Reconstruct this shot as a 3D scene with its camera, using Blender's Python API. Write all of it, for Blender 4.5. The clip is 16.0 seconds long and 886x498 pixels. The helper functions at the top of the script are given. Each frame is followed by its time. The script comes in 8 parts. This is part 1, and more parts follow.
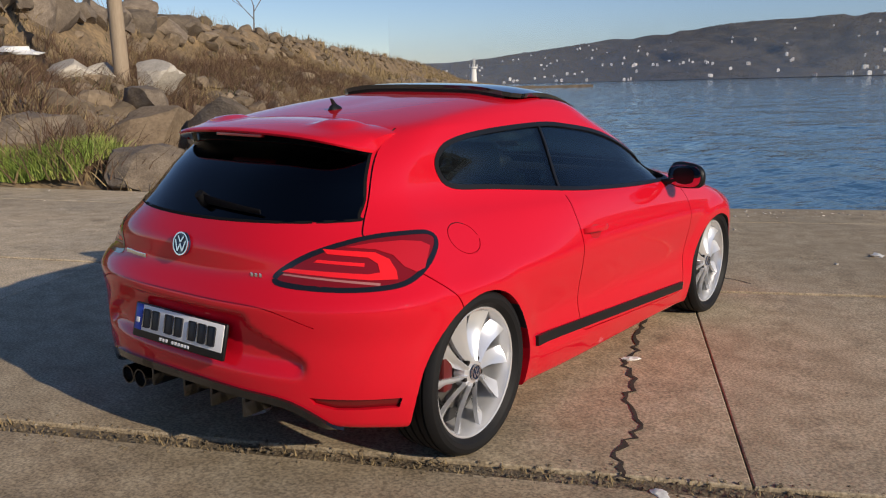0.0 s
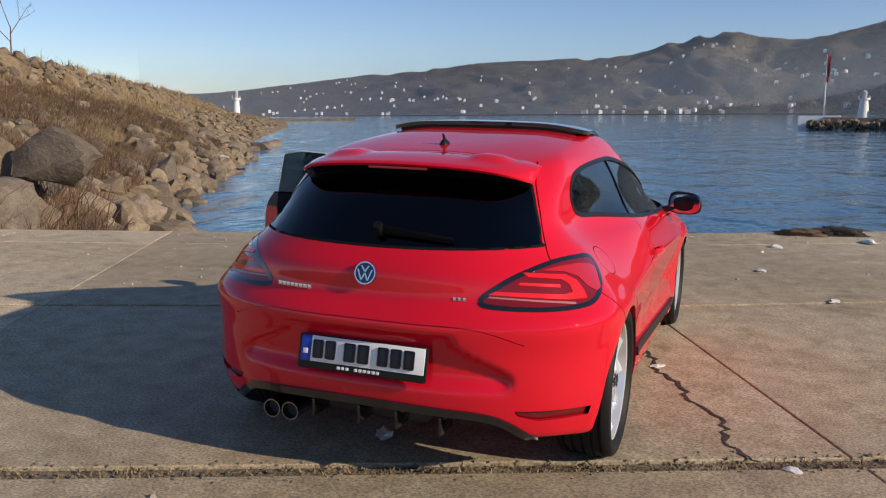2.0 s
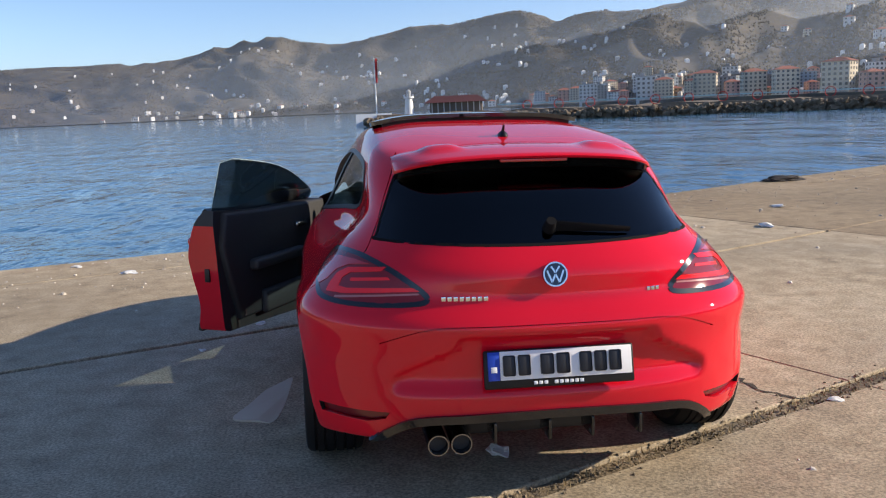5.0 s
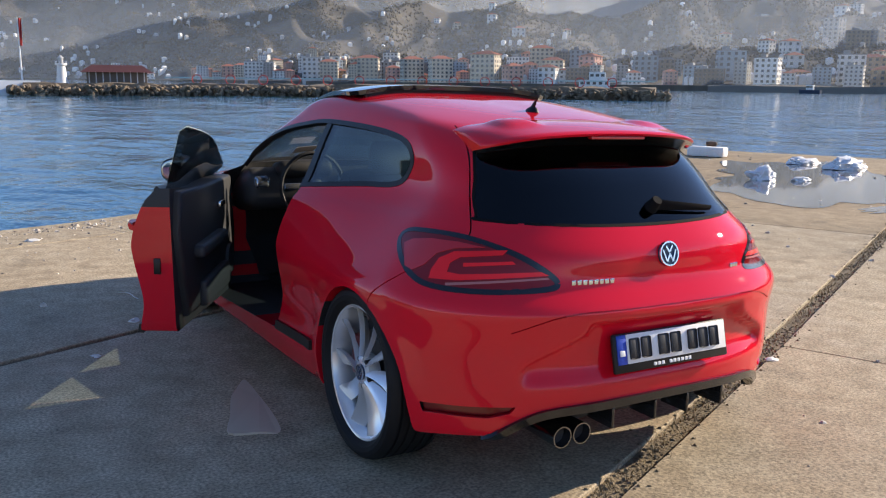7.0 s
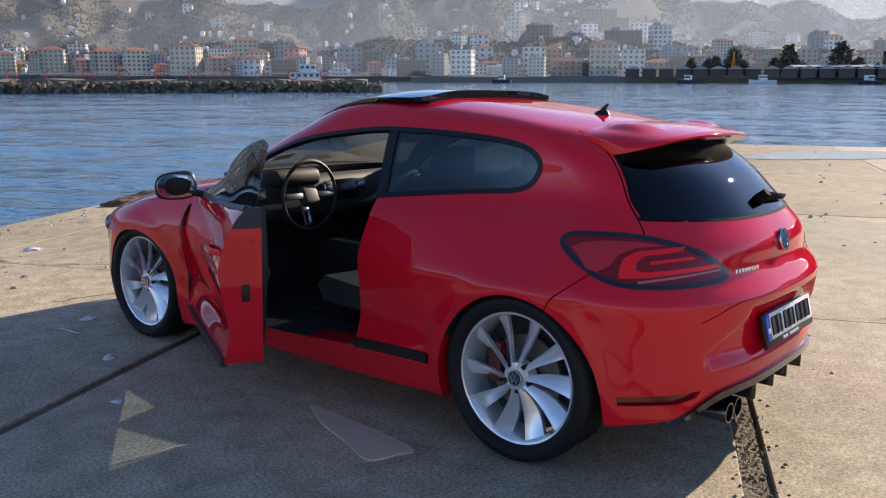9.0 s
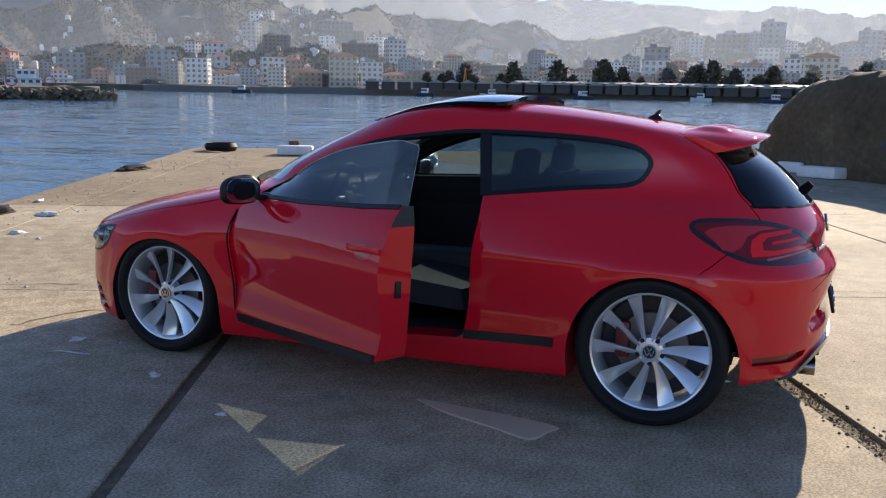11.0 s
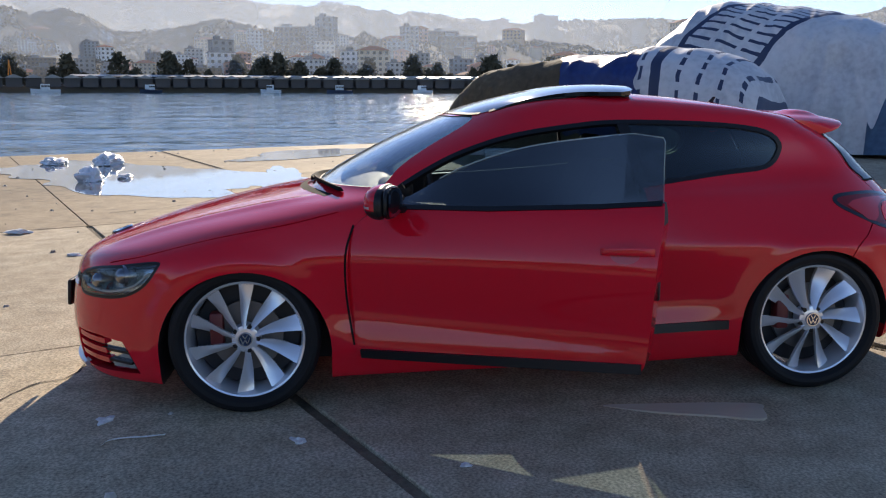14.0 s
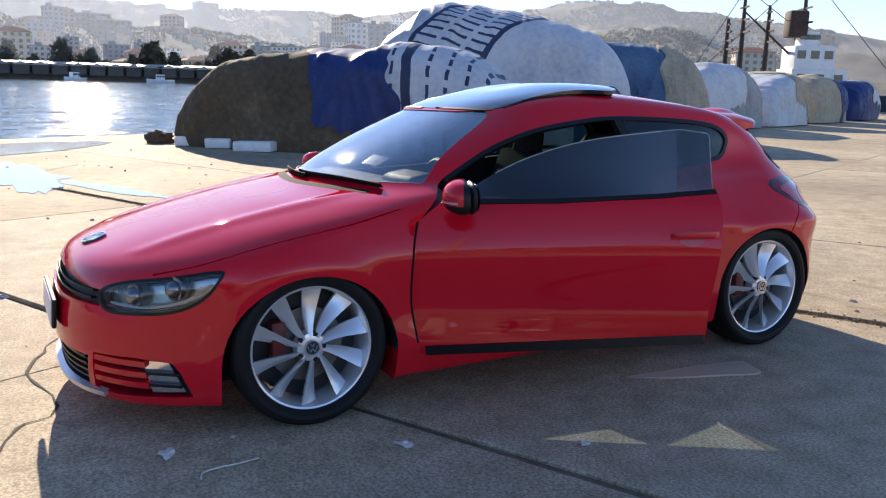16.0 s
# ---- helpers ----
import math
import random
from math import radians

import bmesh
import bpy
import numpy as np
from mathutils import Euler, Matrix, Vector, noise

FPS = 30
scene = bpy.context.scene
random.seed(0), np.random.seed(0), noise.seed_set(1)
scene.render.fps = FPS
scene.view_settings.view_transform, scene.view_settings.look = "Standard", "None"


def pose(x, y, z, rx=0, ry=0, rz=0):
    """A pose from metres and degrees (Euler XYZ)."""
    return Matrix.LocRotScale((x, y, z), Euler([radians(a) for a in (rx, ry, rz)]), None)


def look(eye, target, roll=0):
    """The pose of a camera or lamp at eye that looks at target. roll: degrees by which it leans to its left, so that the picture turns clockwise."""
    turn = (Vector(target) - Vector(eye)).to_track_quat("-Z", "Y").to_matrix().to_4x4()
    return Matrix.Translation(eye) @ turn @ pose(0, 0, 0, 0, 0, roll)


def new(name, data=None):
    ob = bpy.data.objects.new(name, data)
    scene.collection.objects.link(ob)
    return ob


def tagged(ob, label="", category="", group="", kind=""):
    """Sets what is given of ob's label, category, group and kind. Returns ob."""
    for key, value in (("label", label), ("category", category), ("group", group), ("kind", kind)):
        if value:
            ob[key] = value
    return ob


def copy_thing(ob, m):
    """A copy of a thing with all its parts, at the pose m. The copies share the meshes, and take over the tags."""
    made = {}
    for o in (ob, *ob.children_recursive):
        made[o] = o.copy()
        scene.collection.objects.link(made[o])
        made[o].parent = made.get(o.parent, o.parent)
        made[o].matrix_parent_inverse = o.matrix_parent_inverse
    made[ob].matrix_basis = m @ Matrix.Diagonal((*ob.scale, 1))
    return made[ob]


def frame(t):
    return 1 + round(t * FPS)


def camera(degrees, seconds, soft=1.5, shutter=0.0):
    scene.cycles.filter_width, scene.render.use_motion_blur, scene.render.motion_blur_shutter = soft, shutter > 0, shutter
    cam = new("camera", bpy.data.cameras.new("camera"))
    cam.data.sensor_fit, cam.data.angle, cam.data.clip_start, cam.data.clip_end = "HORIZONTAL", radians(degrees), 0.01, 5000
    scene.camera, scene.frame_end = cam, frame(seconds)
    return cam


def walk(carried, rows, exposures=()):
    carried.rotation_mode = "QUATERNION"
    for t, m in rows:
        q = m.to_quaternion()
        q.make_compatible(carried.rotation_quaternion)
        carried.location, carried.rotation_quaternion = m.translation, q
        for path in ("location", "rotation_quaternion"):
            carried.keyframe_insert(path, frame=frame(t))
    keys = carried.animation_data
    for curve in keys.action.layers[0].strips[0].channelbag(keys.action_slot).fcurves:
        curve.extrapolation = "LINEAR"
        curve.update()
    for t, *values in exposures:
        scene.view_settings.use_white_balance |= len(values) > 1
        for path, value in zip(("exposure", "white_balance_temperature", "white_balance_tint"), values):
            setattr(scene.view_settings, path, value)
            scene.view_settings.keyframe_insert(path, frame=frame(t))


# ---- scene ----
from mathutils.bvhtree import BVHTree
from mathutils.interpolate import poly_3d_calc

cam = camera(55.2, 16.0, 1.15)
PATH = [
    (0, (2.613, -3.854, 1.433), (1.446, -2.278, 1.038), 0.2),
    (0.5, (2.346, -4.161, 1.431), (1.251, -2.524, 1.078), 1.2),
    (1, (2.098, -4.506, 1.436), (1.106, -2.797, 1.128), 1.5),
    (1.5, (1.794, -4.725, 1.429), (0.927, -2.95, 1.116), 0.9),
    (2, (1.387, -4.829, 1.432), (0.696, -2.978, 1.119), 1.3),
    (2.5, (0.998, -4.957, 1.446), (0.513, -3.041, 1.143), 1.1),
    (3, (0.609, -4.986, 1.425), (0.297, -3.031, 1.137), 1.3),
    (3.5, (0.236, -5.007, 1.434), (0.125, -3.03, 1.155), 1.6),
    (4, (-0.134, -5.033, 1.438), (-0.068, -3.055, 1.156), 0.8),
    (4.2, (-0.265, -5.006, 1.423), (-0.156, -3.03, 1.135), 0.1),
    (6.3, (-1.749, -4.366, 1.356), (-1.011, -2.536, 1.029), 0.3),
    (6.5, (-1.889, -4.301, 1.364), (-1.059, -2.513, 1.03), 0.6),
    (7, (-2.173, -4.054, 1.337), (-1.163, -2.363, 0.991), 1.5),
    (7.5, (-2.466, -3.785, 1.354), (-1.323, -2.181, 1.008), 1.5),
    (8, (-2.842, -3.584, 1.36), (-1.568, -2.085, 0.998), 1.1),
    (8.5, (-3.119, -3.313, 1.361), (-1.733, -1.917, 0.999), 0.2),
    (8.7, (-3.226, -3.202, 1.368), (-1.79, -1.858, 1.009), 0.3),
    (10.8, (-4.368, -1.942, 1.325), (-2.557, -1.154, 1.008), 1.1),
    (11, (-4.424, -1.794, 1.313), (-2.598, -1.042, 0.994), 1.1),
    (11.5, (-4.541, -1.402, 1.321), (-2.668, -0.774, 1.01), -0.3),
    (12, (-4.621, -0.991, 1.317), (-2.697, -0.537, 1.011), -0.9),
    (12.5, (-4.585, -0.539, 1.291), (-2.631, -0.237, 0.987), -0.0),
    (13, (-4.577, -0.078, 1.278), (-2.605, 0.044, 0.967), 0.6),
    (13.5, (-4.525, 0.353, 1.281), (-2.553, 0.275, 0.958), 0.2),
    (14, (-4.463, 0.789, 1.304), (-2.501, 0.588, 0.973), -0.5),
    (14.5, (-4.418, 1.229, 1.306), (-2.476, 0.9, 0.957), -0.9),
    (15, (-4.283, 1.627, 1.305), (-2.38, 1.121, 0.955), 0.0),
    (15.5, (-4.185, 2.024, 1.316), (-2.357, 1.286, 0.981), 0.9),
    (16, (-4.03, 2.367, 1.323), (-2.292, 1.441, 0.972), 0.4),
]
walk(cam, [(t, look(eye, target, roll)) for t, eye, target, roll in PATH],
     [(0, -0.3), (2, -0.05), (3.5, 0.22), (6.5, 0.75), (8.5, 0.75), (11.5, 0.6), (13.5, 0.55), (14.5, 0.52), (15.2, 0.60), (16, 0.88)])

# ---- world and sun ----
SUN_AZ, SUN_EL = radians(-6), radians(24)          # azimuth from +x towards +y
world = bpy.data.worlds.new("sky")
scene.world = world
world.use_nodes = True
wn = world.node_tree
wn.nodes.clear()
sky = wn.nodes.new("ShaderNodeTexSky")
sky.sky_type, sky.sun_disc = "NISHITA", False
sky.sun_elevation, sky.sun_rotation = SUN_EL, math.pi / 2 - SUN_AZ
sky.altitude = 900
sky.air_density, sky.dust_density, sky.ozone_density = 1.0, 0.14, 3.0
back = wn.nodes.new("ShaderNodeBackground")
back.inputs["Strength"].default_value = 0.113
wout = wn.nodes.new("ShaderNodeOutputWorld")
air = wn.nodes.new("ShaderNodeMix")
air.data_type, air.blend_type = "RGBA", "MULTIPLY"
air.inputs["Factor"].default_value = 1.0
air.inputs["B"].default_value = (0.96, 0.955, 1.08, 1)
wn.links.new(sky.outputs[0], air.inputs["A"])
wn.links.new(air.outputs["Result"], back.inputs[0])
wn.links.new(back.outputs[0], wout.inputs[0])
sun_data = bpy.data.lights.new("sun", "SUN")
sun_data.energy, sun_data.angle, sun_data.color = 5.0, radians(0.5), (1.0, 0.86, 0.68)
sun = new("sun", sun_data)
sun_way = Vector((math.cos(SUN_EL) * math.cos(SUN_AZ), math.cos(SUN_EL) * math.sin(SUN_AZ), math.sin(SUN_EL)))
sun.matrix_world = look(sun_way * 50, (0, 0, 0))

# ---- materials ----
def mat(name, col, rough=0.5, metal=0.0, coat=0.0, spec=0.5):
    m = bpy.data.materials.new(name)
    m.use_nodes = True
    b = m.node_tree.nodes["Principled BSDF"]
    b.inputs["Base Color"].default_value = (*col, 1)
    b.inputs["Roughness"].default_value = rough
    b.inputs["Metallic"].default_value = metal
    b.inputs["Coat Weight"].default_value = coat
    b.inputs["Coat Roughness"].default_value = 0.03
    b.inputs["Specular IOR Level"].default_value = spec
    return m


def shade(m):
    return m.node_tree.nodes, m.node_tree.links, m.node_tree.nodes["Principled BSDF"]


def glass(name, tint, rough=0.0, base=0.045):
    """A thin pane: clear or tinted through, mirror-like by its angle."""
    m = bpy.data.materials.new(name)
    m.use_nodes = True
    n, l = m.node_tree.nodes, m.node_tree.links
    n.clear()
    out, mix = n.new("ShaderNodeOutputMaterial"), n.new("ShaderNodeMixShader")
    tr, gl, lw = n.new("ShaderNodeBsdfTransparent"), n.new("ShaderNodeBsdfGlossy"), n.new("ShaderNodeLayerWeight")
    pw, fr = n.new("ShaderNodeMath"), n.new("ShaderNodeMath")
    lw.inputs["Blend"].default_value = 0.5
    pw.operation, fr.operation = "POWER", "MULTIPLY_ADD"
    pw.inputs[1].default_value, fr.inputs[1].default_value, fr.inputs[2].default_value = 4.5, 0.92, base
    l.new(lw.outputs["Facing"], pw.inputs[0])
    l.new(pw.outputs[0], fr.inputs[0])
    tr.inputs["Color"].default_value = (*tint, 1)
    gl.inputs["Roughness"].default_value = rough
    l.new(fr.outputs[0], mix.inputs[0])
    l.new(tr.outputs[0], mix.inputs[1])
    l.new(gl.outputs[0], mix.inputs[2])
    l.new(mix.outputs[0], out.inputs[0])
    return m


M_RED = mat("red_paint", (0.65, 0.007, 0.022), 0.45, 0.0, 1.0, 0.0)
M_RED.node_tree.nodes["Principled BSDF"].inputs["Coat Roughness"].default_value = 0.02
# darker copy of the body red: shade of the grip cups, put into the colour
M_REDSHADE = mat("red_paint_cup_shade", (0.5, 0.006, 0.010), 0.4, 0.0, 1.0)
M_BLACK = mat("black_plastic", (0.008, 0.008, 0.009), 0.40, spec=0.35)
M_RUBBER = mat("rubber_seal", (0.008, 0.008, 0.009), 0.85, spec=0.1)
M_GLOSSBLACK = mat("gloss_black", (0.010, 0.010, 0.011), 0.15, 0.0, 0.6)
M_DARKGLASS = glass("dark_tinted_glass", (0.07, 0.08, 0.085), 0.01)
M_SIDEGLASS = glass("side_tinted_glass", (0.44, 0.52, 0.55), 0.01, 0.06)
M_DOORGLASS = glass("door_tinted_glass", (0.22, 0.25, 0.26), 0.01, 0.13)
M_QUARTERGLASS = glass("quarter_tinted_glass", (0.42, 0.50, 0.48), 0.01, 0.075)
M_GLASSEDGE = mat("ground_glass_edge", (0.36, 0.42, 0.42), 0.25)
M_TINT = glass("clear_glass", (0.92, 0.95, 0.95), 0.01)
M_SHIELD = glass("windshield_glass", (0.70, 0.74, 0.75), 0.03, 0.27)
M_ROOF = mat("black_roof_glass", (0.010, 0.012, 0.014), 0.06, 0.0, 1.0)
M_SMOKE = mat("smoked_lens", (0.19, 0.005, 0.008), 0.10, 0.0, 0.5, 0.3)
M_LAMPRED = mat("red_lens", (0.85, 0.014, 0.020), 0.15, 0.0, 0.3, 0.3)
M_LAMPRED2 = mat("deep_red_lens", (0.52, 0.008, 0.012), 0.12, 0.0, 1.0)
M_PALESTRIP = mat("pale_red_strip", (0.42, 0.17, 0.16), 0.2)
M_REFLECTOR = mat("bumper_reflector", (0.14, 0.004, 0.006), 0.2, 0.0, 0.5)
M_CLEARPLASTIC = mat("clear_plastic", (0.42, 0.38, 0.37), 0.15)
M_CHROME = mat("chrome", (0.80, 0.81, 0.83), 0.10, 1.0)
M_CHROMEDARK = mat("dark_chrome_bowl", (0.46, 0.49, 0.53), 0.20, 0.85)
M_DARKCHROME = mat("dark_chrome", (0.25, 0.25, 0.26), 0.20, 1.0)
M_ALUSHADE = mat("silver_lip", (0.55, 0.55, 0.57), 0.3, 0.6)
M_GREYMETAL = mat("grey_metal", (0.16, 0.15, 0.14), 0.5, 0.7)
M_BADGE = mat("badge_blue", (0.015, 0.03, 0.07), 0.2, 0.0, 0.5)
M_PLATE = mat("plate_white", (0.80, 0.80, 0.80), 0.35)
M_BLUE = mat("plate_blue", (0.01, 0.05, 0.42), 0.4)
M_INK = mat("ink", (0.012, 0.013, 0.018), 0.5)
M_MIRROR = mat("mirror", (0.46, 0.48, 0.50), 0.02, 1.0)
M_TRIM = mat("dark_trim", (0.024, 0.024, 0.026), 0.6)
M_TRIM2 = mat("grey_trim", (0.045, 0.045, 0.047), 0.55)
M_SEAT = mat("dark_fabric", (0.045, 0.045, 0.048), 0.9)
M_CALIPER = mat("caliper_red", (0.11, 0.010, 0.010), 0.45)
M_TYRE = mat("rubber", (0.010, 0.010, 0.011), 0.62, spec=0.25)
M_RIM = mat("alloy", (0.82, 0.83, 0.85), 0.24, 0.6)

def tex(m, color_ramp, scale, detail=6, rough_range=None, bump=0.0, bump_scale=None, coords="Object", speckle=0.0, random_shade=0.0, stretch=None, island=False):
    """Colour from two sizes of noise through a ramp, optional speckle, wear in the gloss, and fine relief."""
    n, l, b = shade(m)
    tc = n.new("ShaderNodeTexCoord")
    src = tc.outputs[coords]
    if stretch:
        mp = n.new("ShaderNodeMapping")
        mp.inputs["Scale"].default_value = stretch
        l.new(src, mp.inputs[0])
        src = mp.outputs[0]
    n1, n2 = n.new("ShaderNodeTexNoise"), n.new("ShaderNodeTexNoise")
    n1.inputs["Scale"].default_value, n1.inputs["Detail"].default_value, n1.inputs["Roughness"].default_value = scale, detail, 0.6
    n2.inputs["Scale"].default_value, n2.inputs["Detail"].default_value = scale * 11, 4
    for x in (n1, n2):
        l.new(src, x.inputs["Vector"])
    mx = n.new("ShaderNodeMath")
    mx.operation = "MULTIPLY_ADD"
    mx.inputs[1].default_value = 0.45
    l.new(n2.outputs[0], mx.inputs[0])
    m3 = n.new("ShaderNodeMath")
    m3.operation = "MULTIPLY"
    m3.inputs[1].default_value = 0.60
    l.new(n1.outputs[0], m3.inputs[0])
    l.new(m3.outputs[0], mx.inputs[2])
    ramp = n.new("ShaderNodeValToRGB")
    els = ramp.color_ramp.elements
    while len(els) < len(color_ramp):
        els.new(0.5)
    for e, (p, c) in zip(els, color_ramp):
        e.position, e.color = p, (*c, 1)
    l.new(mx.outputs[0], ramp.inputs[0])
    col = ramp.outputs[0]
    if speckle:
        v = n.new("ShaderNodeTexNoise")
        v.inputs["Scale"].default_value, v.inputs["Detail"].default_value = scale * 150, 3
        l.new(src, v.inputs["Vector"])
        mr = n.new("ShaderNodeMapRange")
        mr.inputs[1].default_value, mr.inputs[2].default_value, mr.inputs[3].default_value, mr.inputs[4].default_value = 0.35, 0.65, 1 - speckle, 1 + speckle
        l.new(v.outputs[0], mr.inputs[0])
        vm = n.new("ShaderNodeVectorMath")
        vm.operation = "SCALE"
        l.new(col, vm.inputs[0])
        l.new(mr.outputs[0], vm.inputs["Scale"])
        col = vm.outputs[0]
    if random_shade:
        if island:
            oi = n.new("ShaderNodeNewGeometry")
            val = oi.outputs["Random Per Island"]
        else:
            oi = n.new("ShaderNodeObjectInfo")
            val = oi.outputs["Random"]
        mr = n.new("ShaderNodeMapRange")
        mr.inputs[3].default_value, mr.inputs[4].default_value = 1 - random_shade, 1 + random_shade
        l.new(val, mr.inputs[0])
        vm = n.new("ShaderNodeVectorMath")
        vm.operation = "SCALE"
        l.new(col, vm.inputs[0])
        l.new(mr.outputs[0], vm.inputs["Scale"])
        col = vm.outputs[0]
    l.new(col, b.inputs["Base Color"])
    if rough_range:
        mr = n.new("ShaderNodeMapRange")
        mr.inputs[3].default_value, mr.inputs[4].default_value = rough_range
        l.new(n1.outputs[0], mr.inputs[0])
        l.new(mr.outputs[0], b.inputs["Roughness"])
    if bump:
        bn = n.new("ShaderNodeTexNoise")
        bn.inputs["Scale"].default_value, bn.inputs["Detail"].default_value = bump_scale or scale * 20, 6
        l.new(src, bn.inputs["Vector"])
        bp = n.new("ShaderNodeBump")
        bp.inputs["Strength"].default_value, bp.inputs["Distance"].default_value = min(1, bump), 0.02 * max(1, bump)
        l.new(bn.outputs[0], bp.inputs["Height"])
        l.new(bp.outputs[0], b.inputs["Normal"])
    return m


M_CONC = tex(mat("concrete", (0.3, 0.26, 0.2), 0.9), [(0.30, (0.237, 0.176, 0.107)), (0.46, (0.391, 0.306, 0.195)), (0.58, (0.484, 0.391, 0.260)), (0.75, (0.605, 0.506, 0.363))], 0.55, 9, (0.75, 0.95), 0.17, 95, speckle=0.36, random_shade=0.07)
n, l, b = shade(M_CONC)
# broad damp stains and small dark pits
tc = n.new("ShaderNodeTexCoord")
old = b.inputs["Base Color"].links[0].from_socket
for kind_, sc, lo_, hi_, dark in (("ShaderNodeTexNoise", 0.28, 0.44, 0.62, 0.66), ("ShaderNodeTexNoise", 2.6, 0.56, 0.70, 0.72), ("ShaderNodeTexNoise", 26.0, 0.62, 0.70, 0.55)):
    st, mr, vm = n.new(kind_), n.new("ShaderNodeMapRange"), n.new("ShaderNodeVectorMath")
    st.inputs["Scale"].default_value, st.inputs["Detail"].default_value, st.inputs["Roughness"].default_value = sc, 7, 0.62
    l.new(tc.outputs["Object"], st.inputs["Vector"])
    mr.inputs[1].default_value, mr.inputs[2].default_value, mr.inputs[3].default_value, mr.inputs[4].default_value = lo_, hi_, 1.0, dark
    l.new(st.outputs[0], mr.inputs[0])
    vm.operation = "SCALE"
    l.new(old, vm.inputs[0])
    l.new(mr.outputs[0], vm.inputs["Scale"])
    old = vm.outputs[0]
l.new(old, b.inputs["Base Color"])
M_CONC2 = M_CONC.copy()
M_CONC2.name = "pale_dusty_concrete"
for nd in M_CONC2.node_tree.nodes:
    if nd.type == "VALTORGB":
        for e in nd.color_ramp.elements:
            e.color = (min(0.8, e.color[0] * 1.32), min(0.8, e.color[1] * 1.32), min(0.8, e.color[2] * 1.36), 1)
M_CONC3 = M_CONC.copy()
M_CONC3.name = "muddy_concrete"
for nd in M_CONC3.node_tree.nodes:
    if nd.type == "VALTORGB":
        for e in nd.color_ramp.elements:
            e.color = (e.color[0] * 0.74, e.color[1] * 0.69, e.color[2] * 0.62, 1)
M_DIRT = tex(mat("joint_dirt", (0.1, 0.08, 0.05), 0.95), [(0.35, (0.09, 0.068, 0.044)), (0.65, (0.23, 0.18, 0.115))], 3.0, 6, None, 0.8, 60)
M_DIRTDARK = tex(mat("crack_dirt", (0.04, 0.03, 0.02), 0.95), [(0.35, (0.02, 0.016, 0.012)), (0.65, (0.06, 0.048, 0.035))], 8.0, 4)
M_PUDDLE = mat("puddle_water", (0.09, 0.075, 0.06), 0.035, 0.0, 1.0, 1.0)
M_SCRAP = tex(mat("white_scrap", (0.7, 0.7, 0.68), 0.7), [(0.35, (0.55, 0.54, 0.50)), (0.6, (0.78, 0.77, 0.74))], 6.0)
M_SHELL = tex(mat("shell", (0.6, 0.55, 0.48), 0.8), [(0.35, (0.22, 0.18, 0.14)), (0.65, (0.55, 0.50, 0.43))], 2.0, random_shade=0.5, island=True)
M_WHITESHEET = tex(mat("white_plastic_sheet", (0.8, 0.8, 0.8), 0.4), [(0.35, (0.62, 0.63, 0.64)), (0.6, (0.82, 0.82, 0.82))], 3.0)
M_NET = tex(mat("dark_net", (0.03, 0.03, 0.03), 0.95), [(0.35, (0.015, 0.015, 0.016)), (0.65, (0.06, 0.05, 0.045))], 12.0, bump=1.0, bump_scale=40)
M_RUST = tex(mat("rusty_rope", (0.12, 0.07, 0.04), 0.95), [(0.35, (0.06, 0.035, 0.02)), (0.65, (0.18, 0.11, 0.06))], 12.0, bump=1.0, bump_scale=40)
M_FOAM = tex(mat("white_foam", (0.8, 0.8, 0.78), 0.7), [(0.35, (0.68, 0.68, 0.66)), (0.6, (0.84, 0.84, 0.82))], 4.0)
M_IRON = tex(mat("rusty_iron", (0.05, 0.035, 0.03), 0.8), [(0.35, (0.02, 0.018, 0.018)), (0.65, (0.10, 0.06, 0.04))], 8.0)
FOLD = dict(bump=1.0, bump_scale=2.2)
M_BURLAP = tex(mat("burlap", (0.10, 0.075, 0.045), 0.95), [(0.30, (0.054, 0.039, 0.023)), (0.55, (0.113, 0.083, 0.047)), (0.75, (0.198, 0.153, 0.090))], 0.8, 7, None, 1.0, 5)
M_BLUETARP = tex(mat("blue_tarp", (0.01, 0.05, 0.35), 0.45), [(0.30, (0.004, 0.013, 0.065)), (0.55, (0.006, 0.022, 0.129)), (0.75, (0.015, 0.042, 0.178))], 0.9, 6, (0.35, 0.6), **FOLD)
M_WHITETARP = tex(mat("white_tarp", (0.65, 0.66, 0.68), 0.5), [(0.30, (0.357, 0.365, 0.391)), (0.55, (0.561, 0.570, 0.586)), (0.75, (0.637, 0.637, 0.646))], 0.8, 6, (0.4, 0.65), **FOLD)
M_DENIMTARP = tex(mat("faded_blue_tarp", (0.06, 0.12, 0.22), 0.7), [(0.30, (0.035, 0.075, 0.15)), (0.7, (0.09, 0.17, 0.28))], 1.0, 6, None, **FOLD)
M_CREAMTARP = tex(mat("cream_tarp", (0.42, 0.36, 0.25), 0.8), [(0.30, (0.26, 0.21, 0.14)), (0.7, (0.50, 0.44, 0.32))], 1.0, 6, None, **FOLD)
M_GREYTARP = tex(mat("grey_tarp", (0.30, 0.30, 0.30), 0.7), [(0.30, (0.18, 0.18, 0.18)), (0.7, (0.40, 0.40, 0.41))], 1.0, 6, None, **FOLD)


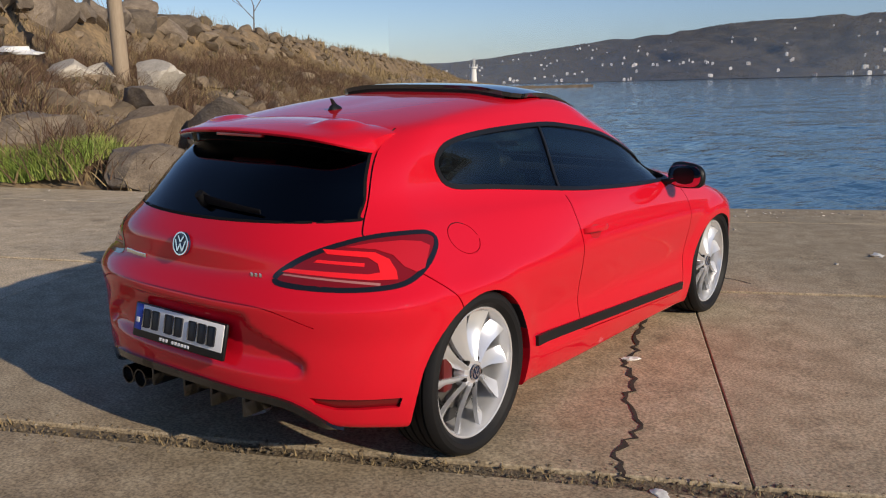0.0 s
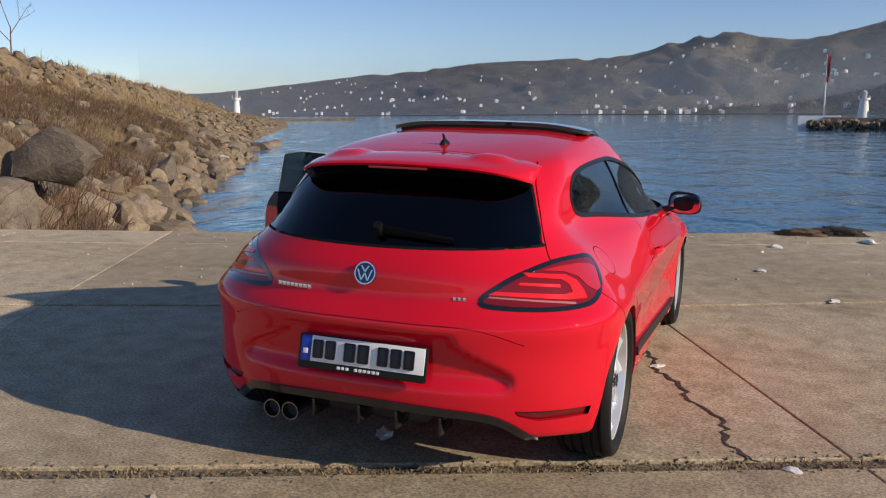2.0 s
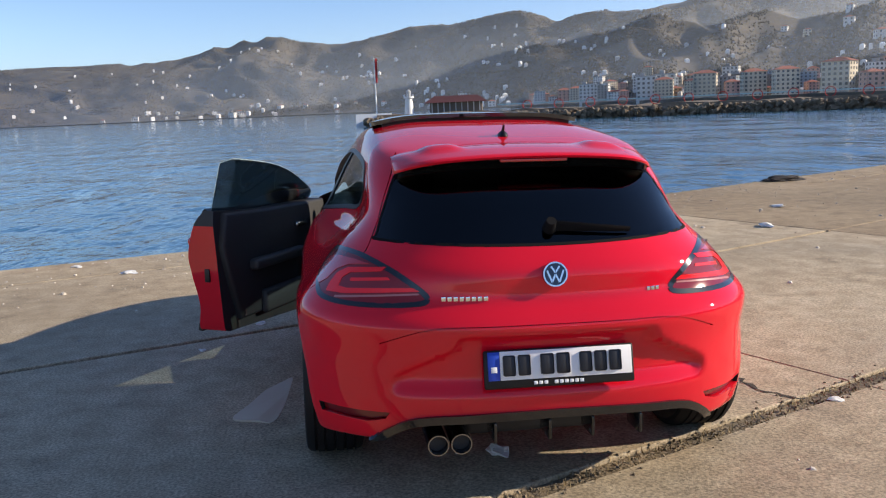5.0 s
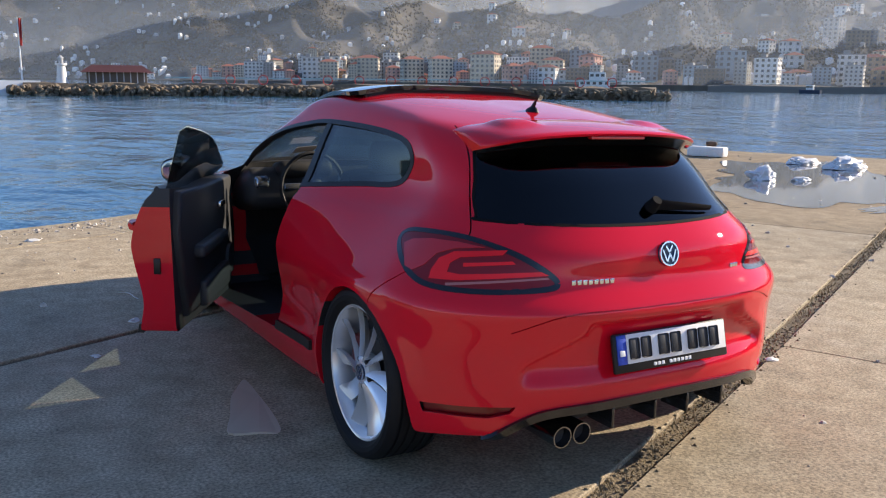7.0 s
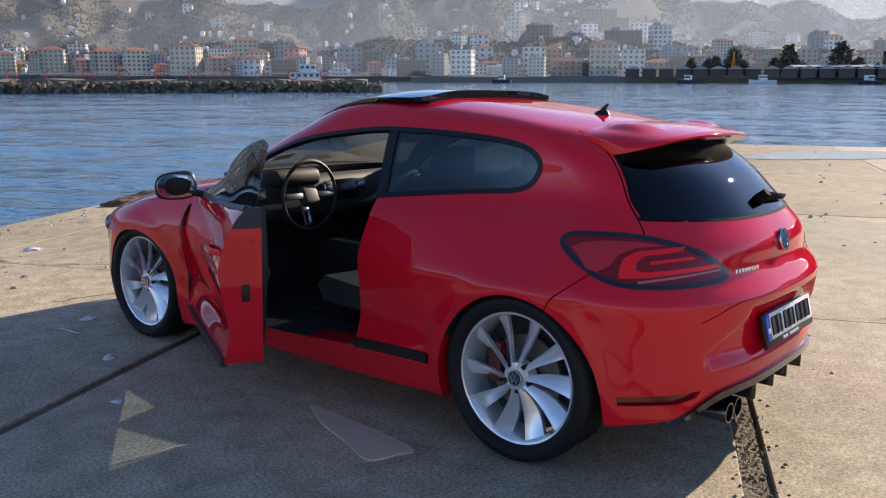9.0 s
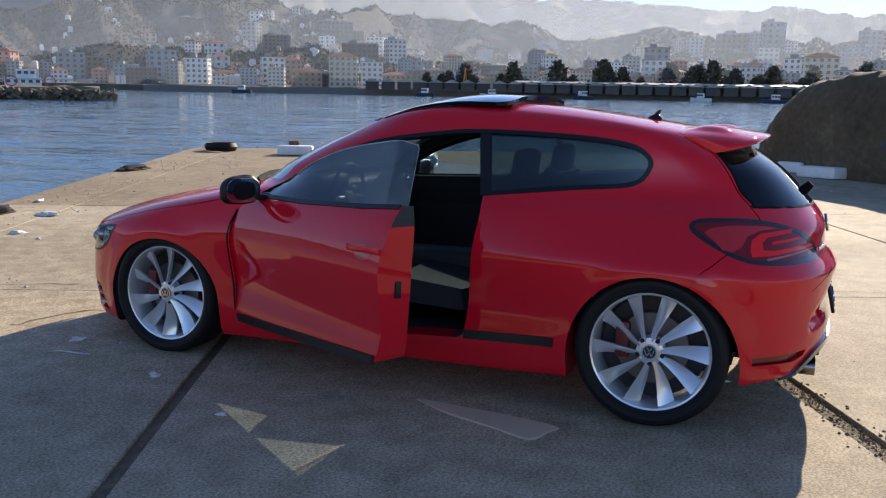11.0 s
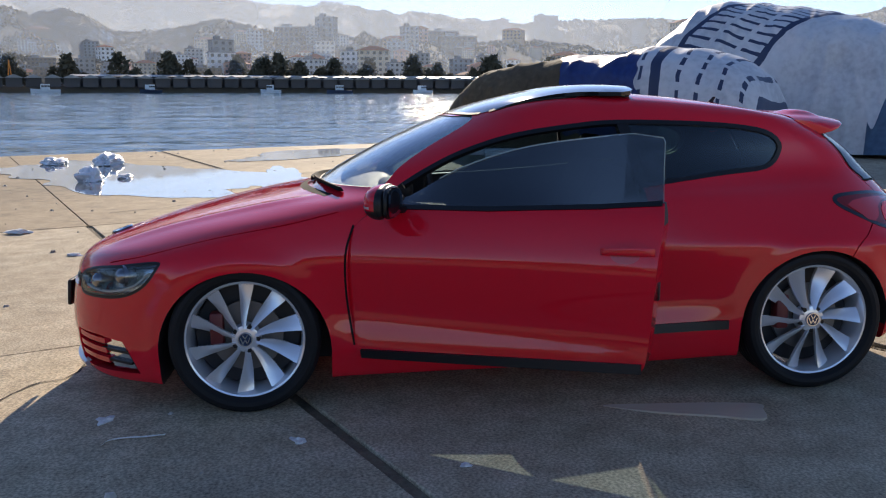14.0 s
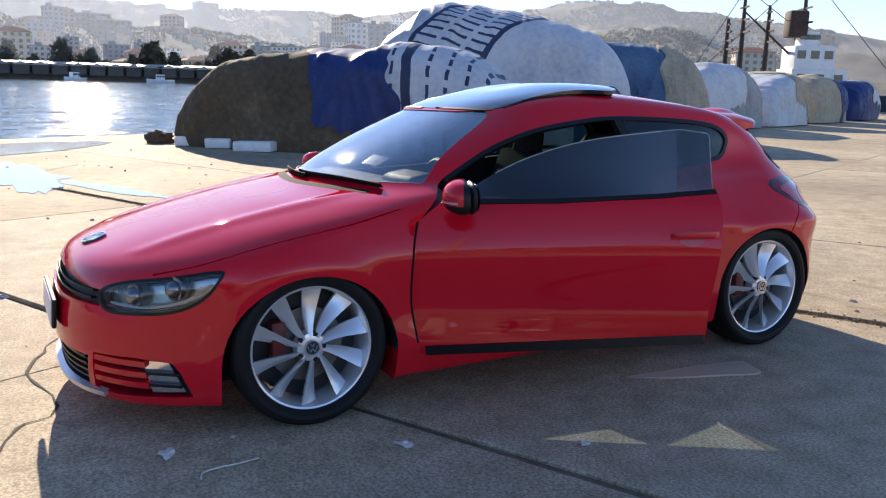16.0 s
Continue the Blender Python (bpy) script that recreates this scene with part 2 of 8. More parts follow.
def banded_tarp(name, turn, panel=None):
    """White sheet printed with dark blue dashes, between two bands across them (panel) or with bands among them, in metres of the cloth."""
    m = tex(mat(name, (0.55, 0.56, 0.59), 0.5), [(0.30, (0.36, 0.37, 0.40)), (0.55, (0.56, 0.57, 0.59)), (0.75, (0.64, 0.64, 0.65))], 0.8, 6, (0.4, 0.65), **FOLD)
    n, l, b = shade(m)
    tc, mp, wob, wadd, sp = n.new("ShaderNodeTexCoord"), n.new("ShaderNodeMapping"), n.new("ShaderNodeTexNoise"), n.new("ShaderNodeMixRGB"), n.new("ShaderNodeSeparateXYZ")
    mp.inputs["Rotation"].default_value = (0, 0, radians(turn))
    wob.inputs["Scale"].default_value, wob.inputs["Detail"].default_value = 0.9, 3
    l.new(tc.outputs["UV"], mp.inputs[0])
    l.new(mp.outputs[0], wob.inputs["Vector"])
    wadd.blend_type = "ADD"
    wadd.inputs[0].default_value = 0.16
    l.new(mp.outputs[0], wadd.inputs[1])
    l.new(wob.outputs["Color"], wadd.inputs[2])
    l.new(wadd.outputs[0], sp.inputs[0])

    def op(kind, x, y=None):
        q = n.new("ShaderNodeMath")
        q.operation = kind
        for k, v in enumerate((x, y)):
            if isinstance(v, (int, float)):
                q.inputs[k].default_value = v
            elif v is not None:
                l.new(v, q.inputs[k])
        return q.outputs[0]

    def stripe(v, period, share):
        return op("LESS_THAN", op("FRACT", op("DIVIDE", v, period)), share)
    across, along = sp.outputs[0], sp.outputs[1]
    dashes = op("MULTIPLY", stripe(along, 0.36, 0.30 if panel else 0.19), stripe(across, 0.62, 0.80 if panel else 0.66))
    if panel:
        a_, b_ = panel
        inside = op("MULTIPLY", op("GREATER_THAN", across, a_), op("LESS_THAN", across, b_))
        edges = op("MAXIMUM", op("LESS_THAN", op("ABSOLUTE", op("SUBTRACT", across, a_)), 0.075), op("LESS_THAN", op("ABSOLUTE", op("SUBTRACT", across, b_)), 0.075))
        band = op("MAXIMUM", edges, op("MULTIPLY", dashes, inside))
    else:
        band = op("MAXIMUM", stripe(along, 1.80, 0.11), dashes)
    old = b.inputs["Base Color"].links[0].from_socket
    mixc = n.new("ShaderNodeMix")
    mixc.data_type = "RGBA"
    l.new(band, mixc.inputs["Factor"])
    l.new(old, mixc.inputs["A"])
    mixc.inputs["B"].default_value = (0.02, 0.035, 0.085, 1)
    l.new(mixc.outputs["Result"], b.inputs["Base Color"])
    return m


M_STRIPETARP, M_STRIPETARP2 = banded_tarp("banded_tarp", -24, (3.7, 5.5)), banded_tarp("banded_tarp_upright", 90)

M_BANK = tex(mat("bank_earth", (0.14, 0.11, 0.075), 0.95), [(0.30, (0.072, 0.058, 0.038)), (0.48, (0.180, 0.130, 0.079)), (0.60, (0.300, 0.210, 0.114)), (0.75, (0.432, 0.300, 0.156))], 0.5, 8, None, 1.0, 6)
M_ROCK = tex(mat("brown_rock", (0.16, 0.14, 0.11), 0.9), [(0.28, (0.076, 0.059, 0.042)), (0.50, (0.167, 0.131, 0.097)), (0.72, (0.292, 0.238, 0.178))], 2.2, 8, None, 1.0, 9, random_shade=0.30)
M_ROCK2 = tex(mat("tan_rock", (0.24, 0.18, 0.12), 0.9), [(0.28, (0.108, 0.079, 0.050)), (0.50, (0.216, 0.158, 0.102)), (0.72, (0.324, 0.246, 0.162))], 1.2, 8, None, 1.0, 9, random_shade=0.25)
M_ROCK3 = tex(mat("pale_rock", (0.34, 0.31, 0.26), 0.9), [(0.28, (0.22, 0.20, 0.16)), (0.50, (0.40, 0.36, 0.30)), (0.72, (0.56, 0.52, 0.45))], 1.2, 8, None, 1.0, 9, random_shade=0.25)
M_ROCKISLE = tex(mat("far_rock", (0.17, 0.145, 0.11), 0.9), [(0.28, (0.087, 0.065, 0.043)), (0.50, (0.184, 0.139, 0.092)), (0.72, (0.296, 0.230, 0.158))], 0.8, 6, None, 1.0, 5, random_shade=0.35, island=True)
M_GRASS = tex(mat("green_grass", (0.09, 0.14, 0.03), 0.8), [(0.30, (0.121, 0.203, 0.027)), (0.52, (0.243, 0.324, 0.061)), (0.75, (0.446, 0.392, 0.135))], 0.9)
M_DRYGRASS = tex(mat("dry_grass", (0.25, 0.19, 0.09), 0.9), [(0.30, (0.15, 0.11, 0.055)), (0.55, (0.29, 0.215, 0.11)), (0.75, (0.42, 0.33, 0.18))], 0.7)
M_SCRUB = tex(mat("brown_scrub", (0.10, 0.065, 0.045), 0.95), [(0.30, (0.06, 0.036, 0.025)), (0.6, (0.15, 0.088, 0.055)), (0.75, (0.22, 0.145, 0.075))], 0.7)
M_LEAFSCRUB = tex(mat("bramble_leaf", (0.06, 0.075, 0.03), 0.85), [(0.30, (0.03, 0.04, 0.014)), (0.55, (0.065, 0.075, 0.026)), (0.75, (0.13, 0.12, 0.045))], 0.8)
M_POLE = tex(mat("pole_wood", (0.38, 0.30, 0.21), 0.85), [(0.30, (0.28, 0.21, 0.14)), (0.7, (0.44, 0.35, 0.25))], 1.5, stretch=(3, 3, 0.3))
M_WHITEWALL = tex(mat("white_wall", (0.78, 0.78, 0.76), 0.7), [(0.30, (0.66, 0.66, 0.64)), (0.6, (0.80, 0.80, 0.78))], 0.6)
M_GREYWALL = tex(mat("grey_wall", (0.4, 0.4, 0.4), 0.7), [(0.30, (0.28, 0.28, 0.28)), (0.6, (0.45, 0.45, 0.45))], 0.6)

M_WATER = mat("sea_water", (0.012, 0.035, 0.06), 0.05)
n, l, b = shade(M_WATER)
b.inputs["IOR"].default_value = 1.33
tc, mp = n.new("ShaderNodeTexCoord"), n.new("ShaderNodeMapping")
mp.inputs["Rotation"].default_value = (0, 0, radians(30))
mp.inputs["Scale"].default_value = (1.0, 0.45, 1.0)
l.new(tc.outputs["Object"], mp.inputs[0])
w1, w2, w3 = (n.new("ShaderNodeTexNoise") for _ in range(3))
for w, s_, d_ in ((w1, 0.9, 5), (w2, 3.2, 4), (w3, 0.05, 3)):
    w.inputs["Scale"].default_value, w.inputs["Detail"].default_value = s_, d_
    l.new(mp.outputs[0], w.inputs["Vector"])
add = n.new("ShaderNodeMath")
add.operation = "MULTIPLY_ADD"
add.inputs[1].default_value = 0.35
l.new(w2.outputs[0], add.inputs[0])
l.new(w1.outputs[0], add.inputs[2])
bp = n.new("ShaderNodeBump")
bp.inputs["Strength"].default_value, bp.inputs["Distance"].default_value = 0.8, 0.16
w4, add2 = n.new("ShaderNodeTexNoise"), n.new("ShaderNodeMath")
w4.inputs["Scale"].default_value, w4.inputs["Detail"].default_value = 0.24, 3
l.new(mp.outputs[0], w4.inputs["Vector"])
add2.operation = "MULTIPLY_ADD"
add2.inputs[1].default_value = 3.6
l.new(w4.outputs[0], add2.inputs[0])
l.new(add.outputs[0], add2.inputs[2])
l.new(add2.outputs[0], bp.inputs["Height"])
l.new(bp.outputs[0], b.inputs["Normal"])
ramp = n.new("ShaderNodeValToRGB")
ramp.color_ramp.elements[0].position, ramp.color_ramp.elements[0].color = 0.35, (0.018, 0.088, 0.165, 1)
ramp.color_ramp.elements[1].position, ramp.color_ramp.elements[1].color = 0.65, (0.030, 0.120, 0.210, 1)
l.new(w3.outputs[0], ramp.inputs[0])
l.new(ramp.outputs[0], b.inputs["Base Color"])


M_HILL = tex(mat("hill_slopes", (0.09, 0.075, 0.06), 0.95), [(0.32, (0.035, 0.036, 0.034)), (0.44, (0.080, 0.072, 0.058)), (0.56, (0.122, 0.104, 0.080)), (0.70, (0.175, 0.150, 0.112))], 0.016, 10, None, 0.0)
M_WOODS = tex(mat("winter_woods", (0.07, 0.06, 0.05), 0.95), [(0.32, (0.042, 0.046, 0.040)), (0.50, (0.105, 0.090, 0.070)), (0.70, (0.200, 0.164, 0.115))], 0.02, 8, random_shade=0.22, island=True)
M_LEAF = tex(mat("evergreen_leaf", (0.05, 0.055, 0.03), 0.85), [(0.30, (0.055, 0.050, 0.030)), (0.7, (0.12, 0.105, 0.065))], 1.0)


def wall_mat(name, c):
    return tex(mat(name, c, 0.85), [(0.30, tuple(x * 0.72 for x in c)), (0.52, c), (0.75, tuple(min(0.85, x * 1.08) for x in c))], 0.25, 6, random_shade=0.18)


M_W_WHITE, M_W_CREAM, M_W_PINK = wall_mat("wall_white", (0.70, 0.69, 0.67)), wall_mat("wall_cream", (0.58, 0.51, 0.40)), wall_mat("wall_pink", (0.60, 0.36, 0.29))
M_W_GREY, M_W_TAN, M_W_BLUE, M_W_BROWN = wall_mat("wall_grey", (0.34, 0.34, 0.335)), wall_mat("wall_tan", (0.47, 0.32, 0.20)), wall_mat("wall_blue", (0.31, 0.36, 0.40)), wall_mat("wall_brown", (0.20, 0.165, 0.135))
M_R_RED, M_R_GREY, M_R_DARKRED, M_R_STALL = wall_mat("roof_tile", (0.34, 0.12, 0.075)), wall_mat("roof_grey", (0.28, 0.28, 0.28)), wall_mat("roof_dark_red", (0.075, 0.022, 0.024)), wall_mat("roof_stall", (0.40, 0.36, 0.32))
M_STALL, M_QUAYFAR, M_NAVY, M_TEAL = wall_mat("stall_wall", (0.10, 0.085, 0.075)), wall_mat("far_quay", (0.17, 0.155, 0.13)), wall_mat("navy_hull", (0.03, 0.045, 0.08)), wall_mat("railing", (0.35, 0.48, 0.48))
M_FLAG, M_ORANGE = wall_mat("red_cloth", (0.42, 0.03, 0.03)), wall_mat("orange_paint", (0.65, 0.24, 0.04))
M_W_FAR = tex(mat("far_wall", (0.6, 0.55, 0.5), 0.85), [(0.30, (0.60, 0.50, 0.43)), (0.52, (0.78, 0.75, 0.71)), (0.75, (0.82, 0.81, 0.79))], 0.01, 4, random_shade=0.3, island=True)
M_HALLROOF = mat("pale_sheet_roof", (0.42, 0.40, 0.38), 0.5, 0.0)
M_FILM = mat("pale_film", (0.70, 0.58, 0.43), 0.3)
M_FILM.node_tree.nodes["Principled BSDF"].inputs["Alpha"].default_value = 0.78
M_PANE = mat("window_pane", (0.07, 0.075, 0.08), 0.15)


# ---- helpers for meshes ----
def part(name, bm, material, parent=None, label="", smooth=0.0):
    me = bpy.data.meshes.new(name)
    bm.normal_update()
    bm.to_mesh(me)
    bm.free()
    me.materials.append(material)
    if smooth:
        me.shade_smooth()
        me.set_sharp_from_angle(angle=radians(smooth))
    ob = new(name, me)
    if parent:
        ob.parent = parent
    if label:
        ob["label"] = label
    return ob


def root(name, label, category, group="", kind="", at=(0, 0, 0)):
    ob = new(name)
    ob.empty_display_size = 0.1
    ob.location = at
    return tagged(ob, label, category, group, kind)


def smooth_lerp(pairs, t):
    """A smooth curve through (t, value) pairs."""
    if t <= pairs[0][0]:
        return pairs[0][1]
    if t >= pairs[-1][0]:
        return pairs[-1][1]
    n = len(pairs)
    for i in range(n - 1):
        (a, va), (b, vb) = pairs[i], pairs[i + 1]
        if a <= t <= b:
            u = (t - a) / (b - a)
            ma = (vb - pairs[i - 1][1]) / (b - pairs[i - 1][0]) if i else (vb - va) / (b - a)
            mb = (pairs[i + 2][1] - va) / (pairs[i + 2][0] - a) if i + 2 < n else (vb - va) / (b - a)
            h = b - a
            return ((2 * u ** 3 - 3 * u ** 2 + 1) * va + (u ** 3 - 2 * u ** 2 + u) * h * ma
                    + (-2 * u ** 3 + 3 * u ** 2) * vb + (u ** 3 - u ** 2) * h * mb)


# ---- the car's skin: rings round the body, from the floor up to the roof ----
RINGS = []


def ring(w, yr, yf, zs, lr=0.5, lf=0.75, q=2.6):
    """Half width, rear and front end, heights at the rear, middle and front, corner lengths and squareness."""
    RINGS.append((w, yr, yf, *zs, lr, lf, q))


ring(0.80, -1.82, 2.02, (0.23, 0.145, 0.115), 0.45, 0.70)
ring(0.855, -1.95, 2.13, (0.235, 0.155, 0.120), 0.48, 0.72)
ring(0.878, -1.985, 2.165, (0.29, 0.25, 0.215))
ring(0.888, -1.995, 2.175, (0.37, 0.335, 0.315))
ring(0.886, -2.00, 2.175, (0.46, 0.43, 0.40))
ring(0.890, -2.00, 2.165, (0.55, 0.54, 0.48))
ring(0.902, -2.01, 2.145, (0.64, 0.64, 0.56))
ring(0.907, -2.00, 2.115, (0.675, 0.69, 0.62), 0.5)
ring(0.897, -1.955, 2.07, (0.745, 0.75, 0.66), 0.5)
ring(0.875, -1.945, 1.97, (0.84, 0.82, 0.70), 0.5)
ring(0.845, -1.895, 1.72, (0.915, 0.885, 0.775), 0.5)
ring(0.805, -1.86, 1.38, (0.955, 0.93, 0.855), 0.45)
ring(0.765, -1.82, 1.04, (0.995, 0.985, 0.92), 0.42)
ring(0.715, -1.765, 0.87, (1.055, 1.075, 1.015), 0.40, 0.6)
ring(0.665, -1.69, 0.67, (1.115, 1.165, 1.12), 0.40, 0.55)
ring(0.61, -1.59, 0.45, (1.175, 1.25, 1.215), 0.40, 0.5, 2.8)
ring(0.56, -1.50, 0.27, (1.215, 1.315, 1.285), 0.40, 0.4, 3.0)
ring(0.50, -1.42, 0.15, (1.24, 1.345, 1.32), 0.45, 0.4, 3.0)
ring(0.35, -1.30, 0.0, (1.27, 1.37, 1.35), 0.5, 0.4)
ring(0.16, -1.15, -0.15, (1.295, 1.378, 1.365), 0.4, 0.3)
ring(0.0, -1.0, -0.30, (1.315, 1.38, 1.375), 0.3, 0.3)


def ring_at(v):
    return [smooth_lerp([(i, r[k]) for i, r in enumerate(RINGS)], v) for k in range(9)]


def ease(a, b, t):
    u = min(1, max(0, (t - a) / (b - a)))
    return u * u * (3 - 2 * u)


TAPER = [(0.64, 0.0), (0.70, 0.012), (0.77, 0.055), (0.85, 0.105), (0.93, 0.150), (1.00, 0.160), (1.07, 0.130), (1.17, 0.055), (1.25, 0.0)]


def taper(y, z, more=0.0):
    """How far the cabin draws in above the rear wheels."""
    return 1 - (smooth_lerp(TAPER, z) + more) * ease(-0.35, -1.30, y)


def on_ring(rg, s):
    """s: 0 at the middle of the rear, 1 at the middle of the front."""
    w, yr, yf, zr, zm, zf, lr, lf, q = rg
    lf = min(lf, (yf - yr) * 0.48)
    lr = min(lr, (yf - yr) * 0.48)
    if s < 0.35:
        a = s / 0.35 * math.pi / 2
        x, y = w * math.sin(a) ** (2 / q), yr + lr * (1 - max(math.cos(a), 0))
    elif s > 0.7:
        a = (1 - s) / 0.3 * math.pi / 2
        x, y = w * math.sin(a) ** (2 / q), yf - lf * (1 - max(math.cos(a), 0))
    else:
        u = (s - 0.35) / 0.35
        x, y = w, (yr + lr) * (1 - u) + (yf - lf) * u
    ym = -0.25
    if y < ym:
        k = min(1, (ym - y) / (ym - yr + 1e-6))
        z = zm + (zr - zm) * k * k * (1.5 - 0.5 * k)
    else:
        k = min(1, (y - ym) / (yf - ym + 1e-6))
        z = zm + (zf - zm) * k * k * (1.5 - 0.5 * k)
    x *= taper(y, z)
    # hollow lower flanks over a flared sill, between the wheels
    if x > 0.6 and abs(y) < 1.0:
        x += (0.010 * math.exp(-((z - 0.265) / 0.055) ** 2) - 0.017 * math.exp(-((z - 0.44) / 0.10) ** 2)) * ease(-0.98, -0.70, y) * ease(1.0, 0.75, y)
    # recess round the number plate
    if y < -1.7:
        half = 0.34 + 0.22 * ease(0.60, 0.46, z)
        y += 0.036 * ease(half + 0.035, half - 0.015, x) * ease(0.632, 0.610, z) * ease(0.40, 0.47, z)
    # rounded lips over the wheels
    for wy in (-1.289, 1.289):
        r = math.hypot(y - wy, z - 0.29)
        if r < 0.46 and x > 0.7:
            x += 0.014 * ease(0.46, 0.37, r)
    # raised edges along the bonnet
    if y > 0.9 and z > 0.7 and x < 0.8:
        z += 0.007 * math.exp(-((x - 0.50 - 0.06 * (2.0 - y)) / 0.05) ** 2) * ease(2.1, 1.7, y) * ease(0.9, 1.1, y)
    return x, y, z


def ring_loft(rings, ns):
    """A closed body through rings given as whole loops of points."""
    bm = bmesh.new()
    rows = [[bm.verts.new(p) for p in loop] for loop in rings]
    n = len(rows[0])
    for a, b in zip(rows, rows[1:]):
        for j in range(n):
            bm.faces.new((a[j], a[(j + 1) % n], b[(j + 1) % n], b[j]))
    bm.faces.new(rows[0][::-1])
    if len({tuple(round(c, 5) for c in v.co) for v in rows[-1]}) == n:
        bm.faces.new(rows[-1])
    bmesh.ops.remove_doubles(bm, verts=bm.verts, dist=0.0006)
    bmesh.ops.recalc_face_normals(bm, faces=bm.faces)
    return bm


def whole(half):
    return half + [(-x, y, z) for x, y, z in half[-2:0:-1]]


def skin(nv=113, ns=191):
    rings = []
    for i in range(nv):
        rg = ring_at((len(RINGS) - 1) * i / (nv - 1))
        rings.append(whole([on_ring(rg, j / (ns - 1)) for j in range(ns)]))
    return ring_loft(rings, ns)


SKIN = skin()
SKIN.verts.ensure_lookup_table()
SKIN.faces.ensure_lookup_table()
SKIN_TREE = BVHTree.FromBMesh(SKIN)


def skin_normal(p, face):
    f = SKIN.faces[face]
    ws = poly_3d_calc([v.co for v in f.verts], p)
    n = Vector((0, 0, 0))
    for v, k in zip(f.verts, ws):
        n += v.normal * k
    return n.normalized()


def on_skin(p, way):
    """The skin's point and normal seen from outside along -way."""
    p, way = Vector(p), Vector(way).normalized()
    q, n, f, _ = SKIN_TREE.ray_cast(p + way * 3, -way)
    if q is None:
        q, n, f, _ = SKIN_TREE.find_nearest(p)
    return q, skin_normal(q, f)


def basis(way):
    way = Vector(way).normalized()
    u = way.cross(Vector((0, 0, 1)) if abs(way.z) < 0.9 else Vector((0, 1, 0))).normalized()
    return u, u.cross(way), way


def prism(points, way, a, b):
    """A block with the outline of the points seen along way, from a to b metres along it."""
    u, v, way = basis(way)
    bm = bmesh.new()
    flat = [Vector(p) - way * Vector(p).dot(way) for p in points]
    lo = [bm.verts.new(p + way * a) for p in flat]
    hi = [bm.verts.new(p + way * b) for p in flat]
    n = len(flat)
    for i in range(n):
        bm.faces.new((lo[i], lo[(i + 1) % n], hi[(i + 1) % n], hi[i]))
    bm.faces.new(lo[::-1])
    bm.faces.new(hi)
    bmesh.ops.recalc_face_normals(bm, faces=bm.faces)
    return bm


def rounded(points, n=5, closed=True):
    """A smooth outline through the points."""
    pts = [Vector(p) for p in points]
    out, m = [], len(pts)
    for i in range(m if closed else m - 1):
        p0 = pts[(i - 1) % m] if closed or i else pts[i]
        p1, p2 = pts[i], pts[(i + 1) % m]
        p3 = pts[(i + 2) % m] if closed or i + 2 < m else p2
        for k in range(n):
            t = k / n
            out.append(0.5 * (2 * p1 + (p2 - p0) * t + (2 * p0 - 5 * p1 + 4 * p2 - p3) * t * t + (3 * p1 - p0 - 3 * p2 + p3) * t ** 3))
    if not closed:
        out.append(pts[-1])
    return out


def flip(points):
    return [(-p[0], p[1], p[2]) for p in points]


def side(pairs, x):
    return [(x, y, z) for y, z in pairs]


def groove(path, way, width=0.006, up=0.02, down=0.012):
    """A thin bar laid along the skin, to be cut out as a shut line."""
    bm = bmesh.new()
    pts = [on_skin(p, way) for p in path]
    rows = []
    for i, (p, n) in enumerate(pts):
        t = (pts[min(i + 1, len(pts) - 1)][0] - pts[max(i - 1, 0)][0]).normalized()
        s = n.cross(t).normalized() * width / 2
        rows.append([bm.verts.new(p + n * h + s * k) for h, k in ((up, 1), (up, -1), (-down, -1), (-down, 1))])
    for a, b in zip(rows, rows[1:]):
        for j in range(4):
            bm.faces.new((a[j], a[(j + 1) % 4], b[(j + 1) % 4], b[j]))
    bm.faces.new(rows[0][::-1])
    bm.faces.new(rows[-1])
    bmesh.ops.recalc_face_normals(bm, faces=bm.faces)
    return bm


def carve(bm, cutters, op="DIFFERENCE"):
    """bm with each cutter taken away (or kept alone), as a mesh."""
    def temp(b):
        me = bpy.data.meshes.new("temp")
        b.to_mesh(me)
        b.free()
        return new("temp", me)
    ob = temp(bm)
    tools = [temp(c) for c in cutters]
    for i, tool in enumerate(tools):
        md = ob.modifiers.new("cut", "BOOLEAN")
        md.object, md.solver = tool, "EXACT"
        md.operation = op if isinstance(op, str) else op[i]
    deps = bpy.context.evaluated_depsgraph_get()
    me = bpy.data.meshes.new_from_object(ob.evaluated_get(deps))
    for o in (ob, *tools):
        old = o.data
        bpy.data.objects.remove(o)
        bpy.data.meshes.remove(old)
    return me


def skinned(name, me, materials, parent, label="", deep=0.07):
    """Links a carved mesh; faces on the skin take its smooth normals, deep ones the second material."""
    me.materials.clear()
    for m in materials:
        me.materials.append(m)
    normals = [None] * len(me.loops)
    for f in me.polygons:
        c = f.center
        q, n, i, d = SKIN_TREE.find_nearest(c)
        outer = d < 0.0025 and f.normal.dot(n) > 0.75
        f.use_smooth = True
        f.material_index = 0
        if not outer and len(materials) > 1 and (d > deep or (c.z > 0.875 and d > 0.004) or (deep < 0.1 and f.normal.dot(n) < -0.25)):
            f.material_index = 1
        for li in f.loop_indices:
            if outer:
                co = me.vertices[me.loops[li].vertex_index].co
                p, _, k, _ = SKIN_TREE.find_nearest(co)
                normals[li] = skin_normal(p, k)
            else:
                normals[li] = f.normal.copy()
    me.normals_split_custom_set(normals)
    ob = new(name, me)
    ob.parent = parent
    if label:
        ob["label"] = label
    return ob


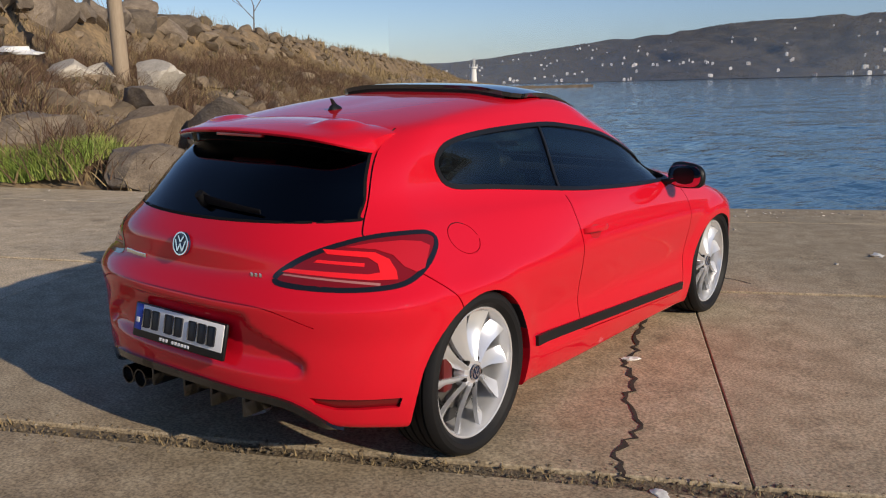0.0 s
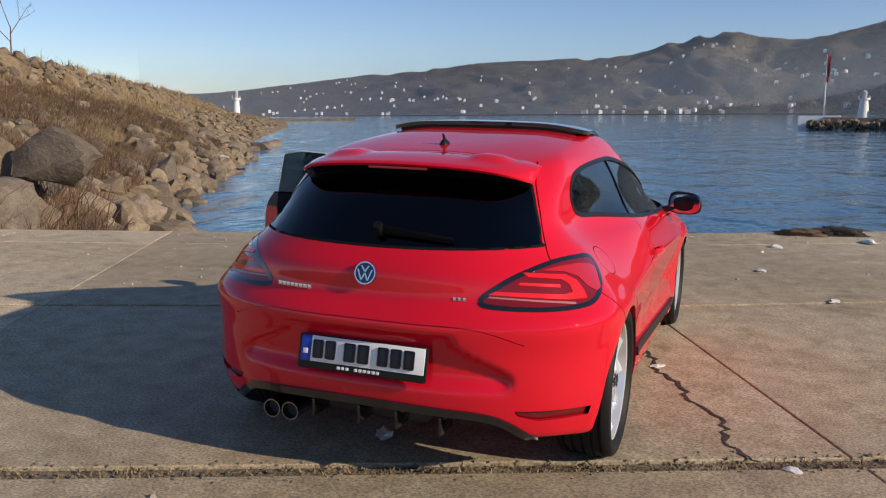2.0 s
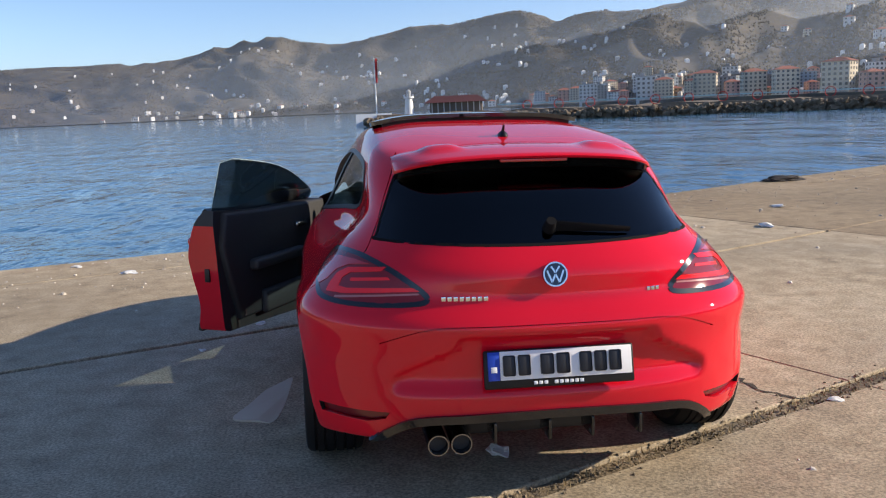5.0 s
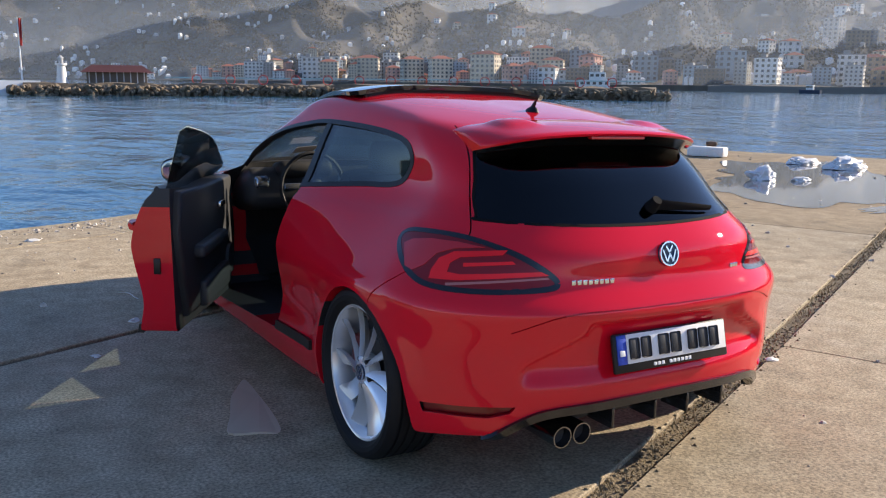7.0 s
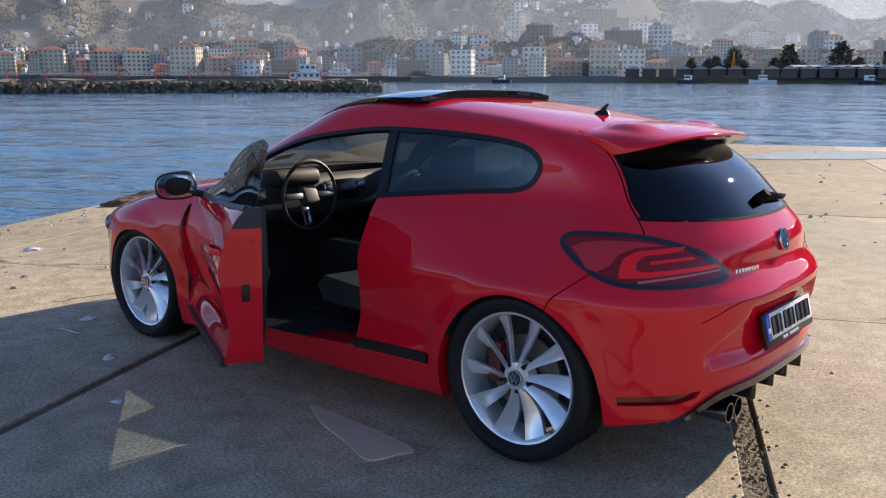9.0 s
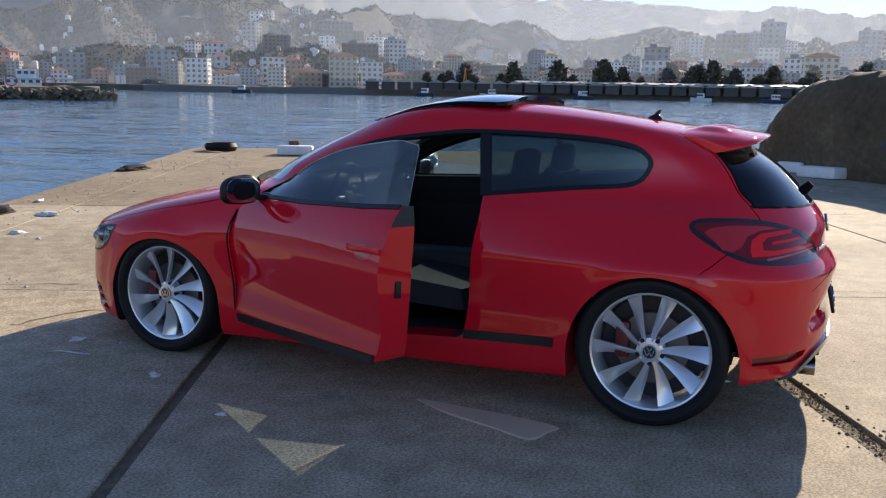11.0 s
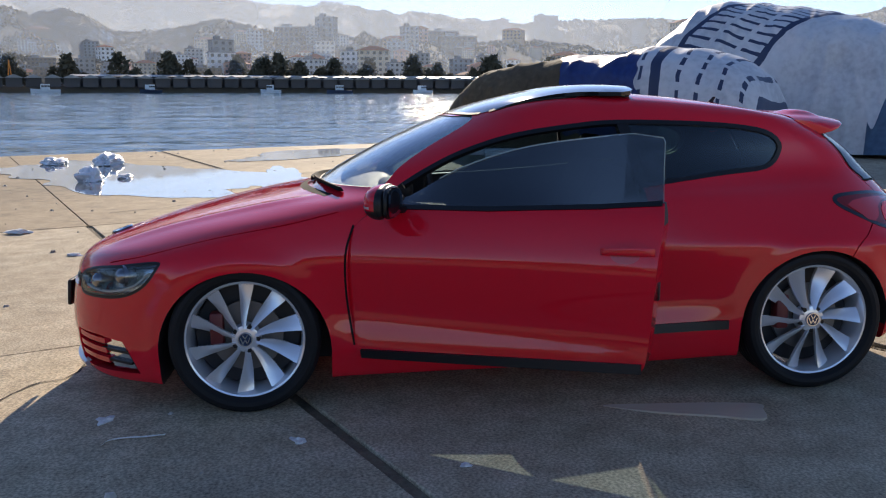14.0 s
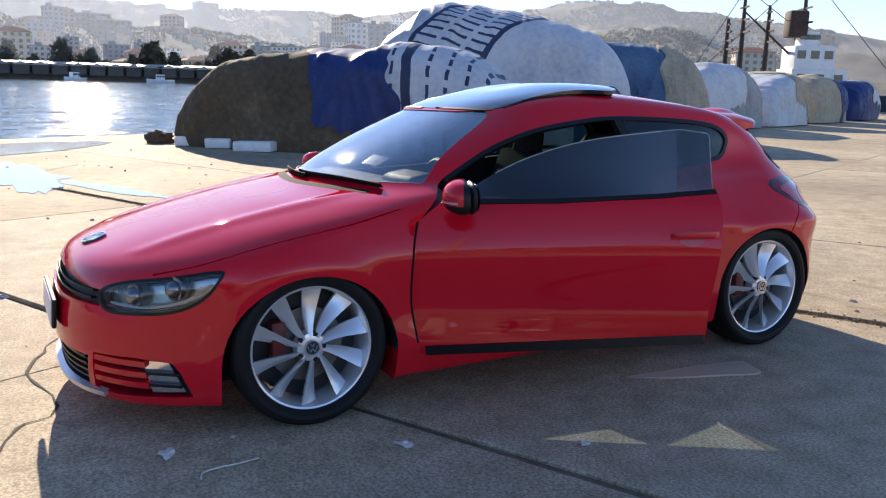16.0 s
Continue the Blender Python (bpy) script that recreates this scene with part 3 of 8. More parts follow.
def patch(points, way, off=0.002, thick=0.004, step=0.04, lift=None):
    """A plate that lies on the skin within the outline, off metres proud of it."""
    u, v, way = basis(way)
    pts = [Vector(p) for p in points]
    bm = bmesh.new()
    ring2 = []
    for a, b in zip(pts, pts[1:] + pts[:1]):
        k = max(1, int((b - a).length / step))
        for i in range(k):
            p = a.lerp(b, i / k)
            ring2.append(bm.verts.new((p.dot(u), p.dot(v), 0)))
    bm.faces.new(ring2)
    lo = [min(w.co[i] for w in ring2) for i in (0, 1)]
    hi = [max(w.co[i] for w in ring2) for i in (0, 1)]
    for axis in (0, 1):
        x = lo[axis] + step
        while x < hi[axis]:
            co, no = Vector((0, 0, 0)), Vector((0, 0, 0))
            co[axis], no[axis] = x, 1
            bmesh.ops.bisect_plane(bm, geom=bm.verts[:] + bm.edges[:] + bm.faces[:], plane_co=co, plane_no=no, dist=1e-5)
            x += step
    tops, norms = {}, {}
    for w in bm.verts[:]:
        p, n = on_skin(u * w.co.x + v * w.co.y, way)
        tops[w], norms[w] = p, n
        w.co = p + n * (off + (lift(p) if lift else 0))
    bm.normal_update()
    faces = bm.faces[:]
    if sum((f.normal.dot(way) for f in faces)) < 0:
        bmesh.ops.reverse_faces(bm, faces=faces)
    geo = bmesh.ops.extrude_face_region(bm, geom=faces)
    # the extruded copy stays outside; the first sheet moves inwards
    outer = [g for g in geo["geom"] if isinstance(g, bmesh.types.BMVert)]
    for w, n in norms.items():
        if w.is_valid:
            w.co -= n * thick
    bmesh.ops.recalc_face_normals(bm, faces=bm.faces)
    return bm


# ---- outlines on the car, seen from its side as (y, z) ----
WINDOW = [(-1.13, 1.012), (-1.20, 1.075), (-1.195, 1.135), (-1.10, 1.185), (-0.84, 1.215), (-0.42, 1.228), (-0.18, 1.210),
          (0.08, 1.172), (0.30, 1.108), (0.46, 1.035), (0.61, 0.945), (0.655, 0.905), (0.58, 0.893), (0.20, 0.903), (-0.25, 0.928), (-0.55, 0.955), (-0.90, 0.99)]
DOOR = [(0.70, 0.885), (0.80, 0.80), (0.83, 0.69), (0.83, 0.50), (0.80, 0.28), (0.74, 0.236), (0.3, 0.253), (-0.30, 0.284),
        (-0.415, 0.292), (-0.446, 0.322), (-0.458, 0.42), (-0.474, 0.58), (-0.488, 0.75), (-0.498, 0.86), (-0.487, 0.95), (-0.462, 1.05), (-0.42, 1.19),
        (-0.40, 1.232), (-0.16, 1.215), (0.09, 1.178), (0.31, 1.114), (0.47, 1.04), (0.62, 0.95)]
REAR_GLASS = [(-0.606, 0.946), (-0.597, 0.962), (-0.558, 1.06), (-0.516, 1.150), (-0.475, 1.190), (-0.30, 1.212), (0, 1.222), (0.30, 1.212), (0.475, 1.190), (0.516, 1.150), (0.558, 1.06), (0.597, 0.962), (0.606, 0.946), (0.59, 0.938), (0.3, 0.930), (0, 0.926), (-0.3, 0.930), (-0.59, 0.938)]
TAIL_LIGHT = [(0.45, -1.91, 0.752), (0.50, -1.90, 0.733), (0.68, -1.82, 0.726), (0.80, -1.70, 0.732), (0.85, -1.64, 0.755), (0.862, -1.57, 0.80),
              (0.858, -1.525, 0.855), (0.835, -1.53, 0.888), (0.79, -1.58, 0.897), (0.70, -1.72, 0.890), (0.585, -1.83, 0.850), (0.50, -1.885, 0.80)]
HEADLIGHT = [(0.56, 2.03, 0.575), (0.64, 1.95, 0.615), (0.76, 1.80, 0.64), (0.845, 1.64, 0.665), (0.862, 1.63, 0.65), (0.85, 1.68, 0.58), (0.82, 1.76, 0.53), (0.76, 1.86, 0.505), (0.63, 2.0, 0.50), (0.575, 2.03, 0.52)]
SUNROOF = [(-0.47, 0.20), (-0.3, 0.285), (0, 0.31), (0.3, 0.285), (0.47, 0.20), (0.505, 0.0), (0.515, -0.25), (0.512, -0.505), (0.3, -0.530), (0, -0.540), (-0.3, -0.530), (-0.512, -0.505), (-0.515, -0.25), (-0.505, 0.0)]
CORNER_R, CORNER_F = (0.75, -1, 0.12), (0.8, 1, 0.12)


def arch(wy, a, zc, b):
    return side([(wy + a * math.cos(k * math.pi / 24), zc + b * math.sin(k * math.pi / 24)) for k in range(25)] + [(wy - a * 0.97, -0.2), (wy + a * 0.97, -0.2)], 0)


ARCHES = [(-1.289, 0.362, 0.285, 0.368), (1.277, 0.368, 0.275, 0.352)]


def cabin():
    """The hollow inside the body."""
    rings = []
    for z0, w, yr, yf in ((0.27, 0.74, -1.00, 0.86), (0.50, 0.77, -1.05, 0.92), (0.55, 0.77, -1.62, 0.92), (0.72, 0.775, -1.70, 0.92), (0.88, 0.745, -1.70, 0.90), (0.96, 0.70, -1.70, 0.86),
                          (1.10, 0.625, -1.52, 0.62), (1.20, 0.555, -1.30, 0.40), (1.26, 0.48, -1.00, 0.17), (1.31, 0.40, -0.60, -0.05)):
        rings.append(whole([(lambda p: (p[0] * taper(p[1], z0, 0.02 if z0 > 0.6 else 0.0), p[1], z0))(on_ring((w, yr, yf, 0, 0, 0, 0.25, 0.35, 4.0), j / 40)) for j in range(41)]))
    return ring_loft(rings, 41)


car = root("car", "glossy red three-door hatchback with its driver's door open", "car")

window_out = rounded(side(WINDOW, 0), 4)
door_out = rounded(side(DOOR, 0), 3)
glass_out = rounded([(x, 0, z) for x, z in REAR_GLASS], 4)
tail_out, head_out = rounded(TAIL_LIGHT, 4), rounded(HEADLIGHT, 4)
roof_out = rounded([(x, y, 0) for x, y in SUNROOF], 4)
WINDSHIELD = [(-0.70, 0.80, 0), (-0.62, 0.93, 0), (-0.4, 1.03, 0), (0, 1.07, 0), (0.4, 1.03, 0), (0.62, 0.93, 0), (0.70, 0.80, 0), (0.60, 0.52, 0), (0.485, 0.24, 0), (0.3, 0.315, 0), (0, 0.335, 0), (-0.3, 0.315, 0), (-0.485, 0.24, 0), (-0.60, 0.52, 0)]
shield_out = rounded(WINDSHIELD, 4)

cuts = [cabin()]
for arch_spec in ARCHES:
    outline = arch(*arch_spec)
    cuts += [prism(outline, (1, 0, 0), 0.52, 1.3), prism(outline, (1, 0, 0), -1.3, -0.52)]
cuts.append(prism(window_out, (1, 0, 0), -1.3, 1.3))
cuts.append(prism(door_out, (1, 0, 0), -1.3, -0.50))
cuts.append(prism(shield_out, (0, 0, 1), 0.95, 1.5))
cuts.append(prism([(p.x * 0.9, p.y * 0.9 - 0.02, 0) for p in roof_out], (0, 0, 1), 1.2, 1.5))
cuts.append(prism(glass_out, (0, -1, 0), 1.30, 2.3))
for pts in (tail_out, flip(tail_out)):
    cuts.append(prism(pts, (CORNER_R[0] * (1 if pts[0][0] > 0 else -1), *CORNER_R[1:]), 1.62, 2.6))
for pts in (head_out, flip(head_out)):
    cuts.append(prism(pts, (CORNER_F[0] * (1 if pts[0][0] > 0 else -1), *CORNER_F[1:]), 1.79, 2.8))
# opening for the diffuser, the slots beside it, the grilles in the nose
cuts.append(prism(rounded([(-0.66, 0, 0.1), (-0.645, 0, 0.225), (-0.52, 0, 0.312), (-0.3, 0, 0.333), (0, 0, 0.340), (0.3, 0, 0.333), (0.52, 0, 0.312), (0.645, 0, 0.225), (0.66, 0, 0.1)], 4, False), (0, -1, 0), 1.60, 2.3))
cuts.append(prism([(-0.56, 0, 0.515), (0.56, 0, 0.515), (0.56, 0, 0.575), (0.2, 0, 0.605), (-0.2, 0, 0.605), (-0.56, 0, 0.575)], (0, 1, 0), 1.95, 2.4))
cuts.append(prism([(-0.46, 0, 0.165), (0.46, 0, 0.165), (0.50, 0, 0.305), (-0.50, 0, 0.305)], (0, 1, 0), 1.95, 2.4))
SLOT_R = [(0.585, -1.89, 0.345), (0.60, -1.88, 0.32), (0.66, -1.84, 0.303), (0.825, -1.69, 0.305), (0.832, -1.68, 0.34)]
VENT_F = [(0.53, 2.07, 0.325), (0.70, 1.93, 0.328), (0.785, 1.81, 0.312), (0.80, 1.79, 0.27), (0.815, 1.76, 0.170), (0.60, 2.0, 0.160), (0.50, 2.07, 0.175)]
for k in (1, -1):
    a = [(p[0] * k, p[1], p[2]) for p in SLOT_R]
    b = [(p[0] * k, p[1], p[2]) for p in VENT_F]
    cuts.append(prism(a, (0.6 * k, -1, 0), 1.84, 2.6))
    cuts.append(prism(b, (0.7 * k, 1, 0), 1.86, 2.8))
# shut lines
right_door = [p for p in door_out if not (p.z > 0.925 and p.y > -0.55) and not (p.z > 0.90 and p.y > 0)]
k = max(range(len(right_door)), key=lambda i: (right_door[i] - right_door[i - 1]).length)
cuts.append(groove(right_door[k:] + right_door[:k], (1, 0, 0)))
for m in (1, -1):
    cuts.append(groove(rounded([(0.50 * m, -1.33, 1.26), (0.535 * m, -1.48, 1.18), (0.600 * m, -1.62, 1.07), (0.655 * m, -1.72, 0.95), (0.675 * m, -1.73, 0.915), (0.70 * m, -1.71, 0.89)], 5, False), (0.35 * m, -1, 0.5)))
    cuts.append(groove(rounded([(0.73 * m, 1.86, 0.66), (0.80 * m, 1.68, 0.69), (0.83 * m, 1.40, 0.755), (0.835 * m, 1.10, 0.80), (0.80 * m, 0.86, 0.84)], 5, False), (1 * m, 0.2, 0.8)))
    cuts.append(groove(rounded([(0.86 * m, -1.58, 0.77), (0.885 * m, -1.52, 0.72), (0.90 * m, -1.46, 0.67), (0.905 * m, -1.43, 0.62)], 4, False), (1 * m, -0.2, 0.1)))
cuts.append(groove(rounded([(-0.62, 0, 0.60), (-0.45, 0, 0.655), (-0.2, 0, 0.662), (0.2, 0, 0.662), (0.45, 0, 0.655), (0.62, 0, 0.60)], 6, False), (0, -1, 0), 0.004))
cuts.append(groove(rounded([(-0.49, -1.36, 0), (-0.25, -1.30, 0), (0, -1.28, 0), (0.25, -1.30, 0), (0.49, -1.36, 0)], 5, False), (0, 0, 1), 0.005))
cuts.append(groove([(0.87, -1.255 + 0.085 * math.cos(a * math.pi / 14), 0.845 + 0.058 * math.sin(a * math.pi / 14)) for a in range(28)], (1, 0, 0.1), 0.004))
body_me = carve(SKIN.copy(), cuts)
skinned("body", body_me, [M_RED, M_TRIM], car)

# the open door: the skin within its outline, swung about its hinges
HINGE = Matrix.Translation((-0.85, 0.79, 0)) @ Matrix.Rotation(radians(-27.7), 4, "Z") @ Matrix.Translation((0.85, -0.79, 0))
inset = [Vector(p) for p in door_out]
mid = sum(inset, Vector()) / len(inset)
door_block = prism([p + (mid - p).normalized() * 0.004 for p in inset if True], (1, 0, 0), -1.3, -0.735)
low = prism([(0, -2, 0.1), (0, 2, 0.1), (0, 2, 0.885), (0, 0.70, 0.885), (0, 0.2, 0.893), (0, -0.25, 0.918), (0, -0.53, 0.942), (0, -2, 0.95)], (1, 0, 0), -1.3, 0)
door_me = carve(SKIN.copy(), [door_block, low], ("INTERSECT", "INTERSECT"))
car_door = skinned("door", door_me, [M_RED, M_TRIM], car, "open driver's door", deep=0.14)
car_door.matrix_basis = HINGE

# ---- glass ----
def pane(name, outline, way, material, parent, label="", off=-0.004, thick=0.005, step=0.05, lift=None):
    ob = part(name, patch(outline, way, off, thick, step, lift), material, parent, label, smooth=35)
    ob.visible_shadow = material not in (M_TINT, M_SHIELD)
    return ob


def bead(name, path, way, width, up, down, material, parent, label=""):
    return part(name, groove(path, way, width, up, down), material, parent, label, smooth=40)


def shrink(points, d):
    c = sum((Vector(p) for p in points), Vector()) / len(points)
    return [Vector(p) + (c - Vector(p)).normalized() * d for p in points]


def below_line(points, a, b, keep):
    """The part of an outline in the side view that lies behind (keep -1) or ahead (1) of the line from a to b."""
    def s(p):
        return keep * ((p.y - a[0]) * (b[1] - a[1]) - (p.z - a[1]) * (b[0] - a[0]))
    out = []
    for p, q in zip(points, points[1:] + points[:1]):
        if s(p) >= 0:
            out.append(p)
        if s(p) * s(q) < 0:
            out.append(p.lerp(q, s(p) / (s(p) - s(q))))
    return out


win = [Vector(p) for p in window_out]
PILLAR_LO, PILLAR_HI = (-0.49, 0.93), (-0.425, 1.24)
back_part = below_line(win, PILLAR_LO, PILLAR_HI, -1)
front_part = below_line(win, PILLAR_LO, PILLAR_HI, 1)
if min(p.y for p in back_part) > -1.0:
    back_part, front_part = front_part, back_part
for m in (1, -1):
    pane("quarter_window", shrink(back_part, 0.003), (m, 0, 0), M_QUARTERGLASS, car, "dark tinted glass")
    loop = win + win[:1]
    if m < 0:
        loop = [p for p in win if not (p.y > -0.47 and p.z < 0.955)]
        k = max(range(len(loop)), key=lambda i: (loop[i] - loop[i - 1]).length)
        loop = loop[k:] + loop[:k]
    bead("window_trim", loop, (m, 0, 0), 0.022, 0.003, 0.02, M_BLACK, car, "black rubber surround")
    bead("pillar_trim", [Vector((0, PILLAR_LO[0] - 0.01, PILLAR_LO[1] + 0.01)).lerp(Vector((0, PILLAR_HI[0] - 0.01, PILLAR_HI[1] - 0.01)), k / 8) for k in range(9)],
         (m, 0, 0), 0.016 if m > 0 else 0.05, 0.001, 0.03, M_BLACK, car, "black pillar strip")
pane("side_window", shrink(front_part, 0.003), (1, 0, 0), M_SIDEGLASS, car, "dark tinted glass")
pane("windshield", shield_out, (0, 0, 1), M_SHIELD, car, "clear sloping glass")
pane("rear_window", glass_out, (0, -1, 0), M_DARKGLASS, car, "dark tinted glass", off=0.001)
bead("window_trim", [p for p in glass_out] + [glass_out[0]], (0, -1, 0), 0.012, 0.0015, 0.01, M_RUBBER, car, "black rubber surround")
pane("sunroof", roof_out, (0, 0, 1), M_ROOF, car, "raised black glass roof panel", off=0.002, thick=0.020, lift=lambda p: 0.034 * ease(0.25, -0.50, p.y))
bm = patch([(p.x * 0.93, p.y * 0.93 - 0.02, 0) for p in roof_out], (0, 0, 1), -0.045, 0.01)
part("sunblind", bm, M_TRIM, car, "dark fabric blind")
bead("roof_trim", [p for p in roof_out if p.y > -0.3 and p.x > 0][::-1], (0, 0, 1), 0.02, 0.004, 0.01, M_BLACK, car)
bead("roof_trim", [p for p in roof_out if p.y > -0.3 and p.x < 0], (0, 0, 1), 0.02, 0.004, 0.01, M_BLACK, car)
# wind deflector edge under the raised rear of the roof panel
bead("deflector", [(x * 0.08, -0.500, 0) for x in range(-6, 7)], (0, 0, 1), 0.03, 0.018, 0.01, M_BLACK, car, "black seal below the raised panel")


# ---- lamps ----
def lamp_way(m, spec):
    return (spec[0] * m, spec[1], spec[2])


def lamp_point(f, z):
    """A point of the tail light: f from its inner tip (0) to its outer end (1)."""
    return (1.25 * (-0.786 + 0.557 * f) + 1.275, -1.7, z)


for m in (1, -1):
    flipm = (lambda pts: [Vector((p[0] * m, p[1], p[2])) for p in pts])
    lens = part("tail_light", patch(shrink(flipm(tail_out), 0.003), lamp_way(m, CORNER_R), 0.001, 0.03, 0.03), M_SMOKE, car, "smoked red and black lamp", smooth=40)
    for outline, material, name, lab in (
            (((0.960, 0.868), (0.90, 0.882), (0.78, 0.884), (0.60, 0.872), (0.44, 0.853), (0.62, 0.852), (0.73, 0.836), (0.80, 0.800), (0.88, 0.782), (0.93, 0.795)), M_LAMPRED2, "lamp_field", "deep red outer field"),
            (((0.30, 0.842), (0.62, 0.842), (0.71, 0.822), (0.755, 0.785), (0.765, 0.757), (0.60, 0.750), (0.05, 0.754), (0.10, 0.768), (0.58, 0.769), (0.655, 0.777), (0.64, 0.806), (0.58, 0.824), (0.33, 0.827)), M_LAMPRED, "lamp_band", "bright red C-shaped band"),
            (((0.56, 0.805), (0.27, 0.806), (0.25, 0.796), (0.56, 0.793)), M_LAMPRED, "lamp_bar", "short red inner bar"),
            (((0.66, 0.742), (0.06, 0.748), (0.05, 0.742), (0.66, 0.734)), M_PALESTRIP, "reversing_strip", "pale clear strip")):
        part(name, patch(flipm([lamp_point(*q) for q in outline]), lamp_way(m, CORNER_R), 0.003, 0.004, 0.03), material, lens, lab, smooth=40)
    bead("lamp_edge", flipm(tail_out) + flipm(tail_out)[:1], lamp_way(m, CORNER_R), 0.020, 0.002, 0.02, M_GLOSSBLACK, lens, "gloss black edge")
    part("reflector", patch(shrink(flipm(SLOT_R), 0.003), (0.6 * m, -1, 0), -0.016, 0.01, 0.03), M_REFLECTOR, car, "dark red bumper reflector", smooth=40)

    head = part("headlight", patch(shrink(flipm(head_out), 0.003), lamp_way(m, CORNER_F), -0.055, 0.01, 0.03), M_CHROMEDARK, car, "clear headlamp with two projector lenses", smooth=40)
    cover = part("cover", patch(shrink(flipm(head_out), 0.004), lamp_way(m, CORNER_F), 0.0, 0.003, 0.03), M_TINT, head, "clear plastic cover", smooth=40)
    cover.visible_shadow = False
    bead("rim", flipm(head_out) + flipm(head_out)[:1], lamp_way(m, CORNER_F), 0.012, 0.001, 0.02, M_BLACK, head)
    for c in ((0.66, 1.90, 0.565), (0.765, 1.77, 0.60)):
        bm = bmesh.new()
        d = Vector((0.45 * m, 1, 0)).normalized()
        q = d.to_track_quat("Z", "Y").to_matrix().to_4x4()
        place = Matrix.Translation((c[0] * m, c[1], c[2])) @ q
        bmesh.ops.create_cone(bm, cap_ends=True, segments=28, radius1=0.045, radius2=0.05, depth=0.05, matrix=place)
        bmesh.ops.create_uvsphere(bm, u_segments=24, v_segments=12, radius=0.036, matrix=place @ Matrix.Translation((0, 0, 0.02)))
        part("projector", bm, M_DARKCHROME, head, "round projector lens", smooth=40)
    bead("running_light", flipm(rounded([(0.60, 2.01, 0.535), (0.68, 1.94, 0.525), (0.76, 1.84, 0.53), (0.82, 1.74, 0.565), (0.845, 1.67, 0.62)], 4, False)), lamp_way(m, CORNER_F), 0.008, -0.012, 0.03, M_CLEARPLASTIC, head, "pale light strip")

    # front vents with slats and the fog lamp
    part("vent", patch(shrink(flipm(VENT_F), 0.003), (0.7 * m, 1, 0), -0.05, 0.01, 0.03), M_TRIM, car, "black vent", smooth=40)
    for z in (0.195, 0.24, 0.285):
        bead("slat", [(m * (0.51 + 0.04 * k), 2.07 - 0.03 * k - 0.004 * k * k * 0.3, z + 0.02 - 0.001 * k) for k in range(6)], (0.7 * m, 1, 0), 0.024, -0.004, 0.03, M_RED, car, "red vent slat")
    fog = part("fog_lamp", patch(flipm([(0.71, 1.92, 0.312), (0.775, 1.83, 0.306), (0.80, 1.79, 0.18), (0.72, 1.90, 0.172)]), (0.7 * m, 1, 0), -0.022, 0.02, 0.03), M_CHROME, car, "chrome-backed fog lamp", smooth=40)
    for z in (0.213, 0.263):
        bead("fin", flipm([(0.70, 1.93, z), (0.75, 1.87, z), (0.80, 1.80, z - 0.004)]), (0.7 * m, 1, 0), 0.012, -0.006, 0.02, M_BLACK, fog)

part("grille", patch([(-0.56, 0, 0.517), (0.56, 0, 0.517), (0.56, 0, 0.573), (0.2, 0, 0.602), (-0.2, 0, 0.602), (-0.56, 0, 0.573)], (0, 1, 0), -0.03, 0.01), M_TRIM, car, "black slotted grille", smooth=40)
for z in (0.54, 0.57):
    bead("grille_bar", [(x * 0.05, 2.1, z) for x in range(-10, 11)], (0, 1, 0), 0.008, -0.006, 0.03, M_BLACK, car)
part("grille", patch([(-0.46, 0, 0.167), (0.46, 0, 0.167), (0.50, 0, 0.303), (-0.50, 0, 0.303)], (0, 1, 0), -0.04, 0.01), M_TRIM, car, "black lower air intake", smooth=40)
for z in (0.195, 0.225, 0.255, 0.285):
    bead("grille_bar", [(x * 0.05, 2.1, z) for x in range(-9, 10)], (0, 1, 0), 0.010, -0.015, 0.03, M_BLACK, car)
bead("chin_spoiler", [on_skin((x * 0.06, 2.15 - abs(x * 0.06) ** 2.4 * 0.7, 0.160), (x * 0.05, 1, 0))[0] for x in range(-9, 10)], (0, 1, 0), 0.022, 0.018, 0.01, M_ALUSHADE, car, "pale front lip")


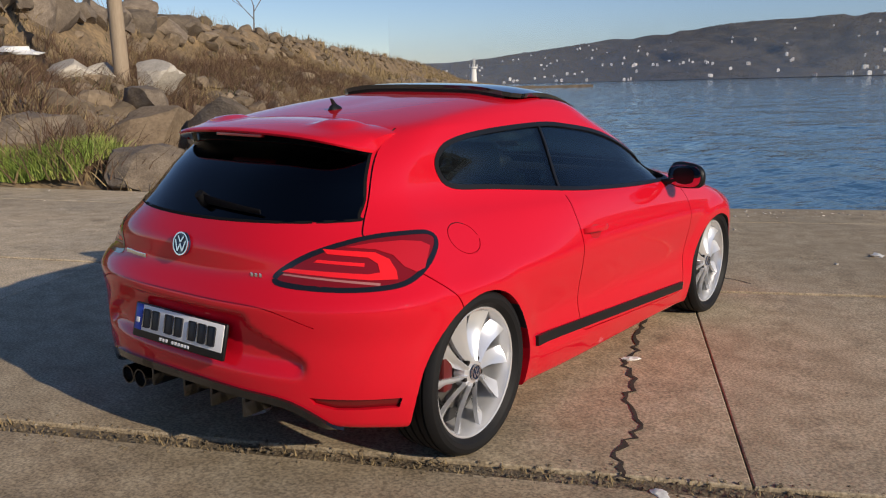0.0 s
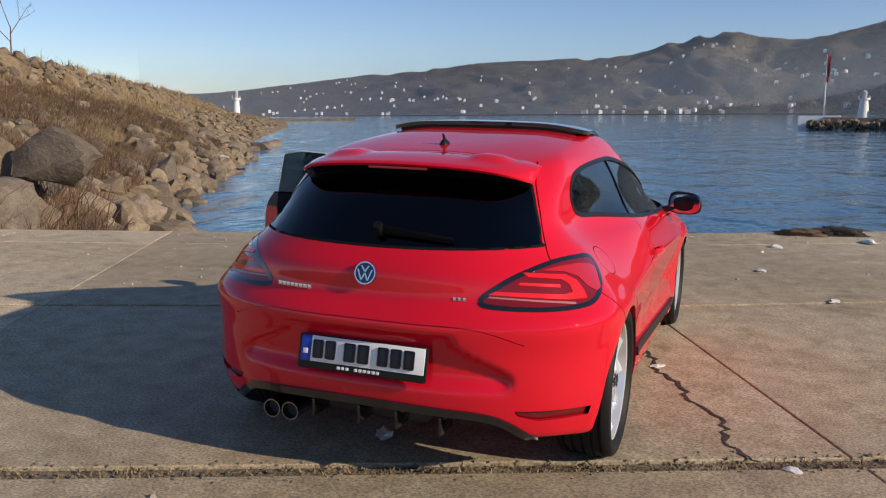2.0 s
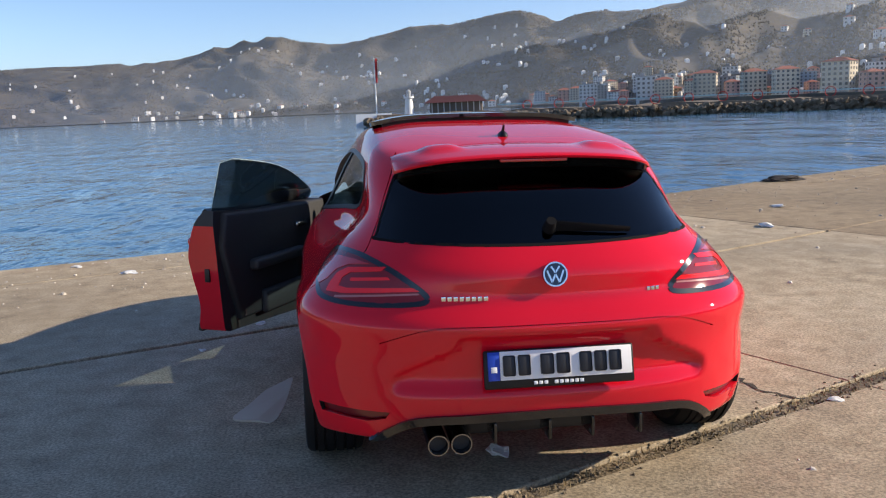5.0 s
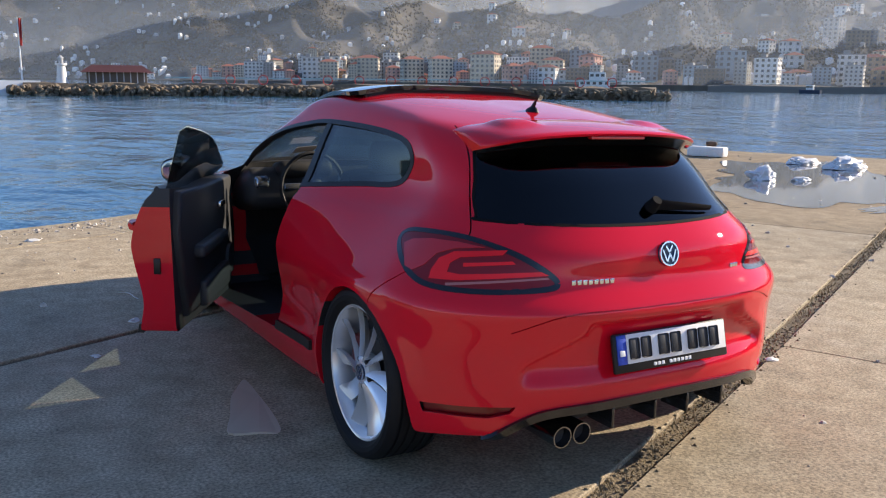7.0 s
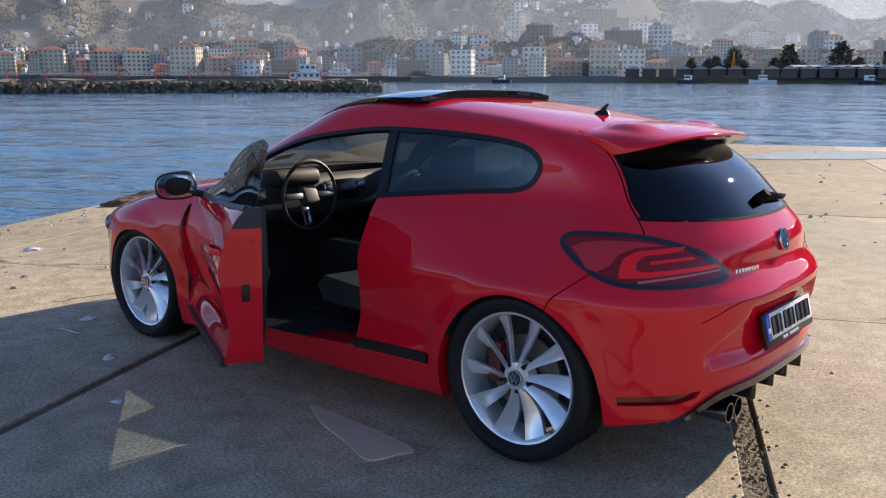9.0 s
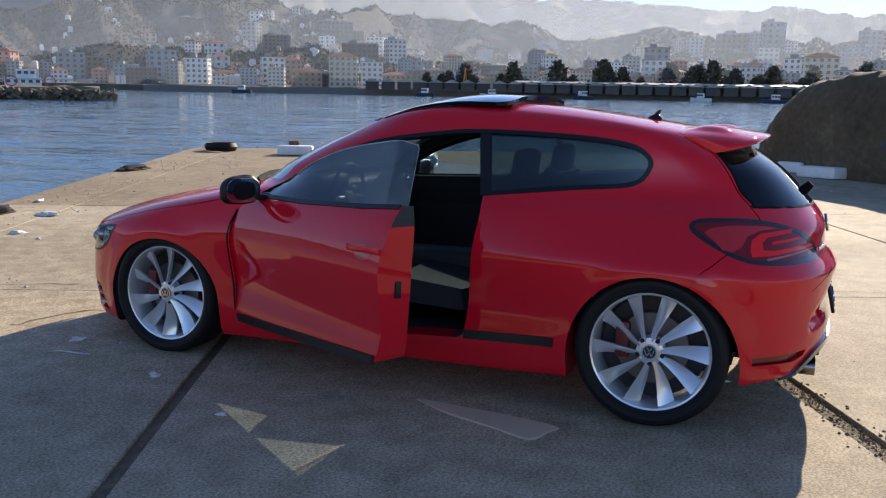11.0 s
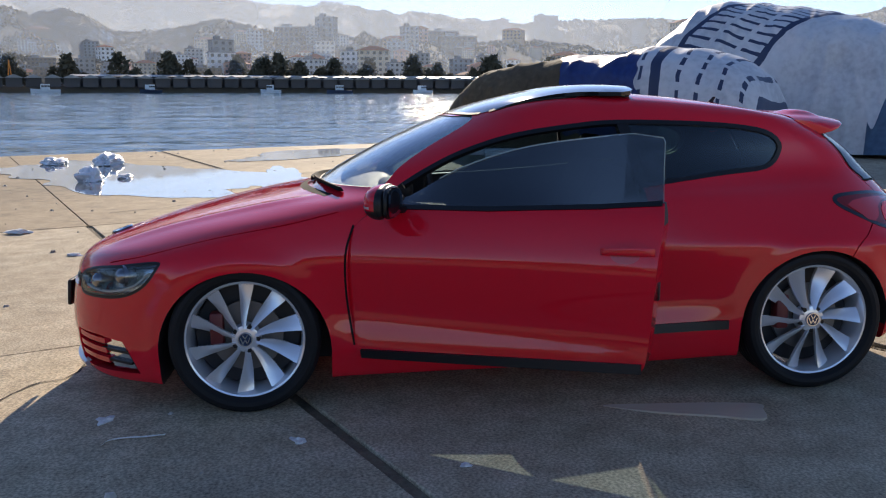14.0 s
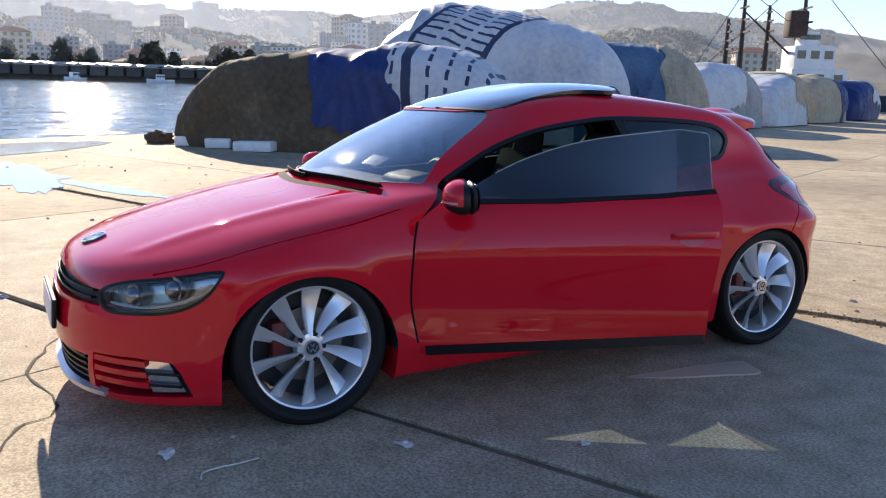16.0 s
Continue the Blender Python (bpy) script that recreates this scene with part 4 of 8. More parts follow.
def badge(at, way, r, parent, name="badge"):
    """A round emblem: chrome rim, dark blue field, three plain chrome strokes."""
    q = Vector(way).normalized().to_track_quat("Z", "Y").to_matrix().to_4x4()
    place = Matrix.Translation(at) @ q
    bm = bmesh.new()
    bmesh.ops.create_cone(bm, cap_ends=True, segments=40, radius1=r, radius2=r * 0.97, depth=0.008, matrix=place)
    field = part(name, bm, M_BADGE, parent, "round blue and chrome emblem", smooth=30)
    bm = bmesh.new()
    rows = []
    for k in range(40):
        a = k * math.pi / 20
        rows.append([bm.verts.new(place @ Vector((rr * math.cos(a), rr * math.sin(a), h))) for rr, h in ((r, 0.003), (r * 0.98, 0.008), (r * 0.86, 0.008), (r * 0.85, 0.003))])
    for a, b in zip(rows, rows[1:] + rows[:1]):
        for j in range(3):
            bm.faces.new((a[j], a[j + 1], b[j + 1], b[j]))
    part("rim", bm, M_CHROME, field, smooth=40)
    for pts in (((-0.34, 0.62), (0, 0.12), (0.34, 0.62)), ((-0.66, 0.30), (-0.30, -0.62), (0, 0.0)), ((0.66, 0.30), (0.30, -0.62), (0, 0.0))):
        bm = bmesh.new()
        for (ax, ay), (bx, by) in zip(pts, pts[1:]):
            d = Vector((bx - ax, by - ay, 0))
            s = Vector((-d.y, d.x, 0)).normalized() * 0.07
            c = [Vector((ax, ay, 0)) - s, Vector((bx, by, 0)) - s, Vector((bx, by, 0)) + s, Vector((ax, ay, 0)) + s]
            lo = [bm.verts.new(place @ Vector((p.x * r, p.y * r, 0.0035))) for p in c]
            hi = [bm.verts.new(place @ Vector((p.x * r, p.y * r, 0.0085))) for p in c]
            bm.faces.new(hi)
            for j in range(4):
                bm.faces.new((lo[j], lo[(j + 1) % 4], hi[(j + 1) % 4], hi[j]))
        part("stroke", bm, M_CHROME, field)
    return field


q, n = on_skin((0, -1.95, 0.828), (0, -1, 0))
badge(q + n * 0.004, n, 0.045, car)
q, n = on_skin((0, 1.99, 0.70), (0, 0.6, 1))
badge(q + n * 0.004, n, 0.055, car)


def box_part(name, size, m, material, parent, label="", bevel=0.004, segments=2):
    bm = bmesh.new()
    bmesh.ops.create_cube(bm, size=1, matrix=m @ Matrix.Diagonal((*size, 1)))
    if bevel:
        bmesh.ops.bevel(bm, geom=bm.edges[:], offset=bevel, segments=segments, affect="EDGES", profile=0.5)
    return part(name, bm, material, parent, label, smooth=35)


# lettering on the tailgate as plain chrome bars
for k in range(8):
    q, n = on_skin((-0.392 + k * 0.0208, -1.9, 0.752), (0, -1, 0))
    box_part("chrome_bar", (0.0165, 0.006, 0.017), Matrix.Translation(q + n * 0.002), M_CHROME, car, "small chrome bar", 0.002)
for k in range(3):
    q, n = on_skin((0.355 + k * 0.0175, -1.9, 0.757), (0, -1, 0))
    box_part("chrome_bar", (0.013, 0.005, 0.015), Matrix.Translation(q + n * 0.002), M_CHROME, car, "small chrome bar", 0.002)

# number plate with plain bars for its characters
tilt = Matrix.Translation((0.005, -1.992, 0.507)) @ Euler((radians(-13), 0, 0)).to_matrix().to_4x4()
plate = box_part("plate_holder", (0.545, 0.016, 0.135), tilt, M_BLACK, car, "black plate holder", 0.008)
box_part("number_plate", (0.478, 0.004, 0.100), tilt @ Matrix.Translation((0.024, -0.009, 0.012)), M_PLATE, plate, "white plate with dark bars", 0.002)
box_part("plate_band", (0.042, 0.005, 0.100), tilt @ Matrix.Translation((-0.237, -0.009, 0.012)), M_BLUE, plate, "blue end band", 0.002)
x = -0.205
for w in (0.044, 0.044, 0, 0.048, 0.048, 0, 0.044, 0.044, 0.044):
    if w:
        box_part("plate_bar", (w, 0.003, 0.072), tilt @ Matrix.Translation((x + w / 2, -0.0125, 0.012)), M_INK, plate, "dark bar", 0.006)
    x += w + 0.010 if w else 0.026
box_part("plate_bar", (0.022, 0.003, 0.02), tilt @ Matrix.Translation((-0.237, -0.0125, 0.0)), M_PLATE, plate, "pale bar", 0.002)
for k in range(10):
    if k != 3:
        box_part("holder_bar", (0.014, 0.003, 0.012), tilt @ Matrix.Translation((-0.09 + k * 0.0185, -0.009, -0.052)), M_PLATE, plate, "pale bar", 0.002)
tilt = Matrix.Translation((0, 2.185, 0.43)) @ Euler((radians(4), 0, 0)).to_matrix().to_4x4()
plate = box_part("plate_holder", (0.545, 0.02, 0.125), tilt, M_BLACK, car, "black plate holder", 0.008)
box_part("number_plate", (0.52, 0.004, 0.108), tilt @ Matrix.Translation((0, 0.011, 0)), M_PLATE, plate, "white plate with dark bars", 0.002)

# ---- rear: diffuser, exhaust, spoiler, wiper, aerial ----
edge = rounded([(-0.648, -1.8, 0.222), (-0.52, -1.92, 0.310), (-0.3, -1.98, 0.331), (0, -2, 0.338), (0.3, -1.98, 0.331), (0.52, -1.92, 0.310), (0.648, -1.8, 0.222)], 6, False)
diff = part("diffuser", patch([(-0.64, 0, 0.20), (-0.50, 0, 0.31), (0, 0, 0.337), (0.50, 0, 0.31), (0.64, 0, 0.20), (0.45, 0, 0.165), (-0.45, 0, 0.165)], (0, -1, 0), -0.07, 0.02), M_GLOSSBLACK, car, "gloss black rear diffuser", smooth=40)
bead("lip", edge, (0, -1, 0), 0.03, 0.012, 0.10, M_GLOSSBLACK, diff, "gloss black edge")
for x in (-0.22, -0.02, 0.14, 0.32):
    box_part("fin", (0.012, 0.13, 0.075), pose(x, -1.90, 0.265), M_GLOSSBLACK, diff, "", 0.004)
for x in (-0.424, -0.340):
    bm = bmesh.new()
    rows = []
    for k in range(32):
        a = k * math.pi / 16
        rows.append([bm.verts.new((x + rr * math.cos(a), y, 0.226 + rr * math.sin(a))) for rr, y in ((0.036, -1.70), (0.039, -1.935), (0.0385, -1.945), (0.034, -1.945), (0.0335, -1.935), (0.033, -1.75))])
    for a, b in zip(rows, rows[1:] + rows[:1]):
        for j in range(5):
            bm.faces.new((a[j], a[j + 1], b[j + 1], b[j]))
    bm.faces.new([r[5] for r in rows])
    bmesh.ops.recalc_face_normals(bm, faces=bm.faces)
    pipe = part("exhaust_pipe", bm, M_DARKCHROME, car, "round dark chrome tailpipe", smooth=40)
    # a dark disc fills the bore a little way in
    bm = bmesh.new()
    bmesh.ops.create_cone(bm, cap_ends=True, segments=24, radius1=0.0325, radius2=0.0325, depth=0.02, matrix=pose(x, -1.90, 0.226, 90, 0, 0))
    part("soot", bm, M_TRIM, pipe)
box_part("silencer", (0.50, 0.30, 0.12), pose(-0.05, -1.62, 0.245), M_TRIM, car, "dull black silencer box", 0.03, 3)

bm, under = bmesh.new(), bmesh.new()
rows, low_rows = [], []
for i in range(61):
    x = -0.516 + 1.032 * i / 60
    u = abs(x) / 0.516
    y0, ye = -1.30 - 0.03 * u, -1.672 + 0.050 * u ** 2 + 0.105 * u ** 9
    p0, n0 = on_skin((x, y0, 0), (0, 0, 1))
    ze = 1.238 - 0.028 * u ** 2 - 0.028 * u ** 7
    hump = 0.018 * math.exp(-((abs(x) - 0.33) / 0.075) ** 4)
    row = []
    for k in range(13):
        t = k / 12
        y = y0 + (ye - y0) * t
        z = (p0.z + 0.003) * (1 - t) + ze * t + 0.012 * math.sin(t * math.pi) + hump * math.exp(-((t - 0.36) / 0.24) ** 4)
        row.append(bm.verts.new((x, y, z)))
    row.append(bm.verts.new((x, ye - 0.005, ze - 0.006)))
    row.append(bm.verts.new((x, ye + 0.001, ze - 0.014)))
    rows.append(row)
    ps, ns_ = on_skin((x, 0, 1.185 - 0.035 * u ** 3), (0, -1, 0))
    low_rows.append([under.verts.new((x, ye + 0.002, ze - 0.014)), under.verts.new((x, (ye + ps.y) / 2, (ze - 0.014 + ps.z) / 2 + 0.012)), under.verts.new((x, ps.y - 0.003, ps.z))])
for b_, rs in ((bm, rows), (under, low_rows)):
    for a, b in zip(rs, rs[1:]):
        for j in range(len(a) - 1):
            b_.faces.new((a[j], a[j + 1], b[j + 1], b[j]))
for r_ in (rows[0], rows[-1]):
    e = r_[0].co
    foot = bm.verts.new((r_[-1].co.x * 1.004, e.y - 0.02, r_[-1].co.z - 0.03))
    bm.faces.new(r_ + [foot])
bmesh.ops.recalc_face_normals(bm, faces=bm.faces)
spoiler = part("spoiler", bm, M_RED, car, "red roof-edge spoiler", smooth=50)
part("underside", under, M_GLOSSBLACK, spoiler, "black underside", smooth=50)
box_part("brake_light", (0.26, 0.02, 0.012), pose(0, -1.655, 1.216), M_LAMPRED2, spoiler, "slim red light", 0.003)

bm = bmesh.new()
base = on_skin((0, -1.117, 0), (0, 0, 1))[0]
for z, l, w, sh in ((-0.004, 0.085, 0.05, 0), (0.012, 0.06, 0.035, -0.004), (0.020, 0.03, 0.014, -0.008), (0.046, 0.016, 0.008, -0.028)):
    rowv = [bm.verts.new(base + Vector((w / 2 * math.cos(a * math.pi / 8), sh + l / 2 * math.sin(a * math.pi / 8), z))) for a in range(16)]
    if z > -0.004:
        for j in range(16):
            bm.faces.new((prev[j], prev[(j + 1) % 16], rowv[(j + 1) % 16], rowv[j]))
    prev = rowv
bm.faces.new(prev)
part("aerial", bm, M_BLACK, car, "black fin aerial", smooth=40)

p, n = on_skin((0.01, 0, 0.975), (0, -1, 0))
bm = bmesh.new()
bmesh.ops.create_cone(bm, cap_ends=True, segments=24, radius1=0.026, radius2=0.018, depth=0.05, matrix=Matrix.Translation(p + n * 0.022) @ n.to_track_quat("Z", "Y").to_matrix().to_4x4())
wiper = part("rear_wiper", bm, M_RUBBER, car, "black wiper arm", smooth=40)
arm = [on_skin((0.01 + 0.30 * k / 6, 0, 0.975 - 0.022 * k / 6), (0, -1, 0)) for k in range(7)]
bm = bmesh.new()
rows = [[bm.verts.new(p + n * h + Vector((0, 0, s * (0.014 - 0.0012 * k)))) for h, s in ((0.012, -1), (0.036 - 0.002 * k, -0.7), (0.036 - 0.002 * k, 0.7), (0.012, 1))] for k, (p, n) in enumerate(arm)]
for a, b in zip(rows, rows[1:]):
    for j in range(4):
        bm.faces.new((a[j], a[(j + 1) % 4], b[(j + 1) % 4], b[j]))
bm.faces.new(rows[0][::-1])
bm.faces.new(rows[-1])
part("wiper_blade", bm, M_RUBBER, wiper, smooth=50)
for x0, x1 in ((0.55, -0.05), (0.10, -0.60)):
    pts = [on_skin((x0 + (x1 - x0) * k / 8, 0.985 - 0.14 * ((x0 + (x1 - x0) * k / 8) / 0.62) ** 2 + 0.02 * (x0 > 0.3), 0), (0, 0, 1)) for k in range(9)]
    bm = bmesh.new()
    rows = [[bm.verts.new(p + n * h + Vector((0, s * 0.011, 0))) for h, s in ((0.006, -1), (0.026, -0.4), (0.026, 0.4), (0.006, 1))] for p, n in pts]
    for a, b in zip(rows, rows[1:]):
        for j in range(4):
            bm.faces.new((a[j], a[(j + 1) % 4], b[(j + 1) % 4], b[j]))
    bm.faces.new(rows[0][::-1])
    bm.faces.new(rows[-1])
    part("front_wiper", bm, M_RUBBER, car, "black wiper", smooth=40)
bead("cowl", [(x * 0.06, 1.055 - 0.15 * (x * 0.06 / 0.62) ** 2, 0) for x in range(-10, 11)], (0, 0, 1), 0.04, 0.001, 0.02, M_RUBBER, car, "black cowl below the glass")

# ---- sides: rubbing strips, handles, mirrors ----
bead("side_strip", [(0, -0.87 + 1.64 * k / 16, 0.350 - 0.078 * k / 16) for k in range(17)], (1, 0, 0), 0.042, 0.014, 0.01, M_BLACK, car, "black rubbing strip")
bead("side_strip", [(0, -0.87 + 0.42 * k / 6, 0.322 - 0.012 * k / 6) for k in range(7)], (-1, 0, 0), 0.040, 0.014, 0.01, M_BLACK, car, "black rubbing strip")
bead("side_strip", [(0, -0.432 + 1.19 * k / 14, 0.311 - 0.054 * k / 14) for k in range(15)], (-1, 0, 0), 0.038, 0.014, 0.01, M_BLACK, car_door, "black rubbing strip")


def door_handle(m, parent):
    bm = bmesh.new()
    rows = []
    for k in range(13):
        t = k / 12
        p, n = on_skin((0, -0.27 - 0.20 * t, 0.757 + 0.006 * t), (m, 0, 0))
        out = 0.004 + 0.034 * math.sin(math.pi * min(1, max(0, t))) ** 0.45
        h = 0.017 - 0.006 * abs(t - 0.5)
        rows.append([bm.verts.new(p + n * (out + o) + Vector((0, 0, s * h))) for o, s in ((0, -0.8), (0.006, -0.9), (0.011, 0), (0.006, 0.9), (0, 0.8), (-0.010, 0.6), (-0.010, -0.6))])
    for a, b in zip(rows, rows[1:]):
        for j in range(7):
            bm.faces.new((a[j], a[(j + 1) % 7], b[(j + 1) % 7], b[j]))
    bm.faces.new(rows[0][::-1])
    bm.faces.new(rows[-1])
    bmesh.ops.recalc_face_normals(bm, faces=bm.faces)
    part("door_handle", bm, M_RED, parent, "red pull handle", smooth=50)
    # no hollow here: a flush patch whose darker red imitates the cup's shade
    part("handle_cup", patch([(0, -0.30 - 0.055 * math.cos(a * math.pi / 10) - 0.06, 0.748 + 0.032 * math.sin(a * math.pi / 10)) for a in range(20)], (m, 0, 0), 0.0012, 0.002, 0.02), M_REDSHADE, parent, "flush darker red patch painted as the grip cup's shade", smooth=40)


door_handle(1, car)
door_handle(-1, car_door)


def mirror(m, parent):
    bm = bmesh.new()
    bmesh.ops.create_uvsphere(bm, u_segments=32, v_segments=20, radius=1)
    for v in bm.verts:
        x, y, z = v.co
        x = math.copysign(abs(x) ** 0.7, x) * 0.098
        z = math.copysign(abs(z) ** 0.75, z) * 0.066
        y = y * (0.076 if y > 0 else 0.035)
        z += 0.012 * (x / 0.098) * -1
        v.co = Vector((m * (0.955 + x * 1.0), 0.615 + y - 0.25 * abs(x) * (1 if x > 0 else 0.2), 0.965 + z))
    bmesh.ops.recalc_face_normals(bm, faces=bm.faces)
    shell = part("door_mirror", bm, M_RED, parent, "red mirror cap over a black housing", smooth=60)
    pin = Vector((m * 0.955, 0.60, 0.965))
    # black housing: the rear half and all below the red cap; a pale lamp strip along the cap's foot
    for name, material, grow, planes, lab in (("housing", M_BLACK, 1.030, (((0, 0, 0.934), (0, 0, 1)),), "black housing"),
                                              ("surround", M_BLACK, 1.022, (((0, 0.606, 0), (0, 1, 0)),), "black mirror surround"),
                                              ("indicator", M_CLEARPLASTIC, 1.034, (((0, 0, 0.950), (0, 0, 1)), ((0, 0, 0.941), (0, 0, -1)), ((0, 0.63, 0), (0, -1, 0))), "pale indicator strip")):
        b2 = bmesh.new()
        b2.from_mesh(shell.data)
        for co, no in planes:
            bmesh.ops.bisect_plane(b2, geom=b2.verts[:] + b2.edges[:] + b2.faces[:], plane_co=co, plane_no=no, clear_outer=True)
        for v in b2.verts:
            v.co = pin + (v.co - pin) * grow
        part(name, b2, material, shell, lab, smooth=60)
    shell.location.z = -0.038
    b3 = bmesh.new()
    bmesh.ops.create_uvsphere(b3, u_segments=24, v_segments=10, radius=1)
    for v in b3.verts:
        x, y, z = v.co
        v.co = Vector((m * (0.955 + math.copysign(abs(x) ** 0.7, x) * 0.094), 0.566 + y * 0.003 - 0.22 * max(0, x) * 0.112, 0.962 + math.copysign(abs(z) ** 0.75, z) * 0.060))
    part("mirror_glass", b3, M_MIRROR, shell, "mirror glass", smooth=60)
    b4 = bmesh.new()
    bmesh.ops.create_uvsphere(b4, u_segments=24, v_segments=10, radius=1)
    for v in b4.verts:
        x, y, z = v.co
        v.co = Vector((m * (0.955 + math.copysign(abs(x) ** 0.7, x) * 0.101), 0.580 + y * 0.02 - 0.22 * max(0, x) * 0.112, 0.962 + math.copysign(abs(z) ** 0.75, z) * 0.068))
    part("frame", b4, M_BLACK, shell, "black rim", smooth=60)
    b3 = bmesh.new()
    bmesh.ops.create_cube(b3, size=1, matrix=Matrix.Translation((m * 0.855, 0.60, 0.925)) @ Euler((0, radians(-12 * m), 0)).to_matrix().to_4x4() @ Matrix.Diagonal((0.11, 0.075, 0.035, 1)))
    bmesh.ops.bevel(b3, geom=b3.edges[:], offset=0.012, segments=2, affect="EDGES", profile=0.5)
    part("foot", b3, M_BLACK, shell, "", smooth=40)


mirror(1, car)
mirror(-1, car_door)
# black strip laid on the skin to imitate the dark front door gap
bead("door_seal", rounded([(0, 0.803, 0.810), (0, 0.840, 0.69), (0, 0.840, 0.50), (0, 0.812, 0.29)], 5, False), (-1, 0, 0), 0.009, 0.0012, 0.01, M_RUBBER, car, "black strip imitating the dark gap ahead of the open door")

# ---- the open door's glass and lining ----
glass_low = [Vector((0, 0.60, 0.885)), Vector((0, 0.2, 0.885)), Vector((0, -0.25, 0.905)), Vector((0, -0.475, 0.93))]
top = [p for p in front_part if p.z > 0.945 and p.y < 0.60]
top = sorted(top, key=lambda p: p.y)
pane("door_window", glass_low[::-1][:1] + [Vector((0, -0.470, 1.05)), Vector((0, -0.466, 1.165)), Vector((0, -0.458, 1.182))] + [p - Vector((0, 0, 0.030)) for p in top if p.y > -0.40] + [Vector((0, 0.60, 0.93))] + glass_low[:3],
     (-1, 0, 0), M_DOORGLASS, car_door, "dark tinted frameless glass")
bead("glass_edge", [Vector((0, -0.477, 0.935)), Vector((0, -0.472, 1.05)), Vector((0, -0.468, 1.165)), Vector((0, -0.459, 1.180))] + [p - Vector((0, 0, 0.031)) for p in top if -0.40 < p.y < 0.5],
     (-1, 0, 0), 0.0028, 0.0012, 0.004, M_GLASSEDGE, car_door, "ground glass edge")
for ob in car_door.children:
    if ob.name.startswith(("door_window", "glass_edge")):
        for v in ob.data.vertices:
            k = ease(0.45, -0.30, v.co.y)
            v.co.x += k * (-0.757 + 0.25 * (v.co.z - 0.923) - v.co.x)
bead("glass_seal", [Vector((0, -0.478, 0.936)), Vector((0, -0.25, 0.918)), Vector((0, 0.2, 0.895)), Vector((0, 0.66, 0.886))], (-1, 0, 0), 0.022, 0.006, 0.05, M_BLACK, car_door, "black glass seal")
bm = bmesh.new()
b2 = carve(prism([(0, 0.72, 0.34), (0, 0.74, 0.60), (0, 0.66, 0.90), (0, 0.0, 0.905), (0, -0.42, 0.92), (0, -0.46, 0.75), (0, -0.40, 0.55), (0, -0.32, 0.34)], (1, 0, 0), -0.80, -0.70), [])
bm.from_mesh(b2)
bpy.data.meshes.remove(b2)
bmesh.ops.bevel(bm, geom=[e for e in bm.edges if all(v.co.x > -0.71 for v in e.verts)], offset=0.02, segments=3, affect="EDGES", profile=0.5)
lining = part("door_lining", bm, M_TRIM, car_door, "dark door lining", smooth=40)
box_part("armrest", (0.07, 0.55, 0.06), pose(-0.685, 0.05, 0.62, 0, 0, 0), M_TRIM2, lining, "grey armrest", 0.02, 3)
box_part("door_pocket", (0.05, 0.55, 0.13), pose(-0.69, 0.15, 0.40), M_TRIM2, lining, "grey map pocket", 0.02, 3)
box_part("inner_handle", (0.025, 0.12, 0.03), pose(-0.69, 0.33, 0.78), M_CHROME, lining, "chrome release handle", 0.008)
bm = bmesh.new()
bmesh.ops.create_cone(bm, cap_ends=True, segments=28, radius1=0.08, radius2=0.075, depth=0.02, matrix=pose(-0.695, 0.55, 0.45, 0, 90, 0))
part("speaker", bm, M_TRIM2, lining, "round speaker grille", smooth=30)
box_part("latch", (0.03, 0.012, 0.07), pose(-0.80, -0.474, 0.60), M_BLACK, car_door, "black door latch", 0.004)

# ---- wheels ----
def revolve(profile, n=64):
    bm = bmesh.new()
    rows = []
    for k in range(n):
        a = 2 * math.pi * k / n
        rows.append([bm.verts.new((x, r * math.cos(a), r * math.sin(a))) for x, r in profile])
    for a, b in zip(rows, rows[1:] + rows[:1]):
        for j in range(len(profile) - 1):
            bm.faces.new((a[j], a[j + 1], b[j + 1], b[j]))
    bmesh.ops.recalc_face_normals(bm, faces=bm.faces)
    return bm


def blade(a0, flip_way):
    """One broad twisted spoke: narrow at the hub, wide at the rim, its trailing edge set deeper."""
    bm = bmesh.new()
    rows = []
    for i in range(13):
        t = i / 12
        r = 0.046 + 0.200 * t
        lead = 0.16 * math.sin(t * 1.5) * 0.8
        width = (0.014 + 0.056 * t ** 0.9) / r * 1.0
        row = []
        for j in range(5):
            u = j / 4
            a = a0 + flip_way * (lead - width * u)
            x = 0.086 - 0.008 * t - 0.012 * math.sin(t * math.pi) - (0.012 + 0.026 * math.sin(t * math.pi * 0.75)) * u ** 1.3
            row.append(bm.verts.new((x, r * math.sin(a), r * math.cos(a))))
        for j in (4, 0):
            u = j / 4
            a = a0 + flip_way * (lead - width * (u * 0.9 + 0.05))
            row.append(bm.verts.new((row[j].co.x - 0.022, r * math.sin(a), r * math.cos(a))))
        rows.append(row)
    for a, b in zip(rows, rows[1:]):
        for j in range(7):
            bm.faces.new((a[j], a[(j + 1) % 7], b[(j + 1) % 7], b[j]))
    bm.faces.new(rows[0][::-1])
    bm.faces.new(rows[-1])
    bmesh.ops.recalc_face_normals(bm, faces=bm.faces)
    return bm


